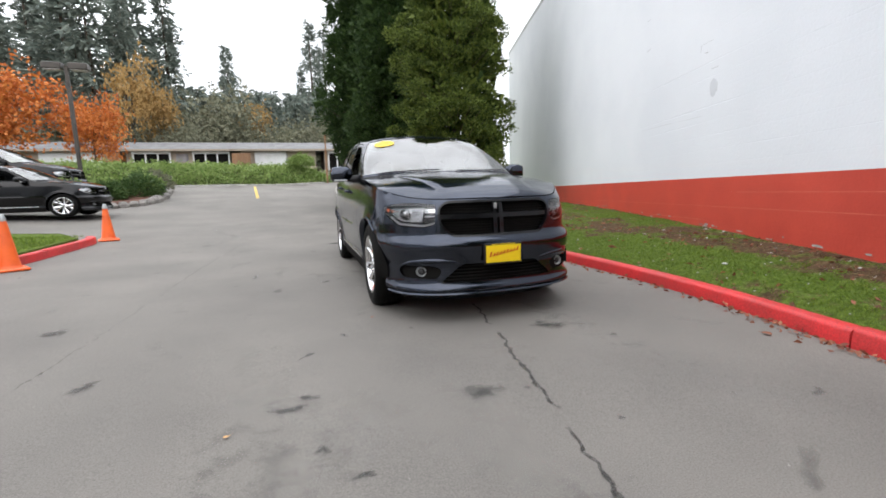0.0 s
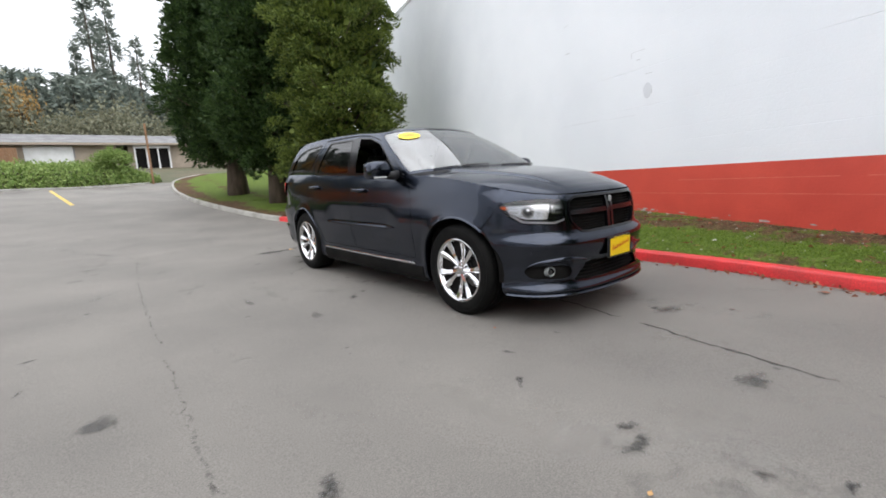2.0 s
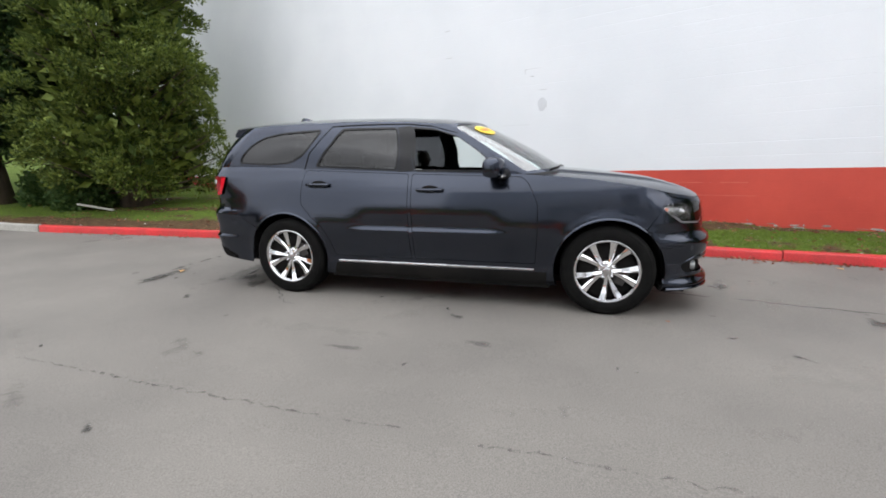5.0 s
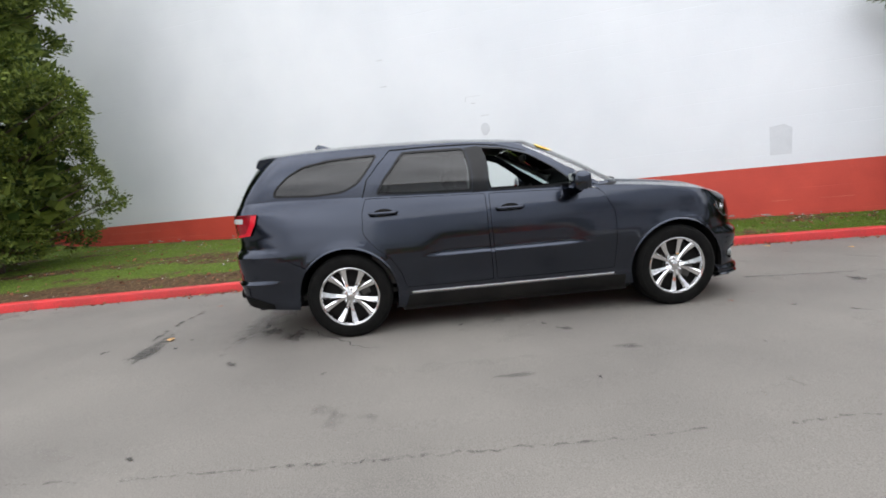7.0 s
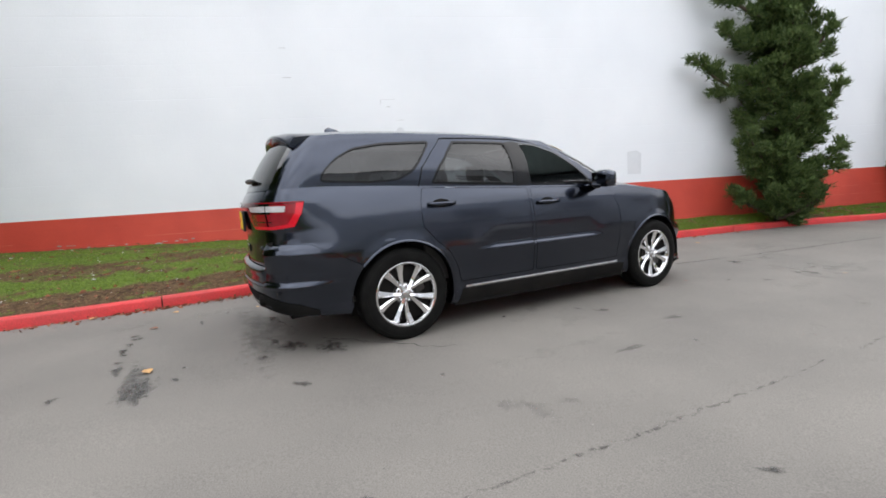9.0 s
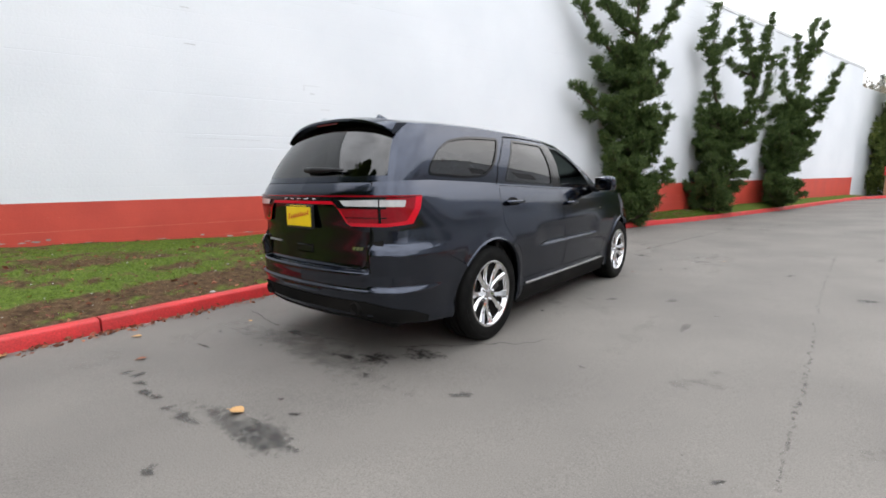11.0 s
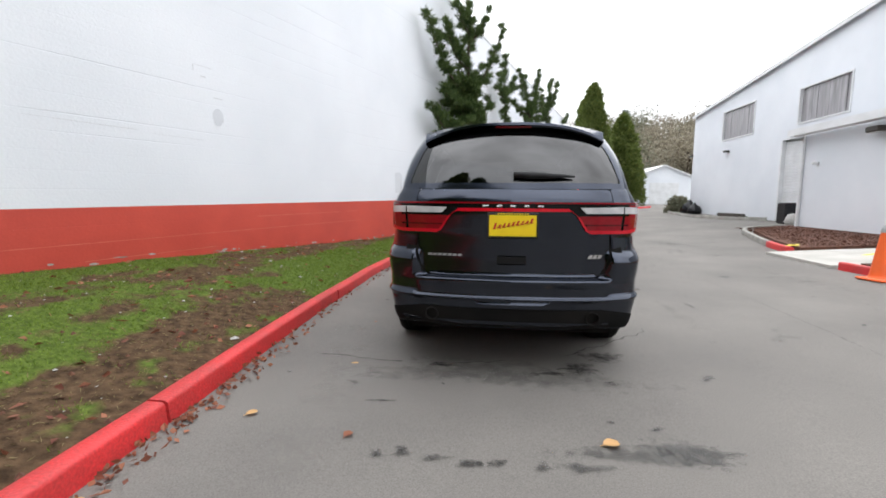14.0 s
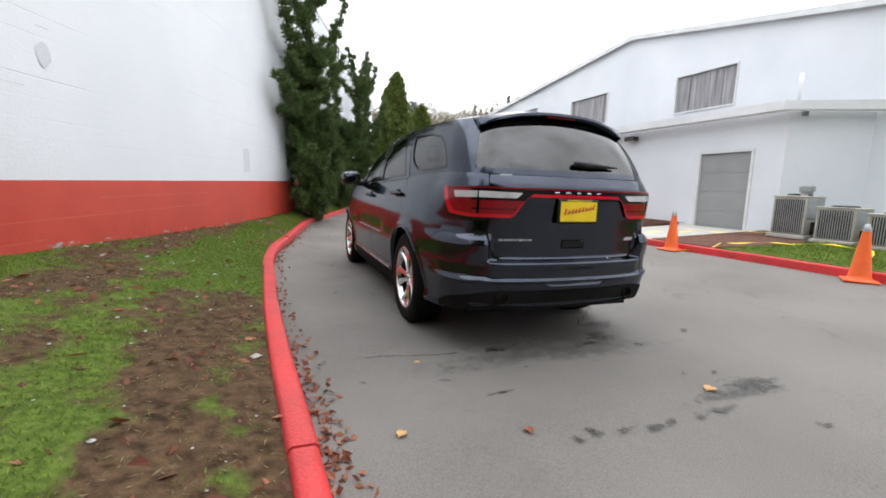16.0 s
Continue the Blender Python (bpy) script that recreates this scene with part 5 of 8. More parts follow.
        for k in range(12):
            dots.box((-0.1 + 0.017 * k, min(yy, yy + 0.001 * sgn), z + 0.071), (-0.09 + 0.017 * k, max(yy, yy + 0.001 * sgn), z + 0.08))
        part("frame_text", dots, M_plate, pl, "tiny yellow bars on the frame")
    # grille, lamps
    rec = lambda s, z: body_at(s, z, -0.075)
    skin_part("grille_back", skin(inset(grille, -0.02), [], rec, 0.08), M_under, car)
    gr = Mesh()
    loop = resample(grille, 0.02)
    gr.grid([[tuple(body_at(a, b, o)) for a, b in loop + loop[:1]] for o in (-0.075, -0.002)])
    surround = skin_part("grille_frame", skin(inset(grille, -0.005), [inset(grille, 0.013)], lambda s, z: body_at(s, z, 0.006), 0.025), M_trimblack, car, "gloss black grille surround")
    part("grille_tunnel", gr, M_trimblack, car, smooth=True)
    for z0 in np.arange(0.716, 0.965, 0.021):
        part("grille_slat", Mesh().grid([[tuple(body_at(s, z0 + dz, o)) for dz, o in ((-0.004, -0.05), (-0.003, -0.03), (0.003, -0.03), (0.004, -0.05))] for s in np.linspace(-s_fx(0.49 - max(0, 0.80 - z0)), s_fx(0.49 - max(0, 0.80 - z0)), 15)]), M_under, car)
    for x in (-0.028, 0.028):
        part("grille_bar", Mesh().grid([[tuple(body_at(-x / 1.0 + dx, z, o)) for dx, o in ((-0.020, -0.03), (-0.017, -0.004), (0.017, -0.004), (0.020, -0.03))] for z in np.linspace(0.70, 0.970, 8)]), M_trimblack, car, "gloss black crosshair bar", smooth=True, sharp=30)
    part("grille_bar", Mesh().grid([[tuple(body_at(s, 0.850 + dz, o)) for dz, o in ((-0.024, -0.03), (-0.018, -0.006), (0.018, -0.006), (0.024, -0.03))] for s in np.linspace(-s_fx(0.508), s_fx(0.508), 25)]), M_trimblack, car, "gloss black crosshair bar", smooth=True, sharp=30)
    part("grille_badge", Mesh().box((-0.045, -2.388, 0.905), (-0.02, -2.368, 0.950), 0.005), M_galv, car, "small bright grille badge")
    skin_part("intake_back", skin(inset(intake, -0.02), [], lambda s, z: body_at(s, z, -0.06), 0.08), M_under, car)
    for z0 in np.arange(0.345, 0.47, 0.026):
        h = s_fx(0.33 + (0.475 - z0) * 1.2)
        part("intake_slat", Mesh().grid([[tuple(body_at(s, z0 + dz, o)) for dz, o in ((-0.005, -0.045), (-0.003, -0.02), (0.003, -0.02), (0.005, -0.045))] for s in np.linspace(-h, h, 11)]), M_under, car)
    for sg in (1, -1):
        w = (lambda q: q) if sg == 1 else flip
        hl = skin_part("headlamp", skin(w(inset(head_r, -0.006)), [], lambda s, z: body_at(s, z, -0.055), 0.03), M_trimblack, car, "clear headlamp with a round projector")
        rim_l = resample(w(head_r), 0.02)
        part("housing", Mesh().grid([[tuple(body_at(a, b, o)) for a, b in rim_l + rim_l[:1]] for o in (-0.056, 0.0)]), M_trimblack, hl)
        skin_part("lens", skin(w(inset(head_r, 0.002)), [], lambda s, z: body_at(s, z, 0.001), 0.04), G_lamp, hl, "clear lamp lens")
        c = body_at(sg * s_y(-2.155), 0.873, -0.03)
        dirn = (body_at(sg * s_y(-2.155), 0.873, 0.1) - c).normalized()
        q = dirn.to_track_quat("Z", "Y").to_matrix().to_4x4()
        eye = Mesh().lathe([(0.001, 0.02), (0.018, 0.017), (0.03, 0.008), (0.036, -0.004), (0.046, 0.006), (0.048, 0.0), (0.04, -0.03)], 20)
        part("projector", eye, M_chrome, hl, "round bright projector", smooth=True, at=Matrix.Translation(c) @ q)
        skin_part("bezel", skin(w(rounded(hs([("f", 0.635, 0.923), ("f", 0.66, 0.808), ("y", -2.13, 0.813), ("y", -2.03, 0.848), ("y", -1.965, 0.915)]), 0.02)), [], lambda s, z: body_at(s, z, -0.047), 0.03), M_bowl, hl, "bright outer reflector bowl")
        skin_part("reflector", skin(w(rounded(hs([("f", 0.54, 0.863), ("f", 0.55, 0.850), ("f", 0.625, 0.846), ("f", 0.63, 0.860)]), 0.005)), [], lambda s, z: body_at(s, z, -0.03), 0.03), M_chrome, hl, "bright inner reflector")
        skin_part("reflector", skin(w(rounded(hs([("f", 0.53, 0.913), ("f", 0.54, 0.883), ("f", 0.63, 0.878), ("f", 0.632, 0.913)]), 0.01)), [], lambda s, z: body_at(s, z, -0.035), 0.03), M_chrome, hl, "bright inner reflector")
        skin_part("amber_marker", skin(w(rounded(hs([("y", -2.00, 0.915), ("y", -1.99, 0.885), ("y", -1.95, 0.912)]), 0.01)), [], lambda s, z: body_at(s, z, -0.02), 0.03), M_orange, hl, "small amber side marker")
        skin_part("light_pipe", skin(w(hs([("f", 0.535, 0.800), ("f", 0.62, 0.776), ("y", -2.12, 0.790), ("y", -2.03, 0.848), ("y", -2.035, 0.860), ("y", -2.125, 0.805), ("f", 0.62, 0.790), ("f", 0.538, 0.814)])), [], lambda s, z: body_at(s, z, -0.01), 0.03), M_clearlens, hl, "pale light pipe")
        skin_part("fog_recess", skin(w(inset(fog_r, -0.01)), [], lambda s, z: body_at(s, z, -0.03), 0.04), M_under, car)
        brow = spline([(s_fx(0.36), 0.488, 0), (s_fx(0.48), 0.505, 0), (s_fx(0.60), 0.506, 0), (s_y(-2.21), 0.486, 0), (s_y(-2.14), 0.452, 0)], 0.02)
        rows = []
        for i, q in enumerate(brow):
            k = math.sin(math.pi * i / (len(brow) - 1)) ** 0.6
            rows.append([tuple(body_at(sg * q.x, q.y + dz * k, o * k)) for dz, o in ((0.022, -0.002), (0.008, 0.012), (-0.004, 0.016), (-0.016, 0.010), (-0.022, -0.02))])
        part("fog_brow", Mesh().grid(rows), paint, car, "body-coloured brow over the fog lamp", smooth=True, sharp=50)
        c = body_at(sg * s_fx(0.66), 0.415, -0.028)
        dirn = (Vector((c.x * 0.25, -1, 0))).normalized()
        q = dirn.to_track_quat("Z", "Y").to_matrix().to_4x4()
        part("fog_lamp", Mesh().lathe([(0.026, 0.002), (0.031, 0.012), (0.038, 0.016), (0.040, 0.010), (0.042, -0.02)], 20), M_galv, car, "round fog lamp in a bright ring", smooth=True, sharp=40, at=Matrix.Translation(c) @ q)
        part("fog_lens", Mesh().lathe([(0.001, 0.010), (0.014, 0.008), (0.022, 0.0), (0.03, 0.002)], 20), M_alloydark, car, "small clear fog lamp lens", smooth=True, at=Matrix.Translation(c) @ q)
    # wheels
    def wheel(h, sg):
        wh = new("wheel")
        wh.empty_display_size = 0.1
        wh.parent = car
        wh.matrix_basis = pose(-sg * 0.80, h, HUB_Z, 0, 0, 0 if sg < 0 else 180) @ pose(0, 0, 0, 17 * h)
        ty = Mesh().lathe([(0.262, -0.125), (0.285, -0.134), (0.335, -0.135), (0.365, -0.125), (0.381, -0.105), (0.386, -0.085), (0.386, -0.052), (0.378, -0.050), (0.378, -0.040), (0.3865, -0.038), (0.3865, -0.006), (0.378, -0.004), (0.378, 0.006),
                           (0.3865, 0.008), (0.3865, 0.038), (0.378, 0.040), (0.378, 0.050), (0.386, 0.052), (0.386, 0.085), (0.381, 0.105), (0.365, 0.125), (0.345, 0.1335), (0.342, 0.1315), (0.336, 0.1345), (0.285, 0.134), (0.262, 0.125)], 56, "x")
        part("tyre", ty, M_rubber, wh, smooth=True, sharp=35)
        rm = Mesh().lathe([(0.255, -0.11), (0.24, -0.09), (0.235, 0.0), (0.242, 0.09), (0.252, 0.106), (0.262, 0.120), (0.268, 0.127), (0.262, 0.129), (0.252, 0.126), (0.246, 0.118), (0.243, 0.105)], 56, "x")
        part("rim", rm, M_chrome, wh, "polished alloy rim", smooth=True, sharp=35)
        part("barrel", Mesh().lathe([(0.232, -0.1), (0.232, 0.085), (0.05, 0.03), (0.001, 0.03)], 40, "x"), M_under, wh, smooth=True)
        part("brake_disc", Mesh().lathe([(0.08, 0.02), (0.165, 0.02), (0.168, 0.036), (0.165, 0.042), (0.08, 0.042)], 40, "x"), M_steel, wh, smooth=True, sharp=35)
        cal = Mesh().box((0.03, 0.09, -0.07), (0.075, 0.185, 0.07), 0.012)
        part("brake_caliper", cal, M_steel, wh, "grey brake caliper")
        for k in range(5):
            for side in (-1, 1):
                a0, a1 = radians(72 * k + 90 + side * 9), radians(72 * k + 90 + side * 16.0)
                r0, r1 = 0.040, 0.249
                rows = []
                for f in np.linspace(0, 1, 7):
                    a, r = a0 + (a1 - a0) * f, r0 + (r1 - r0) * f
                    wdt = 0.0125 + 0.0195 * f ** 1.3
                    x = 0.094 + 0.024 * f - 0.014 * math.sin(f * math.pi)
                    u, t = (math.cos(a), math.sin(a)), (-math.sin(a), math.cos(a))
                    ridge = -side * wdt * 0.45
                    rows.append([(x + dx, r * u[0] + t[0] * b, r * u[1] + t[1] * b) for b, dx in ((-wdt * 0.7, -0.05), (-wdt, -0.012), (-wdt * 0.9, -0.006), (ridge, 0.003), (wdt * 0.9, -0.006), (wdt, -0.012), (wdt * 0.7, -0.05))])
                part("spoke", Mesh().grid(rows), M_alloy, wh, smooth=True, sharp=18)
            a = radians(72 * k + 54)
            part("wheel_nut", Mesh().lathe([(0.001, 0.105), (0.008, 0.104), (0.0105, 0.098), (0.0115, 0.07)], 8, "x", (0, 0.062 * math.cos(a), 0.062 * math.sin(a))), M_chrome, wh, smooth=True)
        part("hub", Mesh().lathe([(0.001, 0.104), (0.024, 0.103), (0.031, 0.099), (0.034, 0.09), (0.06, 0.086), (0.08, 0.07), (0.085, 0.05)], 30, "x"), M_chrome, wh, "polished hub with centre cap", smooth=True, sharp=30)
        return wh

    for h in HUBS:
        for sg in (1, -1):
            wheel(h, sg)
    # door mirrors
    for sg in (1, -1):
        mx = -sg
        shell = Mesh()
        rows = []
        for f, wy, zt, zb in ((0.0, 0.03, 1.272, 1.226), (0.06, 0.060, 1.310, 1.190), (0.25, 0.08, 1.334, 1.174), (0.7, 0.082, 1.337, 1.170), (0.92, 0.072, 1.322, 1.176), (1.0, 0.035, 1.288, 1.202)):
            x = mx * (0.935 + 0.235 * f)
            yc = -0.60 + 0.03 * f
            ring = []
            for k in range(14):
                a = 2 * math.pi * k / 14
                zc, hz = (zt + zb) / 2, (zt - zb) / 2
                ring.append((x, yc - wy * math.copysign(abs(math.cos(a)) ** 0.6, math.cos(a)), zc + hz * math.copysign(abs(math.sin(a)) ** 0.6, math.sin(a))))
            rows.append(ring + ring[:1])
        shell.grid(rows)
        shell.f.append(tuple(len(shell.v) - 15 + k for k in range(14)))
        mi = part("door_mirror", shell, paint, car, "body-coloured door mirror", smooth=True, sharp=45)
        part("mirror_glass", Mesh().box((min(mx * 0.96, mx * 1.15), -0.517, 1.19), (max(mx * 0.96, mx * 1.15), -0.512, 1.318), 0.002), M_chrome, mi, "mirror glass")
        part("turn_signal", Mesh().box((min(mx * 1.0, mx * 1.14), -0.672, 1.176), (max(mx * 1.0, mx * 1.14), -0.655, 1.192), 0.004), M_clearlens, mi, "pale turn signal strip")
        part("mirror_foot", Mesh().tube([(mx * 0.86, -0.66, 1.20), (mx * 0.93, -0.63, 1.195), (mx * 1.0, -0.60, 1.20)], [0.045, 0.04, 0.03], 10), M_dark, mi, "black mirror foot", smooth=True)
    # underside
    part("underbody", Mesh().box((-0.60, -2.1, 0.20), (0.60, 1.9, 0.26)).box((-0.88, -1.05, 0.205), (0.88, 1.05, 0.265)).box((-0.76, -2.15, 0.21), (0.76, -1.95, 0.25)).box((-0.70, 1.9, 0.285), (0.70, 2.40, 0.32)), M_under, car)
    # wipers
    part("rear_wiper", Mesh().tube([tuple(glass_at(S_END - k, 0.07 - 0.02 * k, 0.022)) for k in (0.0, 0.1, 0.2, 0.3, 0.41)], [0.02, 0.022, 0.02, 0.014, 0.007], 8), M_dark, car, "black rear wiper", smooth=True)
    if details:
        for x0, x1 in ((-0.62, -0.05), (0.06, 0.66)):
            p = [glass_at(-x / 0.9 * S_A * 0.9, 0.010 + 0.014 * abs(x - x0) / 0.6, 0.010) for x in np.linspace(x0, x1, 8)]
            part("wiper", Mesh().tube([tuple(q) for q in p], 0.006, 6), M_dark, car, "black windscreen wiper", smooth=True)
        ov = [(S_A * 0.53 + 0.35 * math.cos(a), GH * 0.79 + 0.042 * math.sin(a)) for a in np.linspace(0, 2 * math.pi, 24, endpoint=False)]
        stk = skin_part("sticker", skin(ov, [], lambda a, b: glass_at(a, b, 0.004), 0.03), M_sticker, car, "yellow oval sticker on the windscreen")
        bars = Mesh()
        for k in range(9):
            c = S_A * 0.53 + (k - 4) * 0.046
            bars.grid([[tuple(glass_at(c + a, GH * 0.79 + b, 0.006)) for a in (-0.013, 0.013)] for b in (-0.013, 0.013)])
        part("sticker_text", bars, M_orange, stk, "small orange bars of lettering")
    # cabin
    part("cabin_floor", Mesh().box((-0.78, -0.95, 0.36), (0.78, 2.3, 0.40)), M_leather, car)
    dash = Mesh().sweep([(-0.80, -0.92, 0.0), (0.80, -0.92, 0.0)], [(-0.32, 0.55), (-0.34, 0.88), (-0.30, 1.08), (-0.16, 1.15), (0.16, 1.165), (0.2, 0.6)])
    part("dashboard", dash, M_leather, car, "black dashboard", smooth=True, sharp=50)
    sw = Mesh()
    ring = [(0.36 + 0.185 * math.cos(a), -0.33 + 0.06 * math.sin(a), 1.02 + 0.175 * math.sin(a)) for a in np.linspace(0, 2 * math.pi, 33)]
    sw.tube(ring, 0.017, 8, caps=False)
    sw.tube([(0.19, -0.335, 1.02), (0.53, -0.335, 1.02)], 0.018, 6).tube([(0.36, -0.34, 1.02), (0.36, -0.40, 0.86)], 0.018, 6).tube([(0.36, -0.34, 1.02), (0.36, -0.60, 0.95)], 0.04, 8)
    part("steering_wheel", sw, M_leather, car, "black steering wheel", smooth=True)
    for x in (-0.38, 0.38):
        seat = part("front_seat", Mesh().box((x - 0.26, -0.22, 0.45), (x + 0.26, 0.33, 0.66), 0.06), M_leather, car, "black leather front seat", smooth=True, sharp=60)
        bk = Mesh().box((-0.25, -0.07, 0.0), (0.25, 0.07, 0.62), 0.06)
        part("backrest", bk, M_leather, seat, smooth=True, sharp=60, at=pose(x, 0.32, 0.62, -14))
        part("headrest", Mesh().box((-0.13, -0.05, 0.66), (0.13, 0.05, 0.84), 0.045), M_leather, seat, smooth=True, sharp=60, at=pose(x, 0.33, 0.62, -12))
    rs = part("rear_seat", Mesh().box((-0.68, 0.72, 0.45), (0.68, 1.2, 0.68), 0.06), M_leather, car, "black leather rear bench")
    part("backrest", Mesh().box((-0.68, 1.15, 0.6), (0.68, 1.32, 1.26), 0.06), M_leather, rs)
    for x in (-0.45, 0.45):
        part("headrest", Mesh().box((x - 0.13, 1.18, 1.27), (x + 0.13, 1.28, 1.42), 0.04), M_leather, rs)
    part("inner_mirror", Mesh().box((-0.12, -0.36, 1.50), (0.12, -0.33, 1.565), 0.012).tube([(0, -0.35, 1.55), (0, -0.36, 1.64)], 0.01, 6), M_dark, car, "black inside mirror")
    for x in (-1, 1):
        part("door_lining", Mesh().box((min(x * 0.80, x * 0.84), -0.85, 0.45), (max(x * 0.80, x * 0.84), 1.3, 1.19), 0.01), M_leather, car)
    part("headliner", Mesh().grid([[(x, y, roof_z(x, y) - 0.035) for x in np.linspace(-0.62, 0.62, 7)] for y in np.linspace(-0.2, 2.15, 9)]), M_leather, car)
    return car


suv = build_suv(pose(0, 0, 0), M_paint, "dark steel-grey metallic seven-seat SUV parked beside the red kerb", details=True)

# ==== trees and plants ====
def blades(centers, dirs, length, width, seed=0, fold=0.25):
    """Small pointed leaf blades: one folded diamond for each centre, laid along its direction."""
    rng = np.random.default_rng(seed)
    c, d = np.asarray(centers, float), np.asarray(dirs, float)
    d = d / (np.linalg.norm(d, axis=1, keepdims=True) + 1e-9)
    r = rng.normal(size=c.shape)
    w = np.cross(d, r)
    w /= np.linalg.norm(w, axis=1, keepdims=True) + 1e-9
    nrm = np.cross(d, w)
    n = len(c)
    L = np.broadcast_to(np.asarray(length, float), (n,))[:, None] * rng.uniform(0.7, 1.3, (n, 1))
    Wd = np.broadcast_to(np.asarray(width, float), (n,))[:, None] * rng.uniform(0.7, 1.3, (n, 1))
    mid = c + d * L * 0.45 + nrm * L * fold * rng.uniform(-0.5, 0.5, (n, 1))
    v = np.stack([c, mid + w * Wd, c + d * L, mid - w * Wd], 1).reshape(-1, 3)
    m = Mesh()
    m.v = v.tolist()
    m.f = np.arange(4 * n).reshape(-1, 4).tolist()
    return m


def sprays(tips, outs, k, spread, length, width, seed):
    """k blades round each tip, fanned about its outward direction."""
    rng = np.random.default_rng(seed)
    tips, outs = np.asarray(tips, float), np.asarray(outs, float)
    c = np.repeat(tips, k, 0) + rng.normal(0, spread, (len(tips) * k, 3))
    d = np.repeat(outs, k, 0) + rng.normal(0, 0.55, (len(tips) * k, 3))
    return blades(c, d, length, width, seed + 1)


def column_tree(name, at, height, radius, foliage, label, seed, lobes=260, tufts=26, k=9, leaf=(0.13, 0.021), lobe=(0.30, 0.52), flat=(1, 1, 0.8), low=0.7, taper=1.5, trunk_r=0.22, base=0.55):
    """An upright, dense conifer: tapered trunk, limbs, and a crown of rounded lobes with dark gaps between them."""
    rng = np.random.default_rng(seed)
    t = thing(name, pose(*at, 0, 0, float(rng.uniform(0, 360))), label, "tree")
    tr = Mesh()
    pts = [(0.05 * math.sin(3 * f), 0.05 * math.sin(4 * f), height * 0.93 * f - 0.15 * (f == 0)) for f in np.linspace(0, 1, 9)]
    tr.tube(pts, [trunk_r * (1.35 if i == 0 else (1 - 0.93 * i / 8)) for i in range(9)], 10)
    part("trunk", tr, M_bark, t, smooth=True)

    def env(h):
        f = np.clip((h - low) / (height - low), 0, 1)
        return radius * np.minimum(base + f * 3.2, 1.0) * (1 - f ** taper) ** 0.8 + 0.05

    # lobe centres spread evenly over the crown's outline, fewer where it narrows
    hh = rng.uniform(low, height - 0.1, lobes * 3)
    hh = hh[rng.uniform(0, radius, lobes * 3) < env(hh) + 0.12 * radius][:lobes]
    n = len(hh)
    ang = np.arange(n) * 2.39996 + rng.uniform(-0.5, 0.5, n)
    size = rng.uniform(lobe[0], lobe[1], n) * np.clip(env(hh) / radius * 1.3, 0.35, 1)
    out = np.stack([np.cos(ang), np.sin(ang), 0 * ang], 1)
    swell = 1 + 0.13 * np.sin(3 * ang + hh * 1.7) + 0.08 * np.sin(hh * 2.6 + seed)
    cen = out * ((env(hh) * swell - size * 0.75) * rng.uniform(0.64, 1.10, n))[:, None] + np.stack([0 * hh, 0 * hh, hh], 1)
    limbs = Mesh()
    for c, o, r in zip(cen[::2], out[::2], size[::2]):
        root = np.array([0, 0, max(0.3, c[2] - np.hypot(c[0], c[1]) * 0.5)])
        limbs.tube([tuple(root), tuple((root + c) / 2 - np.array([0, 0, 0.06])), tuple(c + o * r * 0.3)], [0.035, 0.02, 0.006], 5)
    part("branch", limbs, M_bark, t, smooth=True)
    m = n * tufts
    d = rng.normal(0, 1, (m, 3)) + np.repeat(out, tufts, 0) * 0.75 + np.array([0, 0, 0.45])
    d /= np.linalg.norm(d, axis=1, keepdims=True)
    q = np.repeat(cen, tufts, 0) + d * np.array(flat) * (np.repeat(size, tufts) * rng.uniform(0.5, 1.1, m) ** 0.7)[:, None]
    q[:, 2] = np.maximum(q[:, 2], low * 0.7)
    crown = sprays(q, d + np.repeat(out, tufts, 0) * 0.3 + np.array([0, 0, 0.25]), k, 0.045, leaf[0], leaf[1], seed)
    # shaded twigs deep in the crown
    m = lobes * 7
    hz = low + 0.2 + (height - low - 0.6) * rng.uniform(0, 1, m)
    aa = rng.uniform(0, 2 * math.pi, m)
    rad = env(hz) * np.sqrt(rng.uniform(0.05, 1.0, m)) * 0.73
    deep = np.stack([rad * np.cos(aa), rad * np.sin(aa), hz], 1)
    twigs = sprays(deep, np.stack([np.cos(aa), np.sin(aa), 0.4 + 0 * aa], 1), 4, 0.12, 0.3, 0.075, seed + 9)
    crown.add(twigs.v, twigs.f)
    part("crown", crown, foliage, t)
    return t


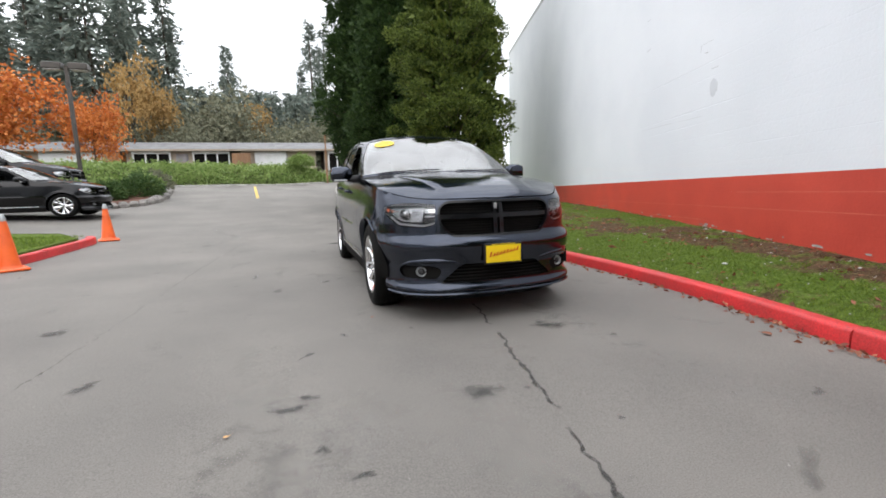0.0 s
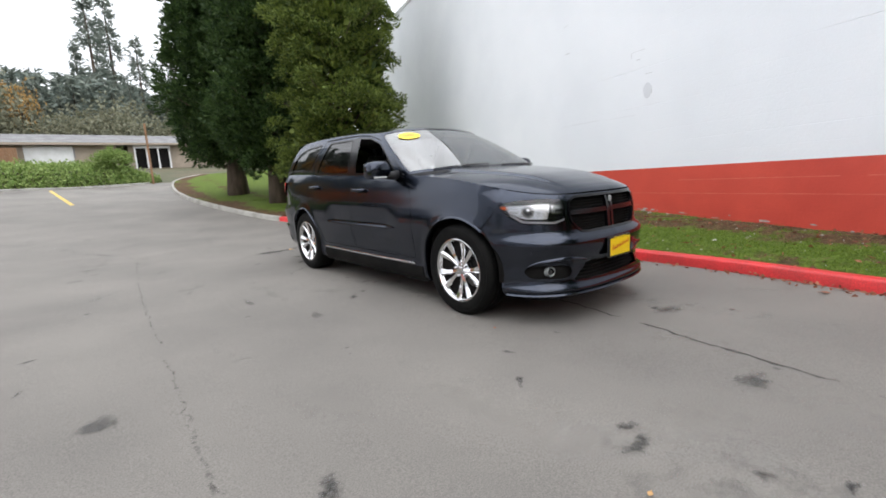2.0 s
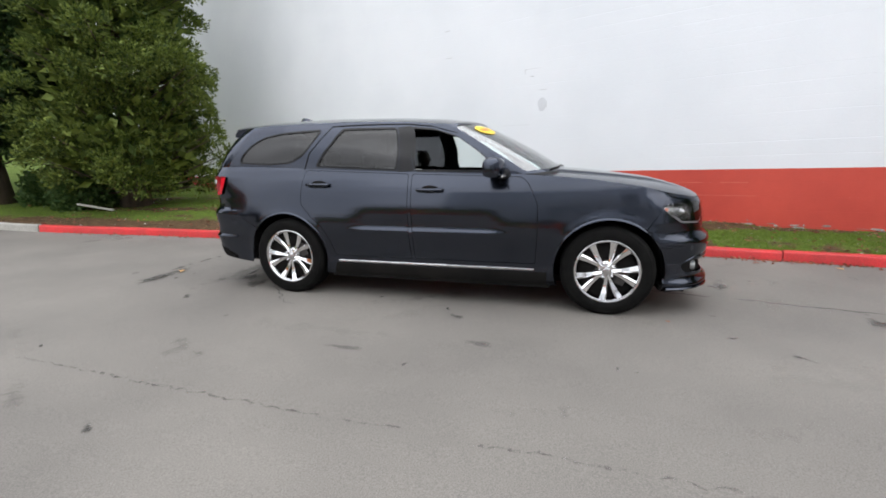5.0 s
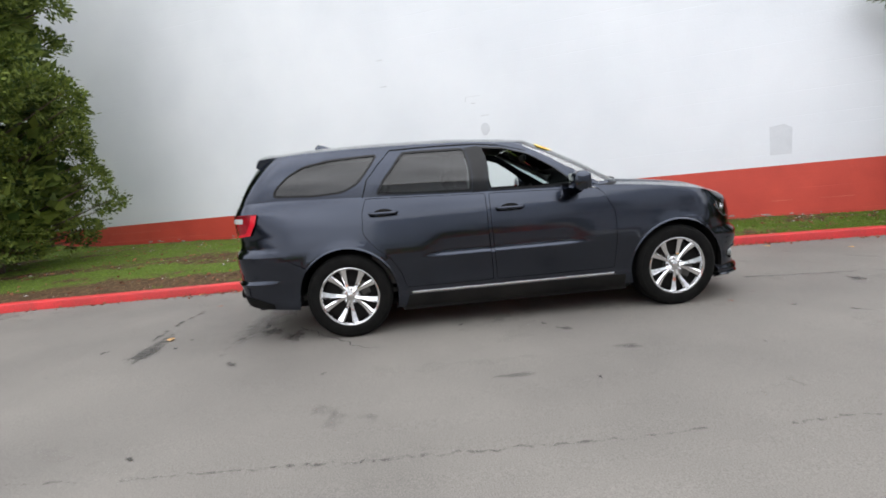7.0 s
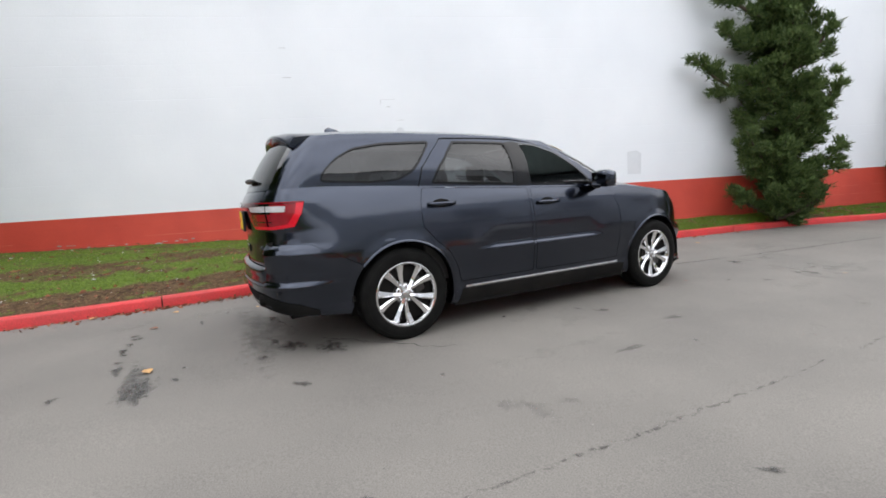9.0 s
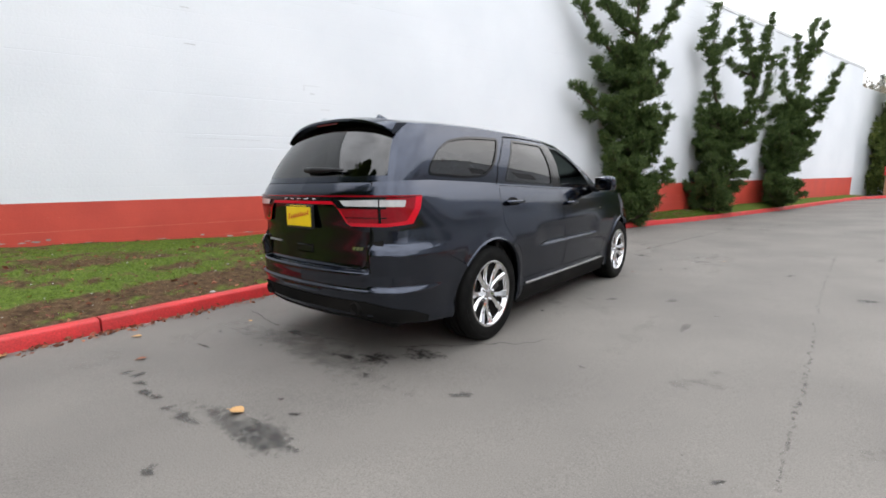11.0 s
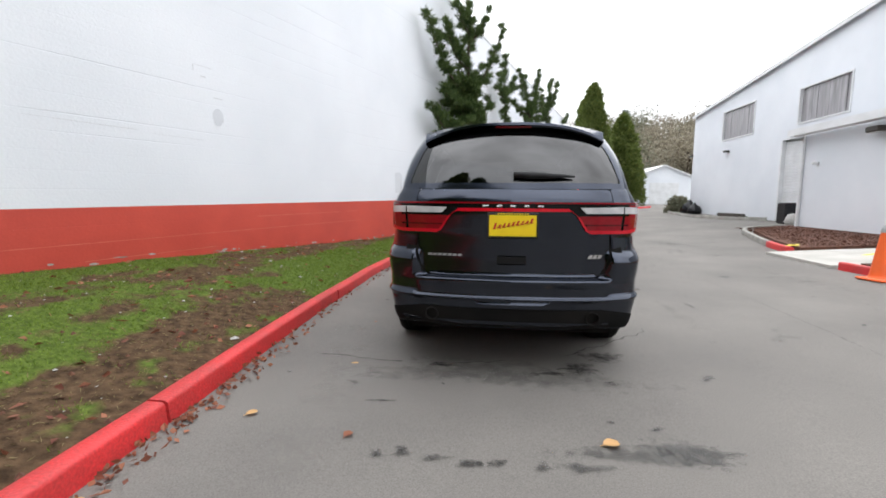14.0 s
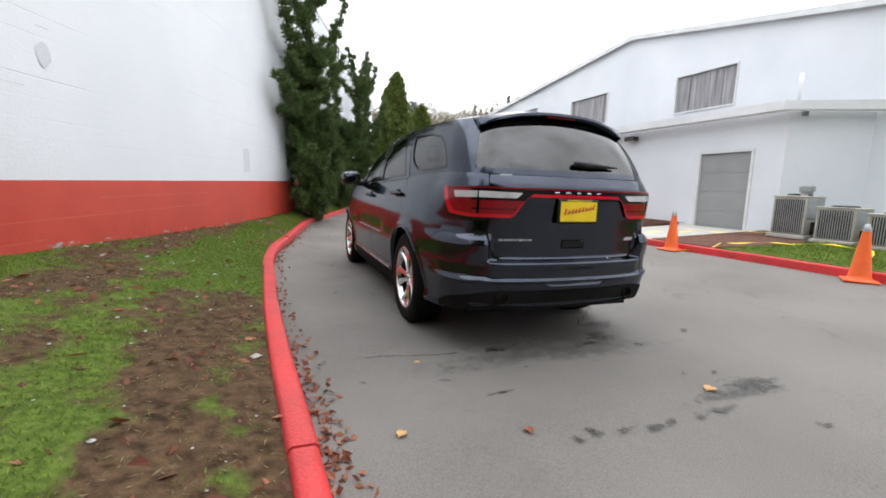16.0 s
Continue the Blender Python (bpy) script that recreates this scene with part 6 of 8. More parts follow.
def juniper(name, at, turn, stems, arms, bush_r, bush_h, label, seed):
    """A twisted upright juniper: stems and long arms (along the wall, off it, height) clothed in tufts that thin out to a
    point, over a bushy foot. A stem or arm is (foot, bend, tip, thickness of its foliage)."""
    rng = np.random.default_rng(seed)
    t = thing(name, pose(*at, 0, 0, turn), label, "tree", "junipers by the wall")
    wood, tips, outs = Mesh(), [], []

    def clothe(a, b, c, r, density=1.0):
        a, b, c = (np.array(v, float) for v in (a, b, c))
        ln = np.linalg.norm(b - a) + np.linalg.norm(c - b)
        at_g = lambda g: (1 - g) ** 2 * a + 2 * g * (1 - g) * b + g ** 2 * c
        wood.tube([tuple(at_g(g)) for g in np.linspace(0, 1, 8)], [0.010 + 0.12 * r * (1 - g) for g in np.linspace(0, 1, 8)], 6)
        # side branches, each ending in a flat pad of upturned shoots, with gaps between the pads
        n = int(ln * 7 * density) + 2
        for g in (np.arange(n) + rng.uniform(0.1, 0.9, n)) / n:
            p = at_g(g)
            tan = 2 * (1 - g) * (b - a) + 2 * g * (c - b)
            tan /= np.linalg.norm(tan) + 1e-9
            o = rng.normal(0, 1, 3) * np.array([1, 1, 0.5])
            o -= tan * o.dot(tan) * 0.8
            o /= np.linalg.norm(o) + 1e-9
            l1 = r * (1.2 - 0.98 * g ** 0.8) * 1.9 * rng.beta(1.6, 2.4) + 0.02
            way = o * 0.85 + tan * rng.uniform(0.25, 0.75) + np.array([0, 0, rng.uniform(0.0, 0.35)])
            way /= np.linalg.norm(way) + 1e-9
            m = int(12 + 95 * l1)
            f = rng.uniform(0.25, 1.0, (m, 1)) ** 0.7
            fat = np.array([0.080, 0.080, 0.028]) * (0.45 + 1.1 * l1)
            tips.append(p + way * l1 * f + rng.normal(0, 1, (m, 3)) * fat * (1.25 - 0.75 * f))
            outs.append(np.repeat([way * 0.75], m, 0) + rng.normal(0, 0.3, (m, 3)) + np.array([0, 0, 0.45]))
        # the leading shoot runs out to a point
        m = int(ln * 22) + 8
        g = rng.uniform(0.3, 1, (m, 1))
        tips.append((1 - g) ** 2 * a + 2 * g * (1 - g) * b + g ** 2 * c + rng.normal(0, 1, (m, 3)) * (0.075 * (1.15 - g)))
        outs.append(np.repeat([c - b], m, 0) / (np.linalg.norm(c - b) + 1e-9) + rng.normal(0, 0.18, (m, 3)))

    for a, b, c, r in stems + arms:
        clothe(a, b, c, r)
    # bushy foot of shelving branches
    nb = int(bush_h * 15)
    for i in range(nb):
        z = 0.12 + (bush_h - 0.1) * (i + rng.uniform(0, 1)) / nb
        az = rng.uniform(0, 2 * math.pi)
        ln = bush_r * (1 - 0.55 * (z / bush_h) ** 2) * rng.uniform(0.6, 1.08)
        o = np.array([math.cos(az), math.sin(az) * 0.62, 0])
        tip = o * ln + np.array([0, 0, z + ln * rng.uniform(0.1, 0.5)])
        clothe((0, 0, max(0.05, z - ln * 0.2)), o * ln * 0.6 + np.array([0, 0, z - 0.05]), tip, 0.32, 0.85)
    part("trunk", wood, M_bark, t, smooth=True)
    part("crown", sprays(np.concatenate(tips), np.concatenate(outs), 6, 0.034, 0.125, 0.0115, seed), L_juniper, t)
    return t


def fir_mesh(height, radius, seed, foliage, sparse=0.0, k=2):
    rng = np.random.default_rng(seed)
    tips, outs = [], []
    h = height * rng.uniform(0.12, 0.25)
    while h < height * 0.985:
        f = h / height
        r = radius * (1 - f) ** 0.75 + 0.25
        for b in range(int(4 + 4 * (1 - f))):
            if rng.uniform() < sparse:
                continue
            a = rng.uniform(0, 2 * math.pi)
            ln = r * rng.uniform(0.55, 1.15)
            o = np.array([math.cos(a), math.sin(a), 0])
            m = int(4 + ln * 3)
            g = rng.uniform(0.1, 1, m)[:, None]
            q = np.array([0, 0, h]) + o * ln * g + np.array([0, 0, 1]) * (-0.22 * ln * g ** 2) + rng.normal(0, 0.10, (m, 3)) * (0.6 + ln * 0.25)
            tips.append(q)
            outs.append(np.repeat([o + np.array([0, 0, -0.15])], m, 0))
        h += rng.uniform(0.5, 0.95) * (1.25 - 0.6 * f)
    return sprays(np.concatenate(tips), np.concatenate(outs), k, 0.18, 0.95 if k > 1 else 1.25, 0.14 if k > 1 else 0.22, seed)


def fir_tree(at, height, radius, seed, label="tall fir in the woods, its green paled for haze", sparse=0.0, k=2):
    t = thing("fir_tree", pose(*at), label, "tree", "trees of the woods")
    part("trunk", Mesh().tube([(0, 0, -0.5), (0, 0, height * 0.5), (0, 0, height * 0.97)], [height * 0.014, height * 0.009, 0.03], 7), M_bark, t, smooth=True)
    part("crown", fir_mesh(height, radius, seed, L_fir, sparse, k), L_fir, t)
    return t


def broad_tree(at, height, radius, seed, foliage, label, leaves=1000, k=3, leaf=(0.46, 0.18)):
    rng = np.random.default_rng(seed)
    t = thing("broadleaf_tree", pose(*at), label, "tree", "trees of the woods")
    wood, tips, outs = Mesh(), [], []
    wood.tube([(0, 0, -0.4), (0.1, 0, height * 0.3), (0, 0.1, height * 0.75)], [height * 0.022, height * 0.016, height * 0.005], 8)
    for b in range(13):
        a = rng.uniform(0, 2 * math.pi)
        f = rng.uniform(0.25, 0.7)
        ln = radius * rng.uniform(0.5, 1.0)
        root = np.array([0, 0, height * f])
        tip = root + np.array([math.cos(a) * ln, math.sin(a) * ln, height * rng.uniform(0.05, 0.3)])
        wood.tube([tuple(root), tuple((root + tip) / 2 + np.array([0, 0, 0.2])), tuple(tip)], [height * 0.008, height * 0.005, 0.02], 5)
        m = leaves // 13
        q = tip + rng.normal(0, 1, (m, 3)) * np.array([0.30, 0.30, 0.24]) * radius
        tips.append(q)
        outs.append(rng.normal(0, 1, (m, 3)))
    part("trunk", wood, M_bark, t, smooth=True)
    part("crown", sprays(np.concatenate(tips), np.concatenate(outs), k, 0.15, leaf[0], leaf[1], seed), foliage, t)
    return t


def bush(name, at, radius, height, foliage, label, seed, n=700, leaf=(0.09, 0.035), category="shrub"):
    rng = np.random.default_rng(seed)
    t = thing(name, pose(*at), label, category)
    d = rng.normal(0, 1, (n, 3))
    d[:, 2] = np.abs(d[:, 2])
    d /= np.linalg.norm(d, axis=1, keepdims=True)
    q = d * np.array([radius, radius, height]) * rng.uniform(0.55, 1.05, (n, 1)) * (1 + 0.18 * np.sin(d[:, :1] * 7 + seed) * np.cos(d[:, 1:2] * 6))
    st = Mesh()
    for i in range(7):
        a = i * 0.9
        st.tube([(0, 0, -0.05), (0.5 * radius * math.cos(a), 0.5 * radius * math.sin(a), height * 0.7)], [0.02, 0.008], 5)
    part("stems", st, M_bark, t)
    part("leaves", sprays(q, d + np.array([0, 0, 0.3]), 6, 0.05, leaf[0], leaf[1], seed), foliage, t)
    return t


# big conifers at the north end of the wall
column_tree("cedar_tree", (2.08, 15.3, gz(2.08, 15.3) + 0.1), 12.6, 2.22, L_cedar, "tall dark cedar with a bare reddish trunk foot", 11, lobes=420, tufts=24, k=7, leaf=(0.17, 0.027), lobe=(0.4, 0.75), flat=(1, 1, 0.7), low=1.3, trunk_r=0.34, taper=2.2)
column_tree("cedar_tree", (2.45, 11.7, gz(2.45, 11.7) + 0.15), 11.8, 1.77, L_cedar, "tall dark cedar beside its twin on the lawn", 12, lobes=400, tufts=24, k=7, leaf=(0.16, 0.025), lobe=(0.36, 0.66), flat=(1, 1, 0.7), low=1.15, trunk_r=0.3, taper=2.2)
column_tree("cypress_tree", (3.6, 8.85, 0.42), 10.4, 1.9, L_cypress, "big yellow-green cypress close to the white wall", 13, lobes=400, tufts=36, k=7, leaf=(0.085, 0.021), lobe=(0.22, 0.44), flat=(1, 1, 0.62), low=0.35, trunk_r=0.26, taper=2.4, base=0.72)
# junipers along the wall; each stem or arm is (foot, bend, tip, thickness), by reach (out over the drive, or negative along the wall) and height
def reach(a, z):
    return (-0.645 * a, 0.766 * a, z) if a > 0 else (-1.4 * a, 0.12 * a, z)


for u, off, limbs, br, bh, lab, sd in (
    (-8.3, 0.55, (((0, 0), (0.05, 4.5), (-0.02, 8.4), 0.62), ((0, 4.4), (-1.1, 4.5), (-1.85, 6.1), 0.32), ((0, 4.5), (0.7, 4.7), (1.25, 6.6), 0.32), ((0, 5.2), (-0.8, 5.2), (-1.05, 6.2), 0.28), ((0, 6.0), (0.4, 6.1), (0.65, 7.0), 0.26),
                  ((0, 3.9), (-0.8, 3.8), (-1.2, 4.3), 0.40), ((0, 2.9), (-1.1, 2.8), (-1.6, 3.7), 0.42), ((0, 3.4), (0.5, 3.4), (0.8, 4.3), 0.42), ((0, 6.3), (-0.4, 6.4), (-0.6, 7.2), 0.24), ((0, 2.2), (0.7, 2.2), (1.0, 3.1), 0.42), ((0, 1.0), (0.8, 1.0), (1.1, 1.7), 0.36)),
     1.3, 4.6, "tall single-stemmed juniper with reaching arms by the wall", 21),
    (-12.9, 0.5, (((0, 0), (0.2, 2.0), (0.2, 3.4), 0.5), ((0.2, 3.0), (-0.8, 4.4), (-0.4, 7.0), 0.42), ((-0.5, 5.0), (-0.8, 5.3), (-1.0, 6.0), 0.24), ((-0.5, 5.4), (0.0, 5.5), (0.2, 6.2), 0.24), ((0.1, 2.0), (1.0, 3.1), (1.1, 4.7), 0.48), ((1.05, 4.2), (0.9, 5.4), (0.5, 6.5), 0.34),
                   ((1.0, 4.5), (1.35, 5.3), (1.5, 6.5), 0.3), ((0.9, 4.7), (0.5, 4.8), (0.1, 5.2), 0.22), ((0.8, 3.0), (1.5, 3.6), (1.6, 5.2), 0.3), ((-0.2, 2.0), (-0.8, 2.3), (-0.85, 3.6), 0.34), ((0.5, 2.4), (1.2, 2.6), (1.4, 3.2), 0.36)),
     1.25, 3.2, "twin-stemmed dark juniper by the white wall", 22),
    (-17.8, 0.55, (((0, 0), (0.2, 3.8), (0.7, 7.4), 0.5), ((0.3, 3.8), (1.2, 4.0), (1.8, 5.6), 0.34), ((0.2, 3.0), (1.0, 3.1), (1.5, 4.3), 0.34), ((0.5, 5.1), (0.1, 5.6), (0.05, 6.9), 0.3), ((0.2, 3.8), (-0.5, 4.3), (-0.6, 6.2), 0.3), ((0.6, 5.9), (0.95, 6.3), (1.1, 7.3), 0.22), ((0.1, 2.2), (0.8, 2.3), (1.1, 3.0), 0.4)),
     1.25, 3.8, "dark juniper near the end of the red band", 23)):
    p = on_wall(u, 0, off)
    slim = 0.90 if u > -10 else 0.84
    juniper("juniper_tree", (p[0], p[1], lawn_height(p[0], p[1]) if p[1] > -25 else 0.5), math.degrees(math.atan2(WU.y, WU.x)), [(reach(*a), reach(*b), reach(*c), th) for a, b, c, th in [tuple((q[0] * slim, q[1] * (0.5 + 0.5 * slim)) for q in limb[:3]) + (limb[3] * slim,) for limb in limbs]], [], br, bh, lab, sd)
board = thing("board", pose(2.55, 8.75, lawn_height(2.55, 8.75) + 0.09, 0, 14, -56), "pale weathered board lying by the cypress foot", "board")
part("plank", Mesh().box((-0.33, -0.06, 0.0), (0.33, 0.06, 0.035), 0.006), M_pale, board)
# clipped arborvitae at the end of the drive
column_tree("arborvitae_tree", (-7.2, -30.6, gz(-7.2, -30.6)), 9.5, 2.0, L_thuja, "tall tapering arborvitae behind the red kerb", 31, lobes=420, tufts=15, k=6, leaf=(0.24, 0.04), lobe=(0.3, 0.5), flat=(1, 1, 1.5), low=0.15, taper=1.45, base=0.9)
column_tree("arborvitae_tree", (-10.4, -33.9, gz(-10.4, -33.9)), 7.6, 1.8, L_thuja, "shorter rounded arborvitae beside the white garage", 32, lobes=320, tufts=15, k=6, leaf=(0.24, 0.04), lobe=(0.3, 0.5), flat=(1, 1, 1.5), low=0.15, taper=1.9, base=0.75)

# woods to the north
rng = random.Random(5)
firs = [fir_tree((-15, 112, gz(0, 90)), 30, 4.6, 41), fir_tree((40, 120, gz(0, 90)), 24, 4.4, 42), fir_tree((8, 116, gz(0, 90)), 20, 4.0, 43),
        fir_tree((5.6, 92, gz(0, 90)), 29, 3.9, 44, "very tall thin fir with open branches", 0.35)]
def stand(thing_, az, d, top, full, yaw):
    """A copy in the woods: az degrees east of north, d metres off, its tip seen top degrees above the eye."""
    x, y = -1.5 + d * math.sin(radians(az)), -5.6 + d * math.cos(radians(az))
    z = gz(max(-30, x), 70) - 1
    f = copy_thing(thing_, pose(x, y, z, 0, 0, yaw))
    k = (d * math.tan(radians(top)) + 1.2 - z) / full
    f.scale = (k, k, k)
    return f


FULL = (30, 24, 20)
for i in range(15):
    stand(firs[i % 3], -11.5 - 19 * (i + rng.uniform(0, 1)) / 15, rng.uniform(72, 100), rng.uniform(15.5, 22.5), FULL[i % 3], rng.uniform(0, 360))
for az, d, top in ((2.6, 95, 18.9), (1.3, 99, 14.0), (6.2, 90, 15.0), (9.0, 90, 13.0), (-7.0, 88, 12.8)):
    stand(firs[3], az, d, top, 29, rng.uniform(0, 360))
far = [fir_tree((x, 118, gz(0, 90)), h, 3.2, sd, "slim fir in the far woods, its green paled for haze", 0.1, 1) for x, h, sd in ((-34, 16, 61), (20, 17, 62), (-6, 15, 63))]
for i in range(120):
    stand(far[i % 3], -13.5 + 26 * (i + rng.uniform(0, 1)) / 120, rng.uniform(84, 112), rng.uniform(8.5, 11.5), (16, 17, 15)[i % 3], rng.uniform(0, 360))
broads = [broad_tree((-19.6, 30.5, gz(-8, 27)), 7.4, 2.7, 51, L_orange, "maple in bright orange autumn leaf", 1700, 3, (0.26, 0.10)),
          broad_tree((-24, 82, gz(-8, 62)), 12, 4.2, 52, L_gold, "tree in golden-brown autumn leaf"),
          broad_tree((-14, 70, gz(-8, 67)), 11, 6.0, 53, L_olive, "bare-looking broadleaf tree, olive-brown paled for haze")]
# tan of bare twigs, lightened to carry the hillside's haze in the colour
L_hill = leafy("hazed_tan_twigs", (0.20, 0.175, 0.13), (0.34, 0.30, 0.22))
broads.append(broad_tree((-12, -92, 4), 11, 5.6, 54, L_hill, "bare broadleaf tree on the hillside, its tan paled for haze", 1100, 3, (0.42, 0.12)))
copy_thing(broads[0], pose(-14.6, 31.5, gz(-8, 27), 0, 0, 80)).scale = (0.6, 0.6, 0.8)
for az, d, top in ((-16.2, 66, 13.0), (-13.6, 70, 10.8), (-3.5, 78, 9.6)):
    b = stand(broads[1], az, d, top, 12, rng.uniform(0, 360))
    b.scale = (b.scale[0] * 0.55, b.scale[0] * 0.55, b.scale[0])
for i in range(34):
    stand(broads[2], -30 + 46 * (i + rng.uniform(0, 1)) / 34, rng.uniform(68, 84), rng.uniform(5.5, 8.6), 11.5, rng.uniform(0, 360))
# hillside to the south
for i in range(56):
    a = rng.uniform(2, 30)
    d = rng.uniform(75, 150)
    x, y = -d * math.sin(radians(a)), 5 - d * math.cos(radians(a))
    z = max(0, (d - 70) * 0.22)
    if i % 3:
        b = copy_thing(broads[rng.choice((2, 3, 3, 3))], pose(x, y, z, 0, 0, rng.uniform(0, 360)))
        s = rng.uniform(0.6, 1.0)
    else:
        b = copy_thing(firs[rng.choice((0, 1, 2))], pose(x, y, z - 1, 0, 0, rng.uniform(0, 360)))
        s = rng.uniform(0.35, 0.55)
    b.scale = (s, s, s)
hill = Mesh().grid([[(x, y, -1 + max(0, (-y - 60) * 0.2)) for x in np.arange(-140, 90, 10)] for y in (-55, -60, -80, -110, -160, -220)])
structure("hillside", hill, M_earth, "low wooded hillside beyond the garage", "hill", smooth=True)

# ==== things round the drive ====
def cone(at, label, turn=0, tilt=0):
    """A traffic cone on a square foot."""
    t = thing("traffic_cone", pose(*at, tilt, 0, turn), label, "traffic cone", "orange cones")
    base = Mesh().box((-0.185, -0.185, 0.0), (0.185, 0.185, 0.035), 0.012)
    part("foot", base, M_orange, t)
    part("body", Mesh().lathe([(0.145, 0.035), (0.13, 0.05), (0.118, 0.09), (0.045, 0.66), (0.038, 0.70), (0.03, 0.705), (0.028, 0.69)], 28), M_orange, t, smooth=True, sharp=40)
    part("collar", Mesh().lathe([(0.046, 0.665), (0.046, 0.70), (0.037, 0.72), (0.03, 0.76), (0.001, 0.765)], 16), M_galv, t, "grey cap on the tip", smooth=True)
    return t


cone((-5.2, -1.2, gz(-5.2, -1.2)), "orange traffic cone with yellow tape at its foot", 10)
cone((-5.26, 1.75, gz(-5.26, 1.75)), "orange traffic cone on the asphalt by the kerb", 35)
cone((-5.35, 5.35, gz(-5.35, 5.35)), "orange traffic cone at the kerb end", 20)


def ribbon(name, pts, width, material, label, category, up=0.006):
    rows = []
    for i, p in enumerate(pts):
        a, c = Vector(pts[max(0, i - 1)]), Vector(pts[min(len(pts) - 1, i + 1)])
        d = (c - a).normalized()
        s = Vector((-d.y, d.x, 0)).normalized() * width / 2
        tw = 0.012 * math.sin(i * 1.7)
        rows.append([tuple(Vector(p) + s + Vector((0, 0, tw))), tuple(Vector(p) - s - Vector((0, 0, tw * 0.5)))])
    t = thing(name, pose(*pts[0]), label, category)
    m = Mesh().grid([[tuple(Vector(q) - Vector(pts[0])) for q in r] for r in rows])
    part("strip", m, material, t)
    return t


tape = [(-5.3, -1.0), (-5.6, -0.7), (-6.1, -0.5), (-6.7, -0.2), (-7.3, 0.4), (-7.0, 1.0), (-6.3, 1.3), (-5.7, 1.5), (-5.25, 1.7)]
ribbon("barrier_tape", [(x, y, gz(x, y) + (0.165 if x < -5.62 else 0.03) + 0.03 * abs(math.sin(i * 0.7))) for i, (x, y) in enumerate(spline_xy(tape, 0.2))], 0.075, M_tapey, "loose yellow barrier tape lying along the kerb", "barrier tape")
tape = [(-6.0, -2.6), (-6.6, -2.5), (-7.4, -2.2), (-8.3, -1.75), (-9.0, -1.6)]
ribbon("barrier_tape", [(x, y, gz(x, y) + 0.16 + 0.02 * math.sin(1.3 * i)) for i, (x, y) in enumerate(spline_xy(tape, 0.2))], 0.075, M_tapey, "yellow barrier tape trailing over the bark bed", "barrier tape")
ribbon("barrier_tape", [(x, y, gz(x, y) + KH + 0.012) for x, y in ((-5.9, -4.35), (-6.02, -4.45), (-6.12, -4.4), (-6.2, -4.55))], 0.08, M_tapey, "scrap of yellow tape on the kerb end", "barrier tape")


M_beige = mat("beige_enamel", (0.46, 0.45, 0.40), (0.36, 0.35, 0.31), scale=3, rough=0.5, fine=0.08)


def condenser(at, turn, label):
    """An outdoor cooling unit with finned sides, a fan guard and pipes."""
    t = thing("air_conditioner", pose(*at, 0, 0, turn), label, "air conditioner", "cooling units")
    part("plinth", Mesh().box((-0.42, -0.36, 0.0), (0.42, 0.36, 0.08), 0.01), M_pale, t)
    part("casing", Mesh().box((-0.37, -0.31, 0.08), (0.37, 0.31, 0.86), 0.015), M_beige, t)
    part("top", Mesh().box((-0.385, -0.325, 0.86), (0.385, 0.325, 0.90), 0.012), M_beige, t)
    part("grille_back", Mesh().box((0.362, -0.27, 0.12), (0.374, 0.27, 0.82)), M_dark, t)
    for k in range(14):
        y = -0.26 + k * 0.039
        part("fin", Mesh().box((0.374, y, 0.12), (0.39, y + 0.014, 0.82)), M_galv, t)
    part("fan_guard", Mesh().lathe([(0.22, 0.905), (0.22, 0.93), (0.18, 0.94), (0.05, 0.945), (0.001, 0.945)], 24), M_dark, t, smooth=True)
    part("pipe", Mesh().tube([(0.1, 0.34, 0.3), (0.1, 0.42, 0.32), (0.1, 0.44, 0.15), (-0.3, 0.44, 0.12)], 0.022, 8), M_dark, t, "black insulated pipe", smooth=True)
    part("service_box", Mesh().box((-0.12, 0.305, 0.10), (0.12, 0.42, 0.36), 0.01), M_dark, t)
    part("panel", Mesh().box((-0.33, 0.305, 0.42), (0.33, 0.318, 0.82), 0.004), M_galv, t)
    return t


for k, (x, y) in enumerate(((-8.55, -1.05), (-8.45, -0.15), (-8.3, 0.75))):
    condenser((x, y, gz(x, y) + 0.09), 6, "pale beige metal cooling unit on a plinth by the annex").scale = (1, 1, (1, 0.78, 0.7)[k])
for k, (x, y) in enumerate(((-8.72, -0.98), (-8.42, -0.9))):
    t = thing("vent_pipe", pose(x, y, gz(x, y) + 0.99), "short galvanised vent stack on a cooling unit", "vent pipe", "vent stacks")
    part("pipe", Mesh().lathe([(0.07, 0), (0.07, 0.08), (0.1, 0.09), (0.1, 0.2), (0.03, 0.23), (0.001, 0.23)], 14), M_galv, t, smooth=True, sharp=40)
t = thing("duct", pose(-9.0, 1.9, gz(-9, 1.9)), "black pipe run on a stand beside the cooling units", "duct")
part("pipe", Mesh().tube([(0, -0.9, 1.35), (0, 0.2, 1.3), (0.15, 1.3, 1.28)], 0.06, 10), M_dark, t, smooth=True)
part("stand", Mesh().box((-0.03, -0.05, -0.05), (0.03, 0.05, 1.28)), M_dark, t)


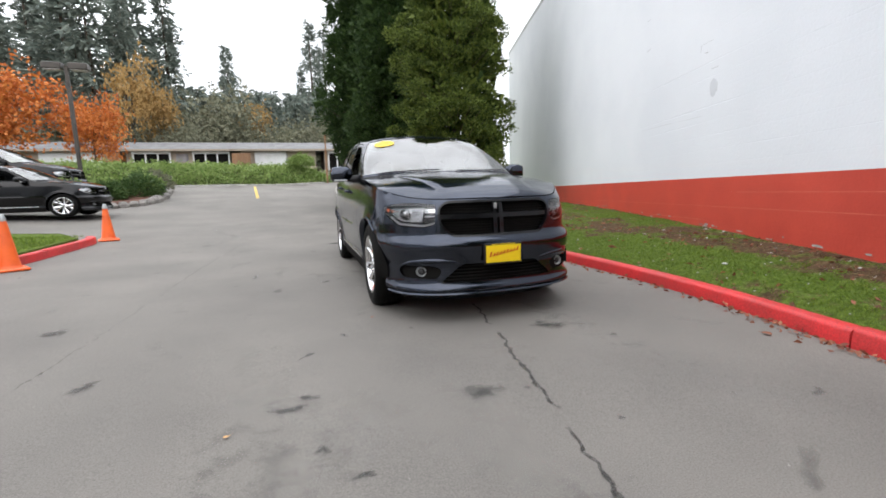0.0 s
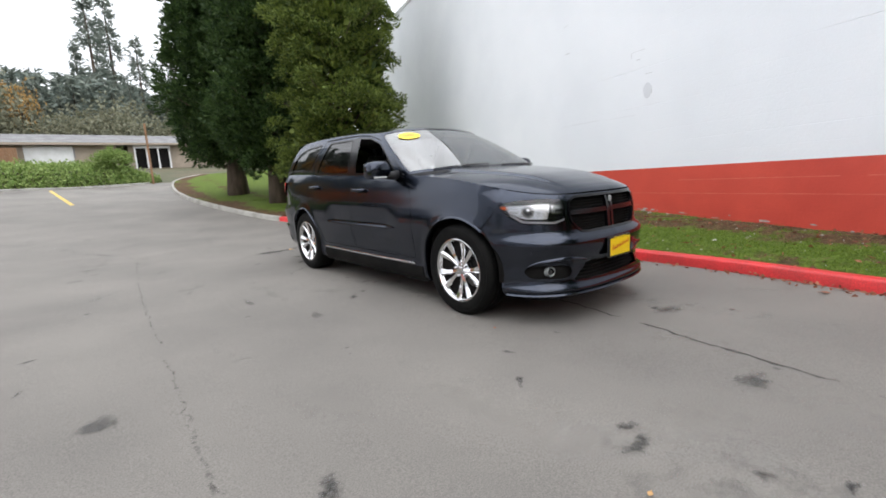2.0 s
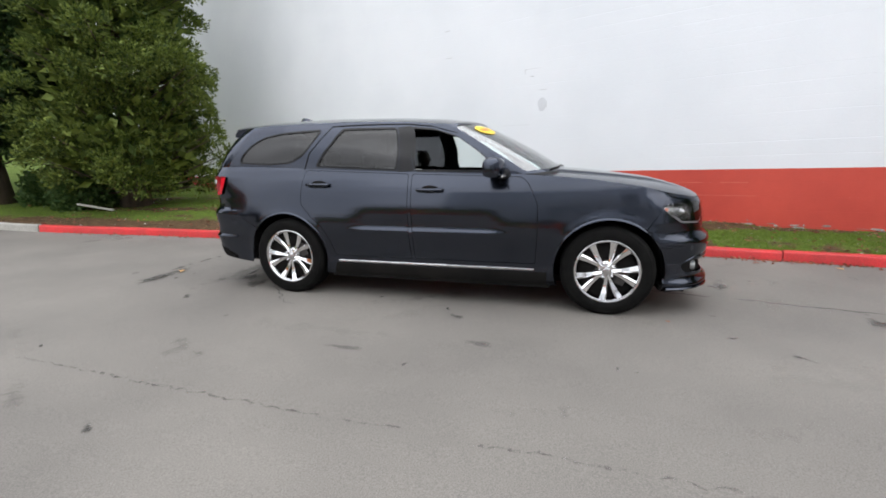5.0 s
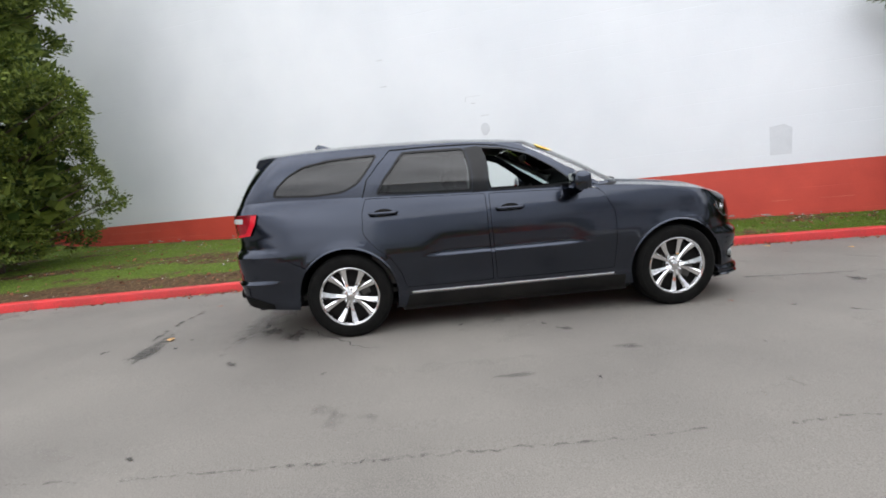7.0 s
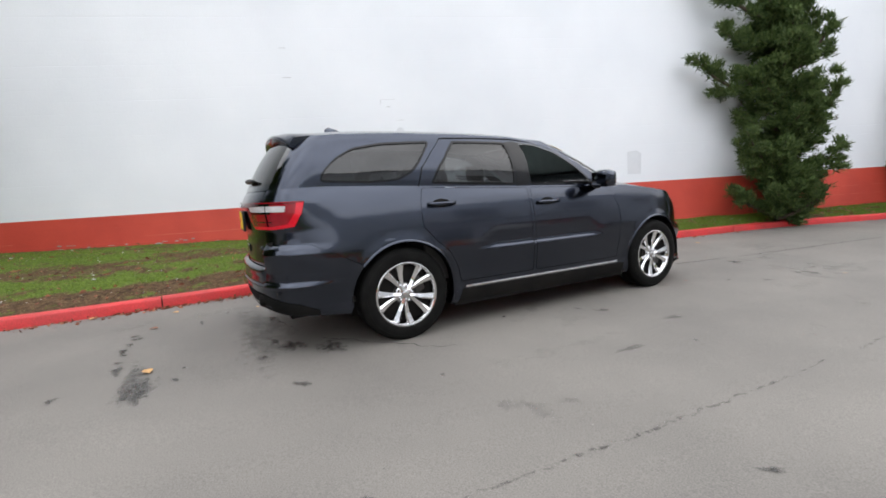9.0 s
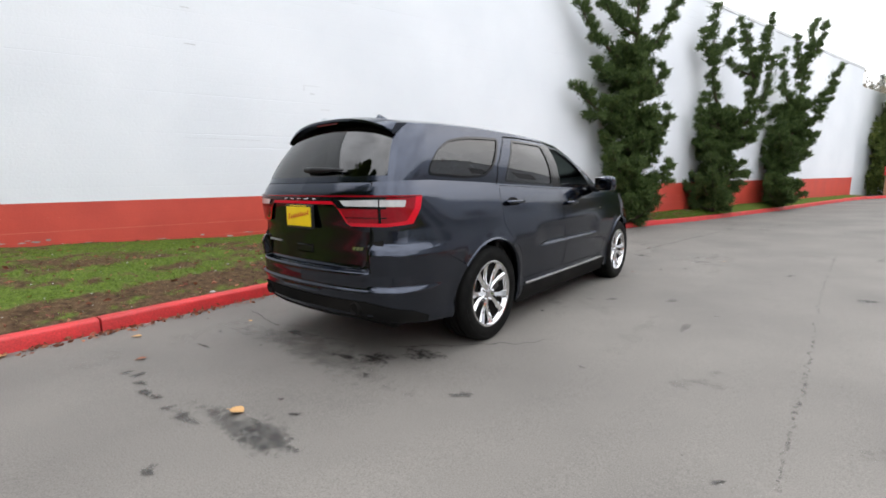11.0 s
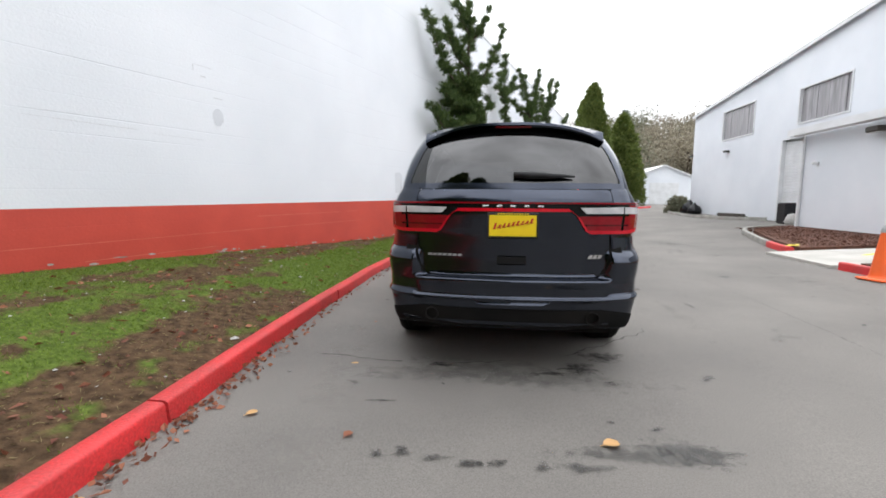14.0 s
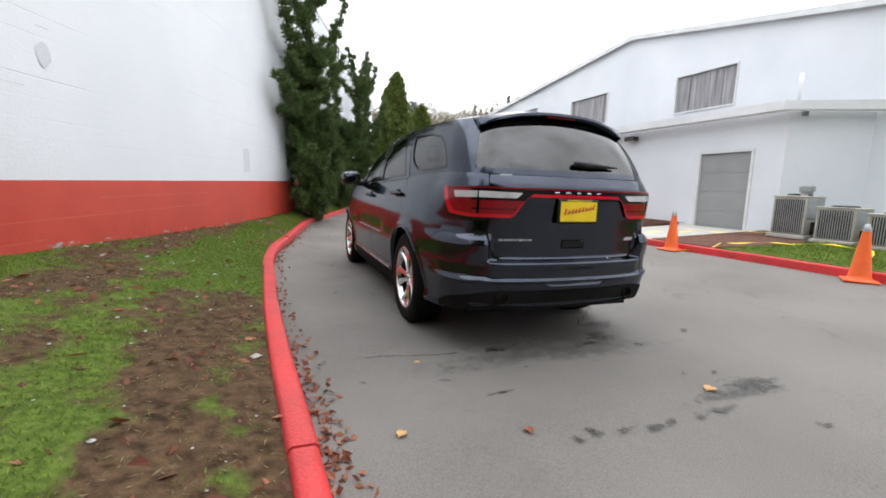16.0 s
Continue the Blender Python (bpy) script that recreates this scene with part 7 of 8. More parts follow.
def wall_light(at, turn, label, size=1.0):
    t = thing("wall_lamp", pose(*at, 0, 0, turn), label, "wall lamp", "wall lamps")
    s = size
    part("box", Mesh().box((0.0, -0.2 * s, -0.07 * s), (0.26 * s, 0.2 * s, 0.07 * s), 0.02), M_darkmetal, t)
    part("bracket", Mesh().box((-0.02, -0.07 * s, -0.05 * s), (0.0, 0.07 * s, 0.05 * s)), M_darkmetal, t)
    part("lens", Mesh().box((0.03 * s, -0.17 * s, -0.085 * s), (0.23 * s, 0.17 * s, -0.07 * s)), M_clearlens, t)
    return t


wall_light((XA + 0.02, -6.65, 2.98), 0, "dark bronze box lamp under the annex gutter")
wall_light((XB + 0.02, -17.0, 3.53), 0, "small dark wall lamp below the upper window", 0.7)
wall_light((XB + 0.02, -20.75, 3.68), -90, "dark wall lamp at the building corner", 0.7)
t = thing("security_camera", pose(XA + 0.01, -8.75, 2.33), "small white security camera on the annex wall", "camera housing")
part("housing", Mesh().lathe([(0.001, 0.16), (0.045, 0.16), (0.05, 0.12), (0.05, 0.02), (0.03, 0.0)], 14, "x"), M_trim, t, smooth=True)
part("bracket", Mesh().box((0.0, -0.03, -0.08), (0.03, 0.03, 0.02)), M_trim, t)
t = thing("vent_pipe", pose(XA - 0.15, -1.85, zt + 0.1), "thin white pipe standing on the annex roof", "vent pipe")
part("pipe", Mesh().tube([(0, 0, 0), (0, 0, 0.75)], 0.045, 10), M_trim, t, smooth=True)
dp = thing("downpipe", pose(XA + 0.05, -9.38, gz(XA, -9.4)), "white downpipe at the annex corner", "downpipe")
part("pipe", Mesh().box((-0.03, -0.04, 0), (0.04, 0.04, 2.9), 0.008), M_trim, dp)

# clutter by the gabled wall
rnd = random.Random(8)
for k, (x, y, w, h) in enumerate(((-10.2, -19.6, 0.8, 0.75), (-10.15, -18.9, 0.7, 0.6), (-10.3, -20.3, 0.6, 0.5))):
    t = thing("rubbish_bag", pose(x, y, gz(x, y)), "full black rubbish bag slumped by the wall", "rubbish bag", "rubbish bags")
    b = Mesh().lathe([(0.001, 0), (w * 0.45, 0.02), (w * 0.52, h * 0.3), (w * 0.4, h * 0.65), (w * 0.15, h * 0.85), (0.06, h), (0.001, h)], 14)
    b.v = [(vx * (1 + 0.2 * noise.noise(Vector((vx * 5, vy * 5, vz * 5 + k)))), vy * (1 + 0.2 * noise.noise(Vector((vy * 5, vx * 5, k)))), vz) for vx, vy, vz in b.v]
    part("bag", b, M_trimblack, t, smooth=True)
bush("shrub", (-10.2, -21.2, gz(-10, -21)), 0.6, 0.9, L_olive, "small brownish shrub at the building corner", 61)
t = thing("timber_stack", pose(-10.35, -15.6, gz(-10.3, -15.6)), "low stack of dark timbers against the wall", "timber")
for k in range(4):
    part("timber", Mesh().box((-0.2 + 0.1 * k, -0.9, 0), (-0.11 + 0.1 * k, 0.9, 0.1 + 0.1 * (k % 2)), 0.01), M_darkmetal, t)
t = thing("bin", pose(-10.25, -11.6, gz(-10.2, -11.6)), "black bin with a pale sack by the roller door", "bin")
part("tub", Mesh().box((-0.25, -0.25, 0), (0.25, 0.25, 0.75), 0.04), M_dark, t)
part("sack", Mesh().lathe([(0.22, 0), (0.26, 0.1), (0.15, 0.35), (0.001, 0.38)], 12, at=(0.1, 0.45, 0)), M_litter, t, smooth=True)

# far white garage
ga = thing("garage", pose(-16.2, -40.4, gz(-16, -40) - 0.1), "small white gabled garage with a closed door", "garage")
gw, gd, gh, gr = 2.6, 5.0, 2.9, 3.9
part("wall", Mesh().add([(-gw, 0, 0), (gw, 0, 0), (gw, 0, gh), (0, 0, gr), (-gw, 0, gh), (-gw, -gd, 0), (gw, -gd, 0), (gw, -gd, gh), (0, -gd, gr), (-gw, -gd, gh)],
                        [(0, 1, 2, 3, 4), (1, 6, 7, 2), (6, 5, 9, 8, 7), (5, 0, 4, 9)]), M_metalwall, ga)
part("roof", Mesh().add([(-gw - 0.2, 0.2, gh - 0.08), (0, 0.2, gr + 0.04), (gw + 0.2, 0.2, gh - 0.08), (-gw - 0.2, -gd - 0.2, gh - 0.08), (0, -gd - 0.2, gr + 0.04), (gw + 0.2, -gd - 0.2, gh - 0.08),
                         (-gw - 0.2, 0.2, gh - 0.2), (0, 0.2, gr - 0.1), (gw + 0.2, 0.2, gh - 0.2)], [(0, 1, 4, 3), (1, 2, 5, 4), (0, 6, 7, 1), (1, 7, 8, 2)]), M_trim, ga)
gdoor = part("door", Mesh().box((-1.4, 0.0, 0.05), (1.3, 0.06, 2.2), 0.01), M_trim, ga, "white sectional garage door")
for k in range(4):
    part("panel", Mesh().box((-1.33, 0.06, 0.1 + 0.53 * k), (1.23, 0.075, 0.58 + 0.53 * k), 0.008), M_trim, gdoor)

# sign and hydrant at the end of the drive
t = thing("sign_post", pose(-5.85, -27.4, gz(-5.85, -27.4) + 0.05), "short wooden post with a small red sign", "sign")
part("post", Mesh().box((-0.07, -0.07, 0), (0.07, 0.07, 1.35), 0.01), M_wood, t)
part("sign", Mesh().box((-0.13, 0.07, 1.05), (0.13, 0.09, 1.5), 0.005), M_redink, t)
part("sign_bar", Mesh().box((-0.09, 0.09, 1.25), (0.09, 0.093, 1.31)), M_trim, t)
t = thing("hydrant", pose(-8.1, -27.4, gz(-8.1, -27.4)), "small yellow fire hydrant behind the kerb", "hydrant")
part("barrel", Mesh().lathe([(0.14, 0), (0.14, 0.06), (0.10, 0.08), (0.10, 0.5), (0.13, 0.52), (0.12, 0.6), (0.05, 0.68), (0.001, 0.7)], 16), M_tapey, t, smooth=True, sharp=40)
part("outlet", Mesh().tube([(-0.17, 0, 0.4), (0.17, 0, 0.4)], 0.05, 10), M_tapey, t, smooth=True)

# ==== north end: lot, bank, houses ====
def black_twin(m, scale, label):
    """Another car of the same make, painted black, with no dealer plates or sticker."""
    c = copy_thing(suv, m)
    c.scale = scale
    tagged(c, label, group="parked black cars")
    for o in list(c.children_recursive):
        if o.name.split(".")[0] in ("plate", "plate_face", "script", "frame_text", "sticker", "sticker_text"):
            bpy.data.objects.remove(o)
        elif o.type == "MESH" and o.data.materials[0] == M_paint:
            o.material_slots[0].link = "OBJECT"
            o.material_slots[0].material = M_black
    return c


black_twin(pose(-9.05, 10.1, gz(-9.2, 10.3) - 0.02, 0, 0, 90), (0.88, 0.9, 0.84), "glossy black low car parked beyond the grass")
black_twin(pose(-11.3, 14.0, gz(-11, 14) + 0.02, 0, 0, 88), (1.03, 1.0, 1.1), "tall black SUV parked behind another black car")

sh_rng = random.Random(12)
for k in range(13):
    a = k / 13
    x, y = interp(a, ((0, -9.6), (0.3, -8.2), (0.6, -7.6), (1, -8.2))), interp(a, ((0, 13.0), (0.3, 13.4), (0.6, 16.0), (1, 20.0)))
    x += sh_rng.uniform(-0.9, 0.2)
    r = sh_rng.uniform(0.35, 0.75)
    fol = sh_rng.choice((L_shrub, L_ivy, L_olive, L_shrub))
    bush("shrub", (x, y, gz(x, y) + 0.15), r, r * sh_rng.uniform(0.8, 1.4), fol, {id(L_shrub): "dark green rounded shrub in the planting bed", id(L_ivy): "bright green low shrub in the planting bed", id(L_olive): "brownish autumn shrub in the planting bed"}[id(fol)], 70 + k, 420)
ring_pts = spline_xy([(x, y) for x, y in island[:6]] , 0.42)
for k, (x, y) in enumerate(ring_pts):
    s = sh_rng.uniform(0.16, 0.28)
    rk_m = Mesh().lathe([(0.001, -0.1), (s * 0.9, -0.05), (s, s * 0.5), (s * 0.6, s * 1.0), (0.001, s * 1.1)], 7)
    rk_m.v = [(vx * (1 + 0.3 * noise.noise(Vector((vx * 6 + k, vy * 6, vz * 6)))), vy * (1 + 0.3 * noise.noise(Vector((vy * 6, k, vz * 6)))), vz) for vx, vy, vz in rk_m.v]
    ob = part("rock", rk_m, M_rock, at=pose(x, y, gz(x, y), 0, 0, k * 50))
    tagged(ob, "rough grey edging rock round the planting bed", "rock", "edging rocks")

lamp_post = thing("street_lamp", pose(-9.4, 15.2, gz(-9.4, 15.2)), "dark bronze parking lot lamp with two box heads", "street lamp")
part("pole", Mesh().box((-0.06, -0.06, 0), (0.06, 0.06, 5.0), 0.01), M_darkmetal, lamp_post)
part("base", Mesh().lathe([(0.25, -0.2), (0.25, 0.5), (0.2, 0.55), (0.001, 0.55)], 16), M_concrete, lamp_post, smooth=True, sharp=40)
for s in (-1, 1):
    hd = part("head", Mesh().box((min(s * 0.1, s * 0.72), -0.2, 4.86), (max(s * 0.1, s * 0.72), 0.2, 5.1), 0.03), M_darkmetal, lamp_post)
    part("lens", Mesh().box((min(s * 0.16, s * 0.66), -0.16, 4.845), (max(s * 0.16, s * 0.66), 0.16, 4.858)), M_clearlens, hd)

# ivy bank behind the lot
bank_line = spline_xy([(-20, 20.5), (-14, 21.3), (-9.5, 22.2), (-5.5, 24.4), (-2.5, 25.4), (0.0, 26.6), (1.2, 28.0)], 0.5)
rows = []
for i, (x, y) in enumerate(bank_line):
    hgt = 0.95 * min(1, (len(bank_line) - 1 - i) / 5) + 0.02
    rows.append([(x + dx, y + dy, gz(x + dx, y + dy) + hz * hgt + 0.06 * noise.noise(Vector((x, y, dy)))) for dx, dy, hz in ((0.0, 0.0, -0.05), (-0.1, 0.4, 0.4), (-0.3, 1.1, 0.8), (-0.5, 2.2, 1.0), (-0.8, 4.5, 0.9), (-1.2, 9.0, 0.3))])
bank = structure("ivy_bank", Mesh().grid(rows), M_earth, "low earth bank overgrown with bright green ivy", "bank", smooth=True)
ng = np.random.default_rng(9)
q, n_leaf = [], 26000
rr = np.array(rows)
for _ in range(n_leaf):
    i, j = ng.integers(0, len(rows) - 1), ng.integers(0, 4)
    a, b = ng.uniform(), ng.uniform()
    p = rr[i, j] * (1 - a) * (1 - b) + rr[i + 1, j] * a * (1 - b) + rr[i, j + 1] * (1 - a) * b + rr[i + 1, j + 1] * a * b
    q.append(p + np.array([0, 0, 0.14 * abs(ng.normal())]))
ivy = part("ivy", blades(q, ng.normal(0, 1, (n_leaf, 3)) + np.array([0, -0.6, 0.5]), 0.14, 0.05, 4), L_ivy)
tagged(ivy, "bright green ivy leaves covering the bank", "ivy", kind="stuff")
bush("shrub", (-1.1, 27.2, gz(-1, 27) + 1.2), 0.9, 0.75, L_ivy, "rounded bright green bush on the ivy bank", 90, 700)
t = thing("marker_post", pose(0.55, 26.4, gz(0.5, 26.4)), "thin pale wooden post at the lot edge", "post")
part("post", Mesh().box((-0.05, -0.05, -0.2), (0.05, 0.05, 3.4), 0.005), M_wood, t)

lot_edge = spline([(x, y, 0) for x, y in [(-14, 20.9), (-9.4, 21.8), (-5.4, 24.0), (-2.4, 25.0), (0.4, 26.5)]], 0.3)
kerb_stones("kerb", lot_edge, [0, 20, 40, len(lot_edge) - 1], M_concrete, "pale concrete kerb below the ivy bank", "kerbs", 15, 0.8)


def house(x0, x1, y, label, seed, garage=None, carport=None, fence=None):
    """A long low house with a shallow roof, seen end to end behind the bank."""
    zb = gz(-10, y) - 0.1
    t = thing("house", pose(x0, y, zb), label, "house", "row of low houses")
    w, d, eave, ridge = x1 - x0, 8.0, 2.35, 3.35
    wall_m = Mesh().box((0.3, 0.6, -1.0), (w - 0.3, d, eave))
    part("wall", wall_m, M_sidings, t)
    part("roof", Mesh().add([(-0.3, -0.2, eave - 0.1), (w + 0.3, -0.2, eave - 0.1), (w + 0.3, d / 2, ridge), (-0.3, d / 2, ridge), (w + 0.3, d + 0.4, eave - 0.1), (-0.3, d + 0.4, eave - 0.1),
                             (-0.3, -0.2, eave - 0.3), (w + 0.3, -0.2, eave - 0.3), (-0.3, d + 0.4, eave - 0.3), (w + 0.3, d + 0.4, eave - 0.3)],
                            [(0, 1, 2, 3), (3, 2, 4, 5), (0, 6, 7, 1), (6, 8, 9, 7), (0, 3, 5, 8, 6), (1, 7, 9, 4, 2)]), M_roof, t)
    part("fascia", Mesh().box((-0.3, -0.26, eave - 0.32), (w + 0.3, -0.2, eave - 0.12)), M_sidings, t)
    rnd = random.Random(seed)
    if garage:
        for a, b in garage:
            gdr = part("garage_door", Mesh().box((a, 0.45, -0.2), (b, 0.58, 1.95)), M_trim, t, "white garage door")
            for k in range(3):
                part("panel", Mesh().box((a + 0.05, 0.42, 0.0 + 0.62 * k), (b - 0.05, 0.45, 0.57 + 0.62 * k)), M_trim, gdr)
    if carport:
        for a, b in carport:
            # near-black slab on the wall, painted as the shade inside the carport
            part("carport_shade_slab", Mesh().box((a, 0.5, -0.2), (b, 0.59, 1.9)), M_under, t, "near-black slab standing for the shaded carport")
            part("beam", Mesh().box((a - 0.1, 0.2, 1.75), (b + 0.1, 0.4, 2.0)), M_trim, t, "white carport beam")
            for k in range(4):
                xx = a + (b - a) * k / 3
                part("post", Mesh().box((xx - 0.07, 0.22, -0.8), (xx + 0.07, 0.38, 1.75)), M_trim, t, "white post")
    if fence:
        for a, b in fence:
            n = int((b - a) / 0.16)
            for k in range(n):
                part("board", Mesh().box((a + k * 0.16, -0.35, -0.8), (a + k * 0.16 + 0.15, -0.32, 1.75 + 0.03 * (k % 2))), M_wood, t)
    part("window", Mesh().box((w * 0.47, 0.55, 0.9), (w * 0.47 + 1.2, 0.61, 1.8)), M_winglass, t, "dark house window")
    return t


house(-46, -31, 50, "low grey-roofed house with a white garage door", 1, garage=[(5, 9.5)])
house(-30.5, -20.0, 49.5, "low grey-roofed house with a wide white garage door", 2, garage=[(4.6, 9.9)], fence=[(10.4, 12.0)])
house(-19.0, -8.3, 50.5, "low grey-roofed house with white carport posts", 3, carport=[(1.0, 4.5), (6.8, 10.4)])
house(-7.6, 1.2, 49.5, "low grey-roofed house with a brown board fence", 4, garage=[(1.8, 5.2)], fence=[(-0.5, 1.5)])
house(1.6, 14, 50.0, "low grey-roofed house with white posts at its end", 5, carport=[(0.8, 3.8)])

# ==== marks on the asphalt ====
def stain_material(name, colour, strength, scale, rough=0.6):
    """A dark mark that thins out in specks towards its edge."""
    m = bpy.data.materials.new(name)
    m.use_nodes = True
    n, l = m.node_tree.nodes, m.node_tree.links
    b = n["Principled BSDF"]
    b.inputs["Base Color"].default_value = (*colour, 1)
    b.inputs["Roughness"].default_value = rough
    tc, no = n.new("ShaderNodeTexCoord"), n.new("ShaderNodeTexNoise")
    no.inputs["Scale"].default_value, no.inputs["Detail"].default_value = scale, 7
    no.inputs["Roughness"].default_value = 0.65
    l.new(tc.outputs["Object"], no.inputs["Vector"])
    at = n.new("ShaderNodeAttribute")
    at.attribute_name = "fade"
    ad = n.new("ShaderNodeMath")
    ad.operation = "MULTIPLY_ADD"
    ad.inputs[1].default_value = 1.9
    l.new(no.outputs["Fac"], ad.inputs[0])
    l.new(at.outputs["Fac"], ad.inputs[2])
    mr = n.new("ShaderNodeMapRange")
    mr.inputs[1].default_value, mr.inputs[2].default_value = 1.14, 1.72
    mr.inputs[3].default_value, mr.inputs[4].default_value = 0.0, strength
    l.new(ad.outputs[0], mr.inputs[0])
    tr, mx = n.new("ShaderNodeBsdfTransparent"), n.new("ShaderNodeMixShader")
    l.new(mr.outputs[0], mx.inputs[0])
    l.new(tr.outputs[0], mx.inputs[1])
    l.new(b.outputs[0], mx.inputs[2])
    l.new(mx.outputs[0], n["Material Output"].inputs["Surface"])
    return m


S_oil = stain_material("dark_oil", (0.030, 0.029, 0.028), 0.70, 24, 0.5)
S_damp = stain_material("damp_patch", (0.05, 0.049, 0.047), 0.62, 17, 0.55)
S_faint = stain_material("faint_stain", (0.075, 0.072, 0.068), 0.36, 8, 0.6)
S_crack = stain_material("tar_seam", (0.035, 0.033, 0.031), 0.8, 22, 0.7)
S_pale = stain_material("pale_dust", (0.32, 0.30, 0.27), 0.28, 3.5, 0.85)


def faded(ob, values):
    att = ob.data.attributes.new("fade", "FLOAT", "POINT")
    att.data.foreach_set("value", values)


mark_no = 0


def stain(x, y, rx, ry, turn, material, name="oil_stain", seed=0, peak=0.75):
    """A flat blot on the asphalt with a ragged outline."""
    global mark_no
    mark_no += 1
    rnd = random.Random(seed * 31 + mark_no)
    c, s = math.cos(radians(turn)), math.sin(radians(turn))
    ph = [rnd.uniform(0, 6.28) for _ in range(4)]
    m, fade = Mesh(), []
    rows = []
    lift = 0.003 + 0.0004 * (mark_no % 12)
    for f in (0.0, 0.35, 0.7, 1.0):
        row = []
        for k in range(25):
            a = 2 * math.pi * k / 24
            r = f * (1 + 0.25 * math.sin(2 * a + ph[0]) + 0.15 * math.sin(3 * a + ph[1]) + 0.1 * math.sin(5 * a + ph[2]))
            px, py = r * rx * math.cos(a), r * ry * math.sin(a)
            X, Y = x + c * px - s * py, y + s * px + c * py
            row.append((X, Y, gz(X, Y) + lift))
            fade.append(peak * (1 - f ** 1.5))
        rows.append(row)
    m.grid(rows)
    ob = part(name, m, material, road)
    faded(ob, fade)
    return ob


def seam(pts, width, material, seed, name="crack", peak=0.7, dash=0.0):
    """A ragged crack or tar seam through the points."""
    global mark_no
    mark_no += 1
    rnd = random.Random(seed)
    line = spline([(x, y, 0) for x, y in pts], 0.04)
    rows, fade = [], []
    lift = 0.003 + 0.0004 * (mark_no % 12)
    ph = rnd.uniform(0, 6)
    for i, p in enumerate(line):
        a, b = line[max(0, i - 1)], line[min(len(line) - 1, i + 1)]
        d = (b - a).normalized()
        s = Vector((-d.y, d.x, 0))
        wob = 0.025 * noise.noise(Vector((i * 0.10, seed, 0))) + 0.03 * noise.noise(Vector((i * 0.45, seed, 3))) + rnd.uniform(-0.006, 0.006)
        on = 1.0 if dash == 0 else smooth(noise.noise(Vector((i * 0.09 + ph, seed * 2.0, 0))) + 0.5 - dash, -0.08, 0.12)
        w = width * (0.35 + 1.3 * abs(noise.noise(Vector((i * 0.31, 0, seed)))))
        rows.append([(p.x + s.x * (wob + k * w), p.y + s.y * (wob + k * w), gz(p.x, p.y) + lift) for k in (-1, -0.4, 0.4, 1)])
        fade += [0, peak * on, peak * on, 0]
    ob = part(name, Mesh().grid(rows), material, road)
    faded(ob, fade)
    return ob


seam([(-0.06, -1.9), (-0.16, -2.6), (-0.27, -3.1), (-0.34, -3.5), (-0.43, -3.95), (-0.52, -4.35), (-0.66, -5.2), (-0.85, -6.4), (-1.2, -8.4)], 0.03, S_crack, 1, peak=0.62, dash=0.2)
seam([(-2.6, 4.6), (-2.72, 3.4), (-2.84, 2.0), (-2.92, 0.6), (-2.97, -0.5), (-3.0, -1.4), (-3.1, -3.0), (-3.25, -5.0)], 0.026, S_crack, 2, peak=0.30, dash=0.30)
seam([(-0.55, 2.0), (-0.8, 1.82), (-1.0, 1.6), (-1.2, 1.46), (-1.28, 1.28)], 0.011, S_crack, 3, peak=0.9)
seam([(1.5, 2.3), (0.6, 2.4), (-0.3, 2.2), (-0.8, 1.85)], 0.012, S_crack, 4, peak=0.6, dash=0.4)
seam([(-5.0, 6.5), (-3.5, 7.2), (-2.0, 7.6), (-0.5, 7.4)], 0.02, S_crack, 5, peak=0.4, dash=0.5)
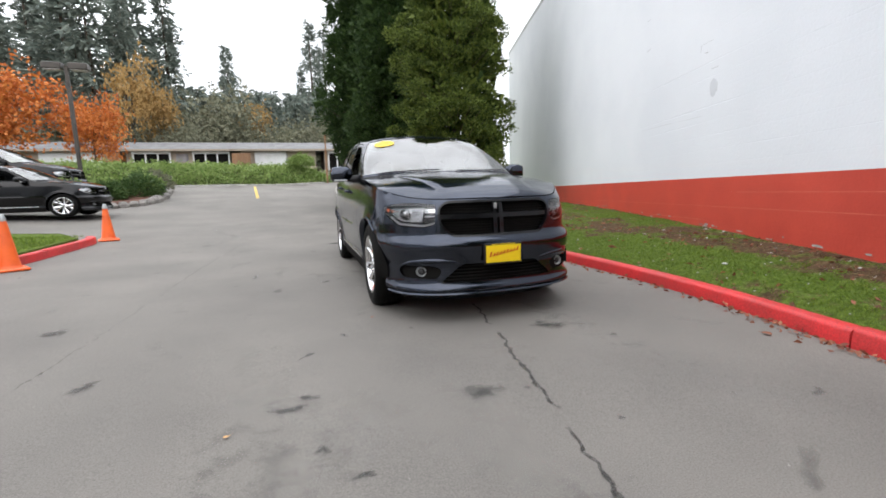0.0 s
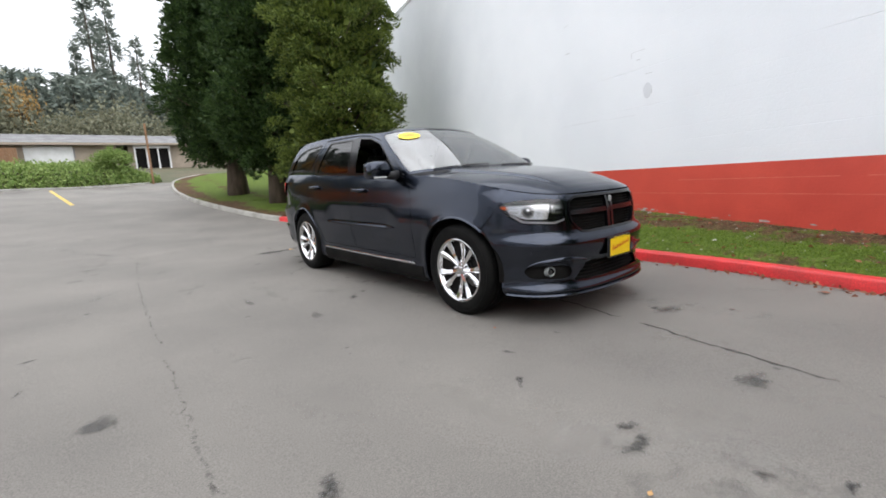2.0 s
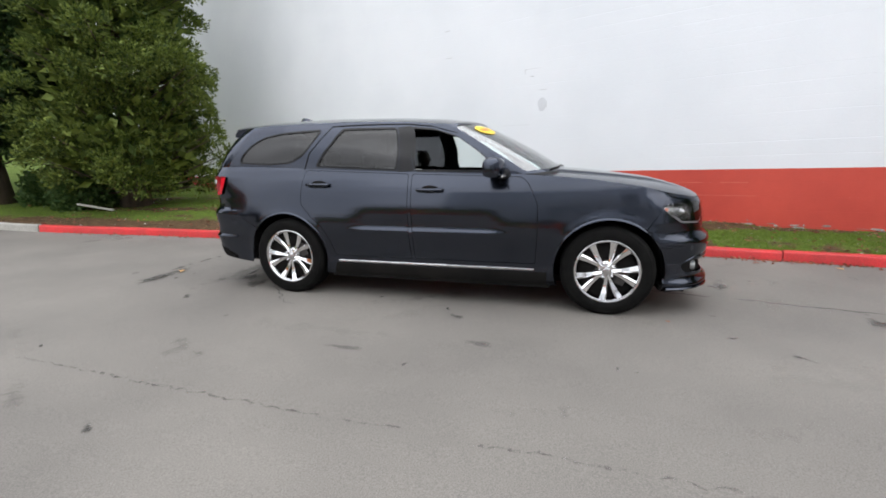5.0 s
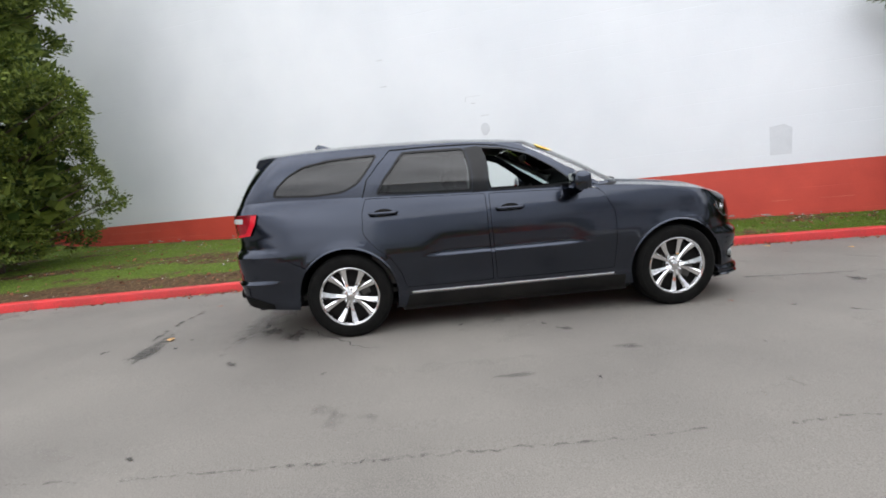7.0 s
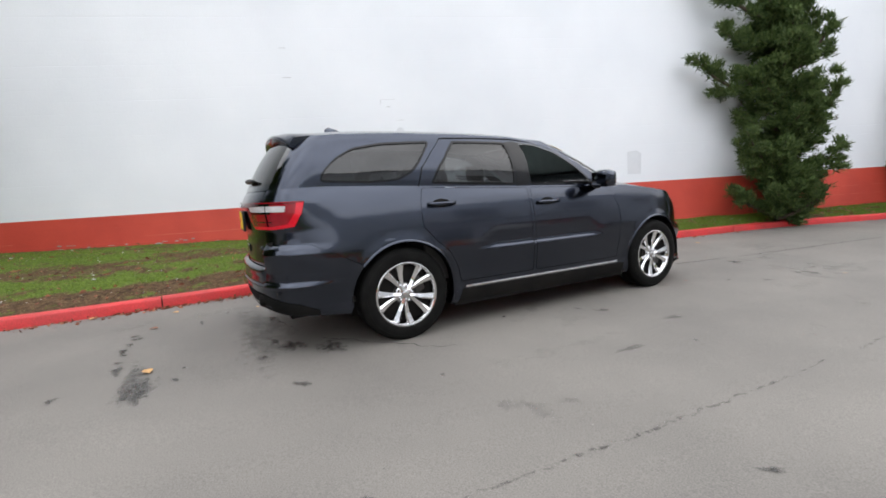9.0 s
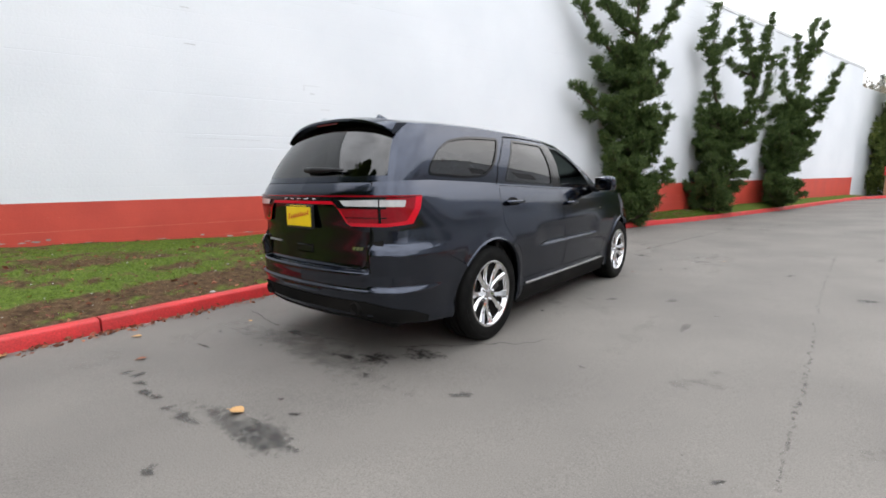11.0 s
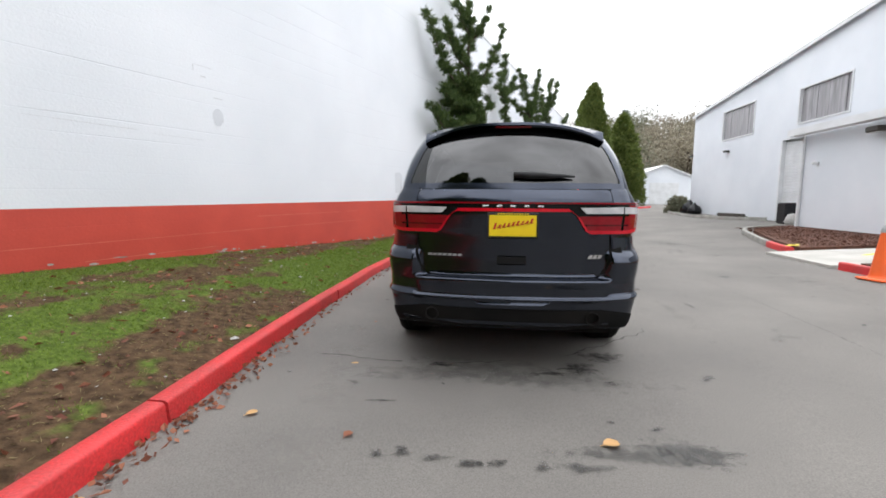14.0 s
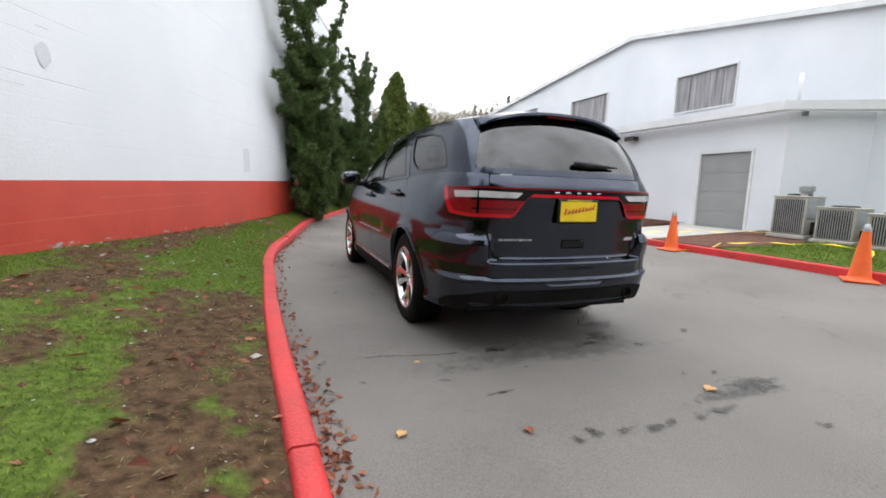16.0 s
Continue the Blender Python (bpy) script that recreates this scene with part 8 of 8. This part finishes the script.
for x, y, rx, ry, a, mt in ((-3.37, -1.58, 0.13, 0.09, 20, S_oil), (-2.73, -2.79, 0.10, 0.07, 70, S_oil), (-1.64, -3.43, 0.09, 0.06, 0, S_oil), (-1.54, -3.33, 0.06, 0.045, 0, S_oil),
                            (-0.67, -3.58, 0.13, 0.1, 30, S_damp), (0.24, -2.72, 0.14, 0.12, 0, S_damp), (-1.49, -3.84, 0.05, 0.04, 0, S_oil), (-1.36, -4.06, 0.05, 0.03, 0, S_oil), (-1.54, -2.7, 0.07, 0.03, 40, S_damp),
                            (-0.75, 3.2, 0.06, 0.025, 20, S_oil), (-0.66, 3.45, 0.42, 0.12, 8, S_damp), (-0.85, 3.42, 0.22, 0.16, 20, S_damp), (-0.30, 3.60, 0.12, 0.06, 0, S_damp),
                            (0.53, 3.57, 0.07, 0.05, 0, S_oil), (0.37, 3.60, 0.09, 0.03, 5, S_oil), (0.2, 3.63, 0.07, 0.05, 0, S_oil), (0.08, 3.61, 0.07, 0.04, 0, S_oil), (-0.12, 3.62, 0.06, 0.05, 0, S_oil), (0.65, 3.6, 0.06, 0.04, 0, S_oil),
                            (0.49, 2.42, 0.09, 0.06, 0, S_oil), (-0.5, 2.38, 0.20, 0.12, 10, S_oil), (-0.72, 2.12, 0.24, 0.12, 25, S_oil), (-0.3, 2.5, 0.12, 0.05, 0, S_oil), (-0.66, 2.62, 0.05, 0.03, 0, S_oil), (0.76, 3.05, 0.12, 0.02, 10, S_oil), (-1.33, 2.46, 0.09, 0.05, 30, S_damp),
                            (-1.09, -0.18, 0.05, 0.03, 0, S_oil), (-1.27, -0.32, 0.12, 0.05, 80, S_damp), (-0.88, 0.54, 0.04, 0.03, 0, S_oil), (-0.68, 3.88, 0.05, 0.04, 0, S_oil), (0.1, 2.55, 0.9, 0.35, 0, S_faint),
                            (-1.8, -0.6, 0.16, 0.05, 80, S_faint), (-2.1, 0.3, 0.25, 0.04, 95, S_faint), (-4.4, -4.0, 0.08, 0.07, 0, S_oil), (-5.4, -6.5, 0.2, 0.1, 30, S_damp), (-3.7, -0.2, 0.06, 0.03, 30, S_oil),
                            (-2.4, -4.6, 0.05, 0.04, 0, S_oil), (0.9, -4.2, 0.06, 0.04, 0, S_damp), (0.2, -4.6, 0.2, 0.06, 40, S_faint), (-2.0, 5.0, 0.1, 0.05, 0, S_damp), (-3.4, 3.1, 0.12, 0.06, 0, S_faint)):
    stain(x, y, rx, ry, a, mt)
mr = random.Random(77)
for k in range(55):
    x, y = mr.uniform(-5.2, 1.6), mr.uniform(-6.5, 5.5)
    r = mr.uniform(0.01, 0.03)
    stain(x, y, r * mr.uniform(1, 2.2), r, mr.uniform(0, 180), mr.choice((S_oil, S_damp, S_damp, S_faint)), "spot", k)
for k in range(16):
    x, y = mr.uniform(-5, 1.5), mr.uniform(-9, 7)
    stain(x, y, mr.uniform(0.5, 1.6), mr.uniform(0.2, 0.5), mr.uniform(60, 120), S_faint if k % 2 else S_pale, "worn_patch", k, 0.30)

for k in range(60):
    x, y = mr.uniform(-6, 2.0), mr.uniform(-11, 9)
    stain(x, y, mr.uniform(0.15, 0.7), mr.uniform(0.06, 0.2), mr.uniform(50, 130), S_pale if k % 3 else S_faint, "scuff", 200 + k, 0.36)

# painted lines at the lot edge
for (xa, ya), (xb, yb), w, mt, lab in (((-3.26, 16.6), (-3.95, 23.9), 0.13, M_yellow, "faded yellow painted parking line"), ((-1.9, 24.4), (-0.6, 24.9), 0.25, M_whiteline, "worn white painted mark"), ((-6.4, 22.0), (-4.6, 23.2), 0.2, M_whiteline, "worn white painted mark")):
    pts = [Vector((xa, ya, 0)).lerp(Vector((xb, yb, 0)), k / 12) for k in range(13)]
    d = (pts[-1] - pts[0]).normalized()
    s = Vector((-d.y, d.x, 0)) * w / 2
    ob = part("painted_line", Mesh().grid([[(p.x + s.x * k, p.y + s.y * k, gz(p.x, p.y) + 0.006) for k in (-1, 1)] for p in pts]), mt, road, lab)

# ==== fallen leaves, litter and grass ====
def leaf(x, y, z, size, turn, material, label):
    """A curled fallen leaf with a stalk."""
    m = Mesh()
    rows = []
    for f in np.linspace(0, 1, 7):
        w = 0.42 * size * math.sin(math.pi * min(1, f * 0.92 + 0.06)) ** 0.8
        rows.append([((f - 0.5) * size, k * w, 0.004 + 0.10 * size * abs(k) ** 1.5 + 0.05 * size * math.sin(f * 3)) for k in (-1, -0.5, 0, 0.5, 1)])
    m.grid(rows)
    m.tube([(0.5 * size, 0, 0.006), (0.75 * size, 0.05 * size, 0.008)], 0.0018, 4)
    ob = part("leaf", m, material, at=pose(x, y, z, 0, 0, turn), smooth=True)
    return tagged(ob, label, "leaf", "fallen leaves on the drive")


for x, y, s, a, mt in ((-0.47, 3.39, 0.11, 20, L_tan), (0.83, 3.46, 0.075, 70, L_fallen), (1.43, 3.31, 0.08, 50, L_tan), (1.1, 2.5, 0.05, 10, L_tan), (1.25, 1.4, 0.05, 100, L_fallen), (1.7, 4.1, 0.10, 160, L_tan), (-1.9, -3.6, 0.03, 10, L_tan),
                       (1.35, -4.3, 0.09, 30, L_tan), (1.5, -3.5, 0.08, 100, L_fallen), (0.75, -5.0, 0.08, 10, L_tan), (-1.0, -2.0, 0.04, 40, L_fallen)):
    leaf(x, y, gz(x, y) + 0.004, s * 0.78, a, mt, "dry tan fallen leaf on the asphalt" if mt is L_tan else "brown curled fallen leaf on the asphalt")

ng = np.random.default_rng(21)
# leaf drift along the kerb foot
c, d = [], []
for i in range(len(kerb_line) - 1):
    p, q = kerb_line[i], kerb_line[i + 1]
    if not -7 < p.y < 8:
        continue
    dd = (q - p).normalized()
    side = Vector((-dd.y, dd.x, 0))
    dens = 3 + 14 * math.exp(-((p.y - 3.3) / 1.1) ** 2) + 7 * math.exp(-((p.y + 3.8) / 1.2) ** 2)
    for _ in range(ng.poisson(dens)):
        o = -abs(ng.normal(0, 0.075)) - 0.01
        w = p + (q - p) * ng.uniform() + side * o
        c.append((w.x, w.y, gz(w.x, w.y) + 0.006 + abs(ng.normal(0, 0.008))))
        d.append((*ng.normal(0, 1, 2), ng.normal(0, 0.2)))
drift = part("leaf_litter", blades(c, d, 0.046, 0.015, 3), L_fallen)
tagged(drift, "reddish-brown leaf litter along the kerb foot", "leaf litter", kind="stuff")

place = np.array([v.co[:] for v in lawn_ob.data.vertices]).reshape(-1, NL + 1, 3)
R, C = place.shape[0], place.shape[1]


lawn_g = np.array(green).reshape(R, C)


def scatter(count, want, seed):
    """Random places on the lawn strip near the car, kept by a chance that want() gives for how green they are."""
    g = np.random.default_rng(seed)
    ys = place[:, 0, 1]
    ok = np.where((ys < 11) & (ys > -13))[0][:-1]
    out, have = [], 0
    while have < count:
        n = 60000
        i, j = g.choice(ok, n), g.integers(0, C - 1, n)
        a, b = g.uniform(size=(n, 1)), g.uniform(size=(n, 1))
        w = ((1 - a) * (1 - b), a * (1 - b), (1 - a) * b, a * b)
        c = ((i, j), (i + 1, j), (i, j + 1), (i + 1, j + 1))
        p = sum(f * place[k] for f, k in zip(w, c))
        v = sum(f[:, 0] * lawn_g[k] for f, k in zip(w, c))
        v = v + 0.55 * np.array([noise.noise(Vector(w) * 6.5) for w in p])
        keep = g.uniform(size=n) < want(v)
        out.append(p[keep])
        have += int(keep.sum())
    return np.concatenate(out)[:count], g


def ease(v, a, b):
    t = np.clip((v - a) / (b - a), 0, 1)
    return t * t * (3 - 2 * t)


pts, g = scatter(150000, lambda v: ease(v, 0.26, 0.82), 5)
d = g.normal(0, 0.8, pts.shape) + np.array([0, 0, 0.9])
grass = part("grass", blades(pts, d, 0.024, 0.0027, 6), L_grass)
tagged(grass, "short bright green grass blades on the verge", "grass", kind="stuff")
pts, g = scatter(14000, lambda v: 0.5 * (1 - ease(v, 0.3, 0.75)), 7)
d = g.normal(0, 1, pts.shape) * np.array([1, 1, 0.35])
dry = part("dry_grass", blades(pts + np.array([0, 0, 0.004]), d, 0.035, 0.003, 8), L_dry)
tagged(dry, "withered tan grass bits on bare earth", "dry grass", kind="stuff")
pts, g = scatter(950, lambda v: 0.7 - 0.5 * ease(v, 0.3, 0.9), 9)
d = g.normal(0, 1, pts.shape) * np.array([1, 1, 0.15])
lv = part("lawn_leaf_litter", blades(pts + np.array([0, 0, 0.008]), d, g.uniform(0.035, 0.10, len(pts)), g.uniform(0.009, 0.026, len(pts)), 10), L_fallen)
tagged(lv, "scattered red-brown leaves on the verge", "leaf litter", kind="stuff")
pts, g = scatter(560, lambda v: 0.6 + 0 * v, 11)
chips = Mesh()
for p in pts:
    s = g.uniform(0.004, 0.015) * (2.2 if g.uniform() < 0.12 else 1)
    o = [(p[0] + s * math.cos(a) * g.uniform(0.6, 1.3), p[1] + s * math.sin(a) * g.uniform(0.6, 1.3), p[2] + 0.006) for a in np.linspace(0, 6.28, 6, endpoint=False)]
    chips.add(o + [(p[0], p[1], p[2] + 0.006 + s * 0.6)], [(k, (k + 1) % 6, 6) for k in range(6)])
ch = part("litter", chips, M_litter)
tagged(ch, "small pale stones and paper scraps in the verge", "litter", kind="stuff")
pts, g = scatter(700, lambda v: 0.6 * (1 - ease(v, 0.35, 0.8)), 13)
cl = Mesh()
for p in pts:
    s = g.uniform(0.008, 0.03)
    o = [(p[0] + s * math.cos(a) * g.uniform(0.6, 1.3), p[1] + s * math.sin(a) * g.uniform(0.6, 1.3), p[2] - 0.004) for a in np.linspace(0, 6.28, 6, endpoint=False)]
    cl.add(o + [(p[0], p[1], p[2] + s * 0.7)], [(k, (k + 1) % 6, 6) for k in range(6)])
tagged(part("soil_clods", cl, M_mulch), "dark crumbs of soil on the bare patches", "soil", kind="stuff")
# loose pale grit on the drive
g = np.random.default_rng(41)
gr = Mesh()
for x, y in zip(g.uniform(-4.6, 1.5, 320), g.normal(0, 3.2, 320)):
    s = g.uniform(0.002, 0.006)
    z = gz(x, y)
    gr.add([(x + s * math.cos(a) * g.uniform(0.7, 1.4), y + s * math.sin(a) * g.uniform(0.7, 1.4), z + 0.001) for a in (0, 1.26, 2.51, 3.77, 5.03)] + [(x, y, z + 0.002 + s * 0.6)], [(k, (k + 1) % 5, 5) for k in range(5)])
tagged(part("grit", gr, M_rock), "loose pale grit on the worn asphalt", "grit", kind="stuff")
# grass on the side lawn
g = np.random.default_rng(31)
pts = np.array([(x, y, gz(x, y) + 0.1) for x, y in zip(g.uniform(-9.8, -5.72, 14000), g.uniform(-0.3, 5.2, 14000))])
sg = part("side_grass", blades(pts, g.normal(0, 0.5, pts.shape) + np.array([0, 0, 1.0]), 0.06, 0.006, 12), L_grass)
tagged(sg, "short green grass blades behind the red kerb", "grass", kind="stuff")
g = np.random.default_rng(33)
c = []
for _ in range(8000):
    x, y = g.uniform(-9.1, -6.0), g.uniform(-9.4, -4.3)
    if x < -6.3 + (y + 4.3) * 0.22:
        c.append((x, y, gz(x, y) + 0.105))
bk_ob = part("bark_chips", blades(c, g.normal(0, 1, (len(c), 3)) * np.array([1, 1, 0.3]), 0.04, 0.010, 14), leafy("bark_chip", (0.05, 0.02, 0.012), (0.13, 0.052, 0.03)))
tagged(bk_ob, "loose reddish bark chips in the bed", "bark chips", kind="stuff")
# low shrubs at the foot of the cypress
for k, (x, y) in enumerate(((3.0, 10.7), (3.3, 10.0), (2.9, 9.5))):
    bush("shrub", (x, y, lawn_height(x, y)), 0.55, 0.75, L_shrub, "dark low shrub at the foot of the big trees", 95 + k, 600)

# ==== courses of the block wall ====
cuts = np.arange(U0, U1 + 0.01, 0.35)
tops = np.array([interp(u, wall_top) - 0.09 for u in cuts])
k = -7
course_rnd = random.Random(2)
while True:
    z0 = np.array([red_top(u) + k * COURSE for u in cuts])
    if np.all(z0 > tops - 0.01):
        break
    proud = course_rnd.uniform(-0.0012, 0.0012)
    rows = []
    deep0 = [0.0006 + 0.0028 * smooth(noise.noise(Vector((u * 0.35, k * 3.1, 0))) + 0.35 * noise.noise(Vector((u * 1.3, k * 3.1, 2))), 0.0, 0.5) for u in cuts]
    deep1 = [0.0006 + 0.0028 * smooth(noise.noise(Vector((u * 0.35, (k + 1) * 3.1, 0))) + 0.35 * noise.noise(Vector((u * 1.3, (k + 1) * 3.1, 2))), 0.0, 0.5) for u in cuts]
    for dz, deep in ((0.0, deep0), (0.007, None), (COURSE - 0.007, None), (COURSE, deep1)):
        rows.append([on_wall(u, min(a + dz, t), 0.006 + proud - (deep[i] if deep else 0.0) + 0.0012 * noise.noise(Vector((u * 2, k, dz)))) for i, (u, a, t) in enumerate(zip(cuts, z0, tops))])
    m = Mesh().grid(rows)
    m.f = [f for f in m.f if len({tuple(round(c, 4) for c in m.v[i]) for i in f}) > 2]
    m.f = [f[::-1] for f in m.f]
    if m.f:
        part("block_course", m, M_red if k < 0 else M_white, wall_east, smooth=False)
    k += 1

# patches and scars in the paint
M_patch = mat("grey_touch_up_paint", (0.66, 0.68, 0.71), (0.59, 0.61, 0.64), scale=3, rough=0.7, fine=0.05)
M_scar = mat("chipped_paint", (0.52, 0.53, 0.54), (0.62, 0.63, 0.64), scale=20, rough=0.8, bump=0.5, bump_scale=60)


def wall_poly(pts, material, label, out=0.0085):
    c = len(pts)
    part("paint_patch", Mesh().add([on_wall(u, z, out) for u, z in pts], [tuple(range(c))]), material, wall_east, label)


wall_poly([(-5.3, 1.36), (-4.98, 1.36), (-4.96, 1.84), (-5.18, 1.87), (-5.3, 1.8)], M_patch, "grey touch-up patch")
wall_poly([(-0.05 + 0.085 * math.cos(a) * (1 + 0.1 * math.sin(3 * a)), 2.36 + 0.125 * math.sin(a)) for a in np.linspace(0, 6.28, 18, endpoint=False)], M_patch, "round filled scar", 0.012)
for u0, u1, z0, z1 in ((0.12, 0.2, 2.875, 2.89), (-0.14, 0.02, 2.62, 2.63), (0.02, 0.3, 3.015, 3.022), (0.30, 0.31, 2.93, 3.02), (1.95, 2.1, 3.44, 3.455), (2.0, 2.12, 3.97, 3.985), (-0.14, -0.11, 2.30, 2.42), (0.2, 0.9, 2.005, 2.010), (1.1, 2.2, 2.025, 2.031)):
    wall_poly([(u0, z0), (u1, z0 + 0.003), (u1, z1), (u0, z1)], M_scar, "chipped paint scar", 0.0095)
# peeling foot of the red band
pr = random.Random(14)
for _ in range(60):
    u = pr.uniform(-6, 9)
    z = interp(u, wall_base) + pr.uniform(0.0, 0.07)
    w, h = pr.uniform(0.015, 0.09), pr.uniform(0.005, 0.018)
    wall_poly([(u + w * math.cos(a) * pr.uniform(0.6, 1.2), z + h * math.sin(a) * pr.uniform(0.6, 1.2)) for a in np.linspace(0, 6.28, 7, endpoint=False)], M_litter if pr.random() < 0.6 else M_concrete, "flaked paint showing pale block", 0.0095)
# joints of the red band where the paint has worn pale
M_rednick = mat("worn_red_paint", (0.66, 0.19, 0.13), (0.58, 0.12, 0.08), scale=6, rough=0.65, fine=0.15)
for k in (-1, -2, -3):
    run = []
    for u in np.arange(-13.0, 13.0, 0.06):
        if noise.noise(Vector((u * 0.22, k * 2.7, 4))) + 0.3 * noise.noise(Vector((u * 1.9, k, 1))) > (0.02 if k < -1 else 0.25) and red_top(u) + k * COURSE > interp(u, wall_base) + 0.05:
            run.append(u)
        elif len(run) > 2:
            rows = [[on_wall(v, red_top(v) + k * COURSE + e + 0.002 * noise.noise(Vector((v * 6, k, e * 99))), 0.0085) for v in run] for e in (-0.0035, 0.0035)]
            part("worn_joint", Mesh().grid(rows), M_rednick, wall_east, "pale worn joint line")
            run = []
        else:
            run = []
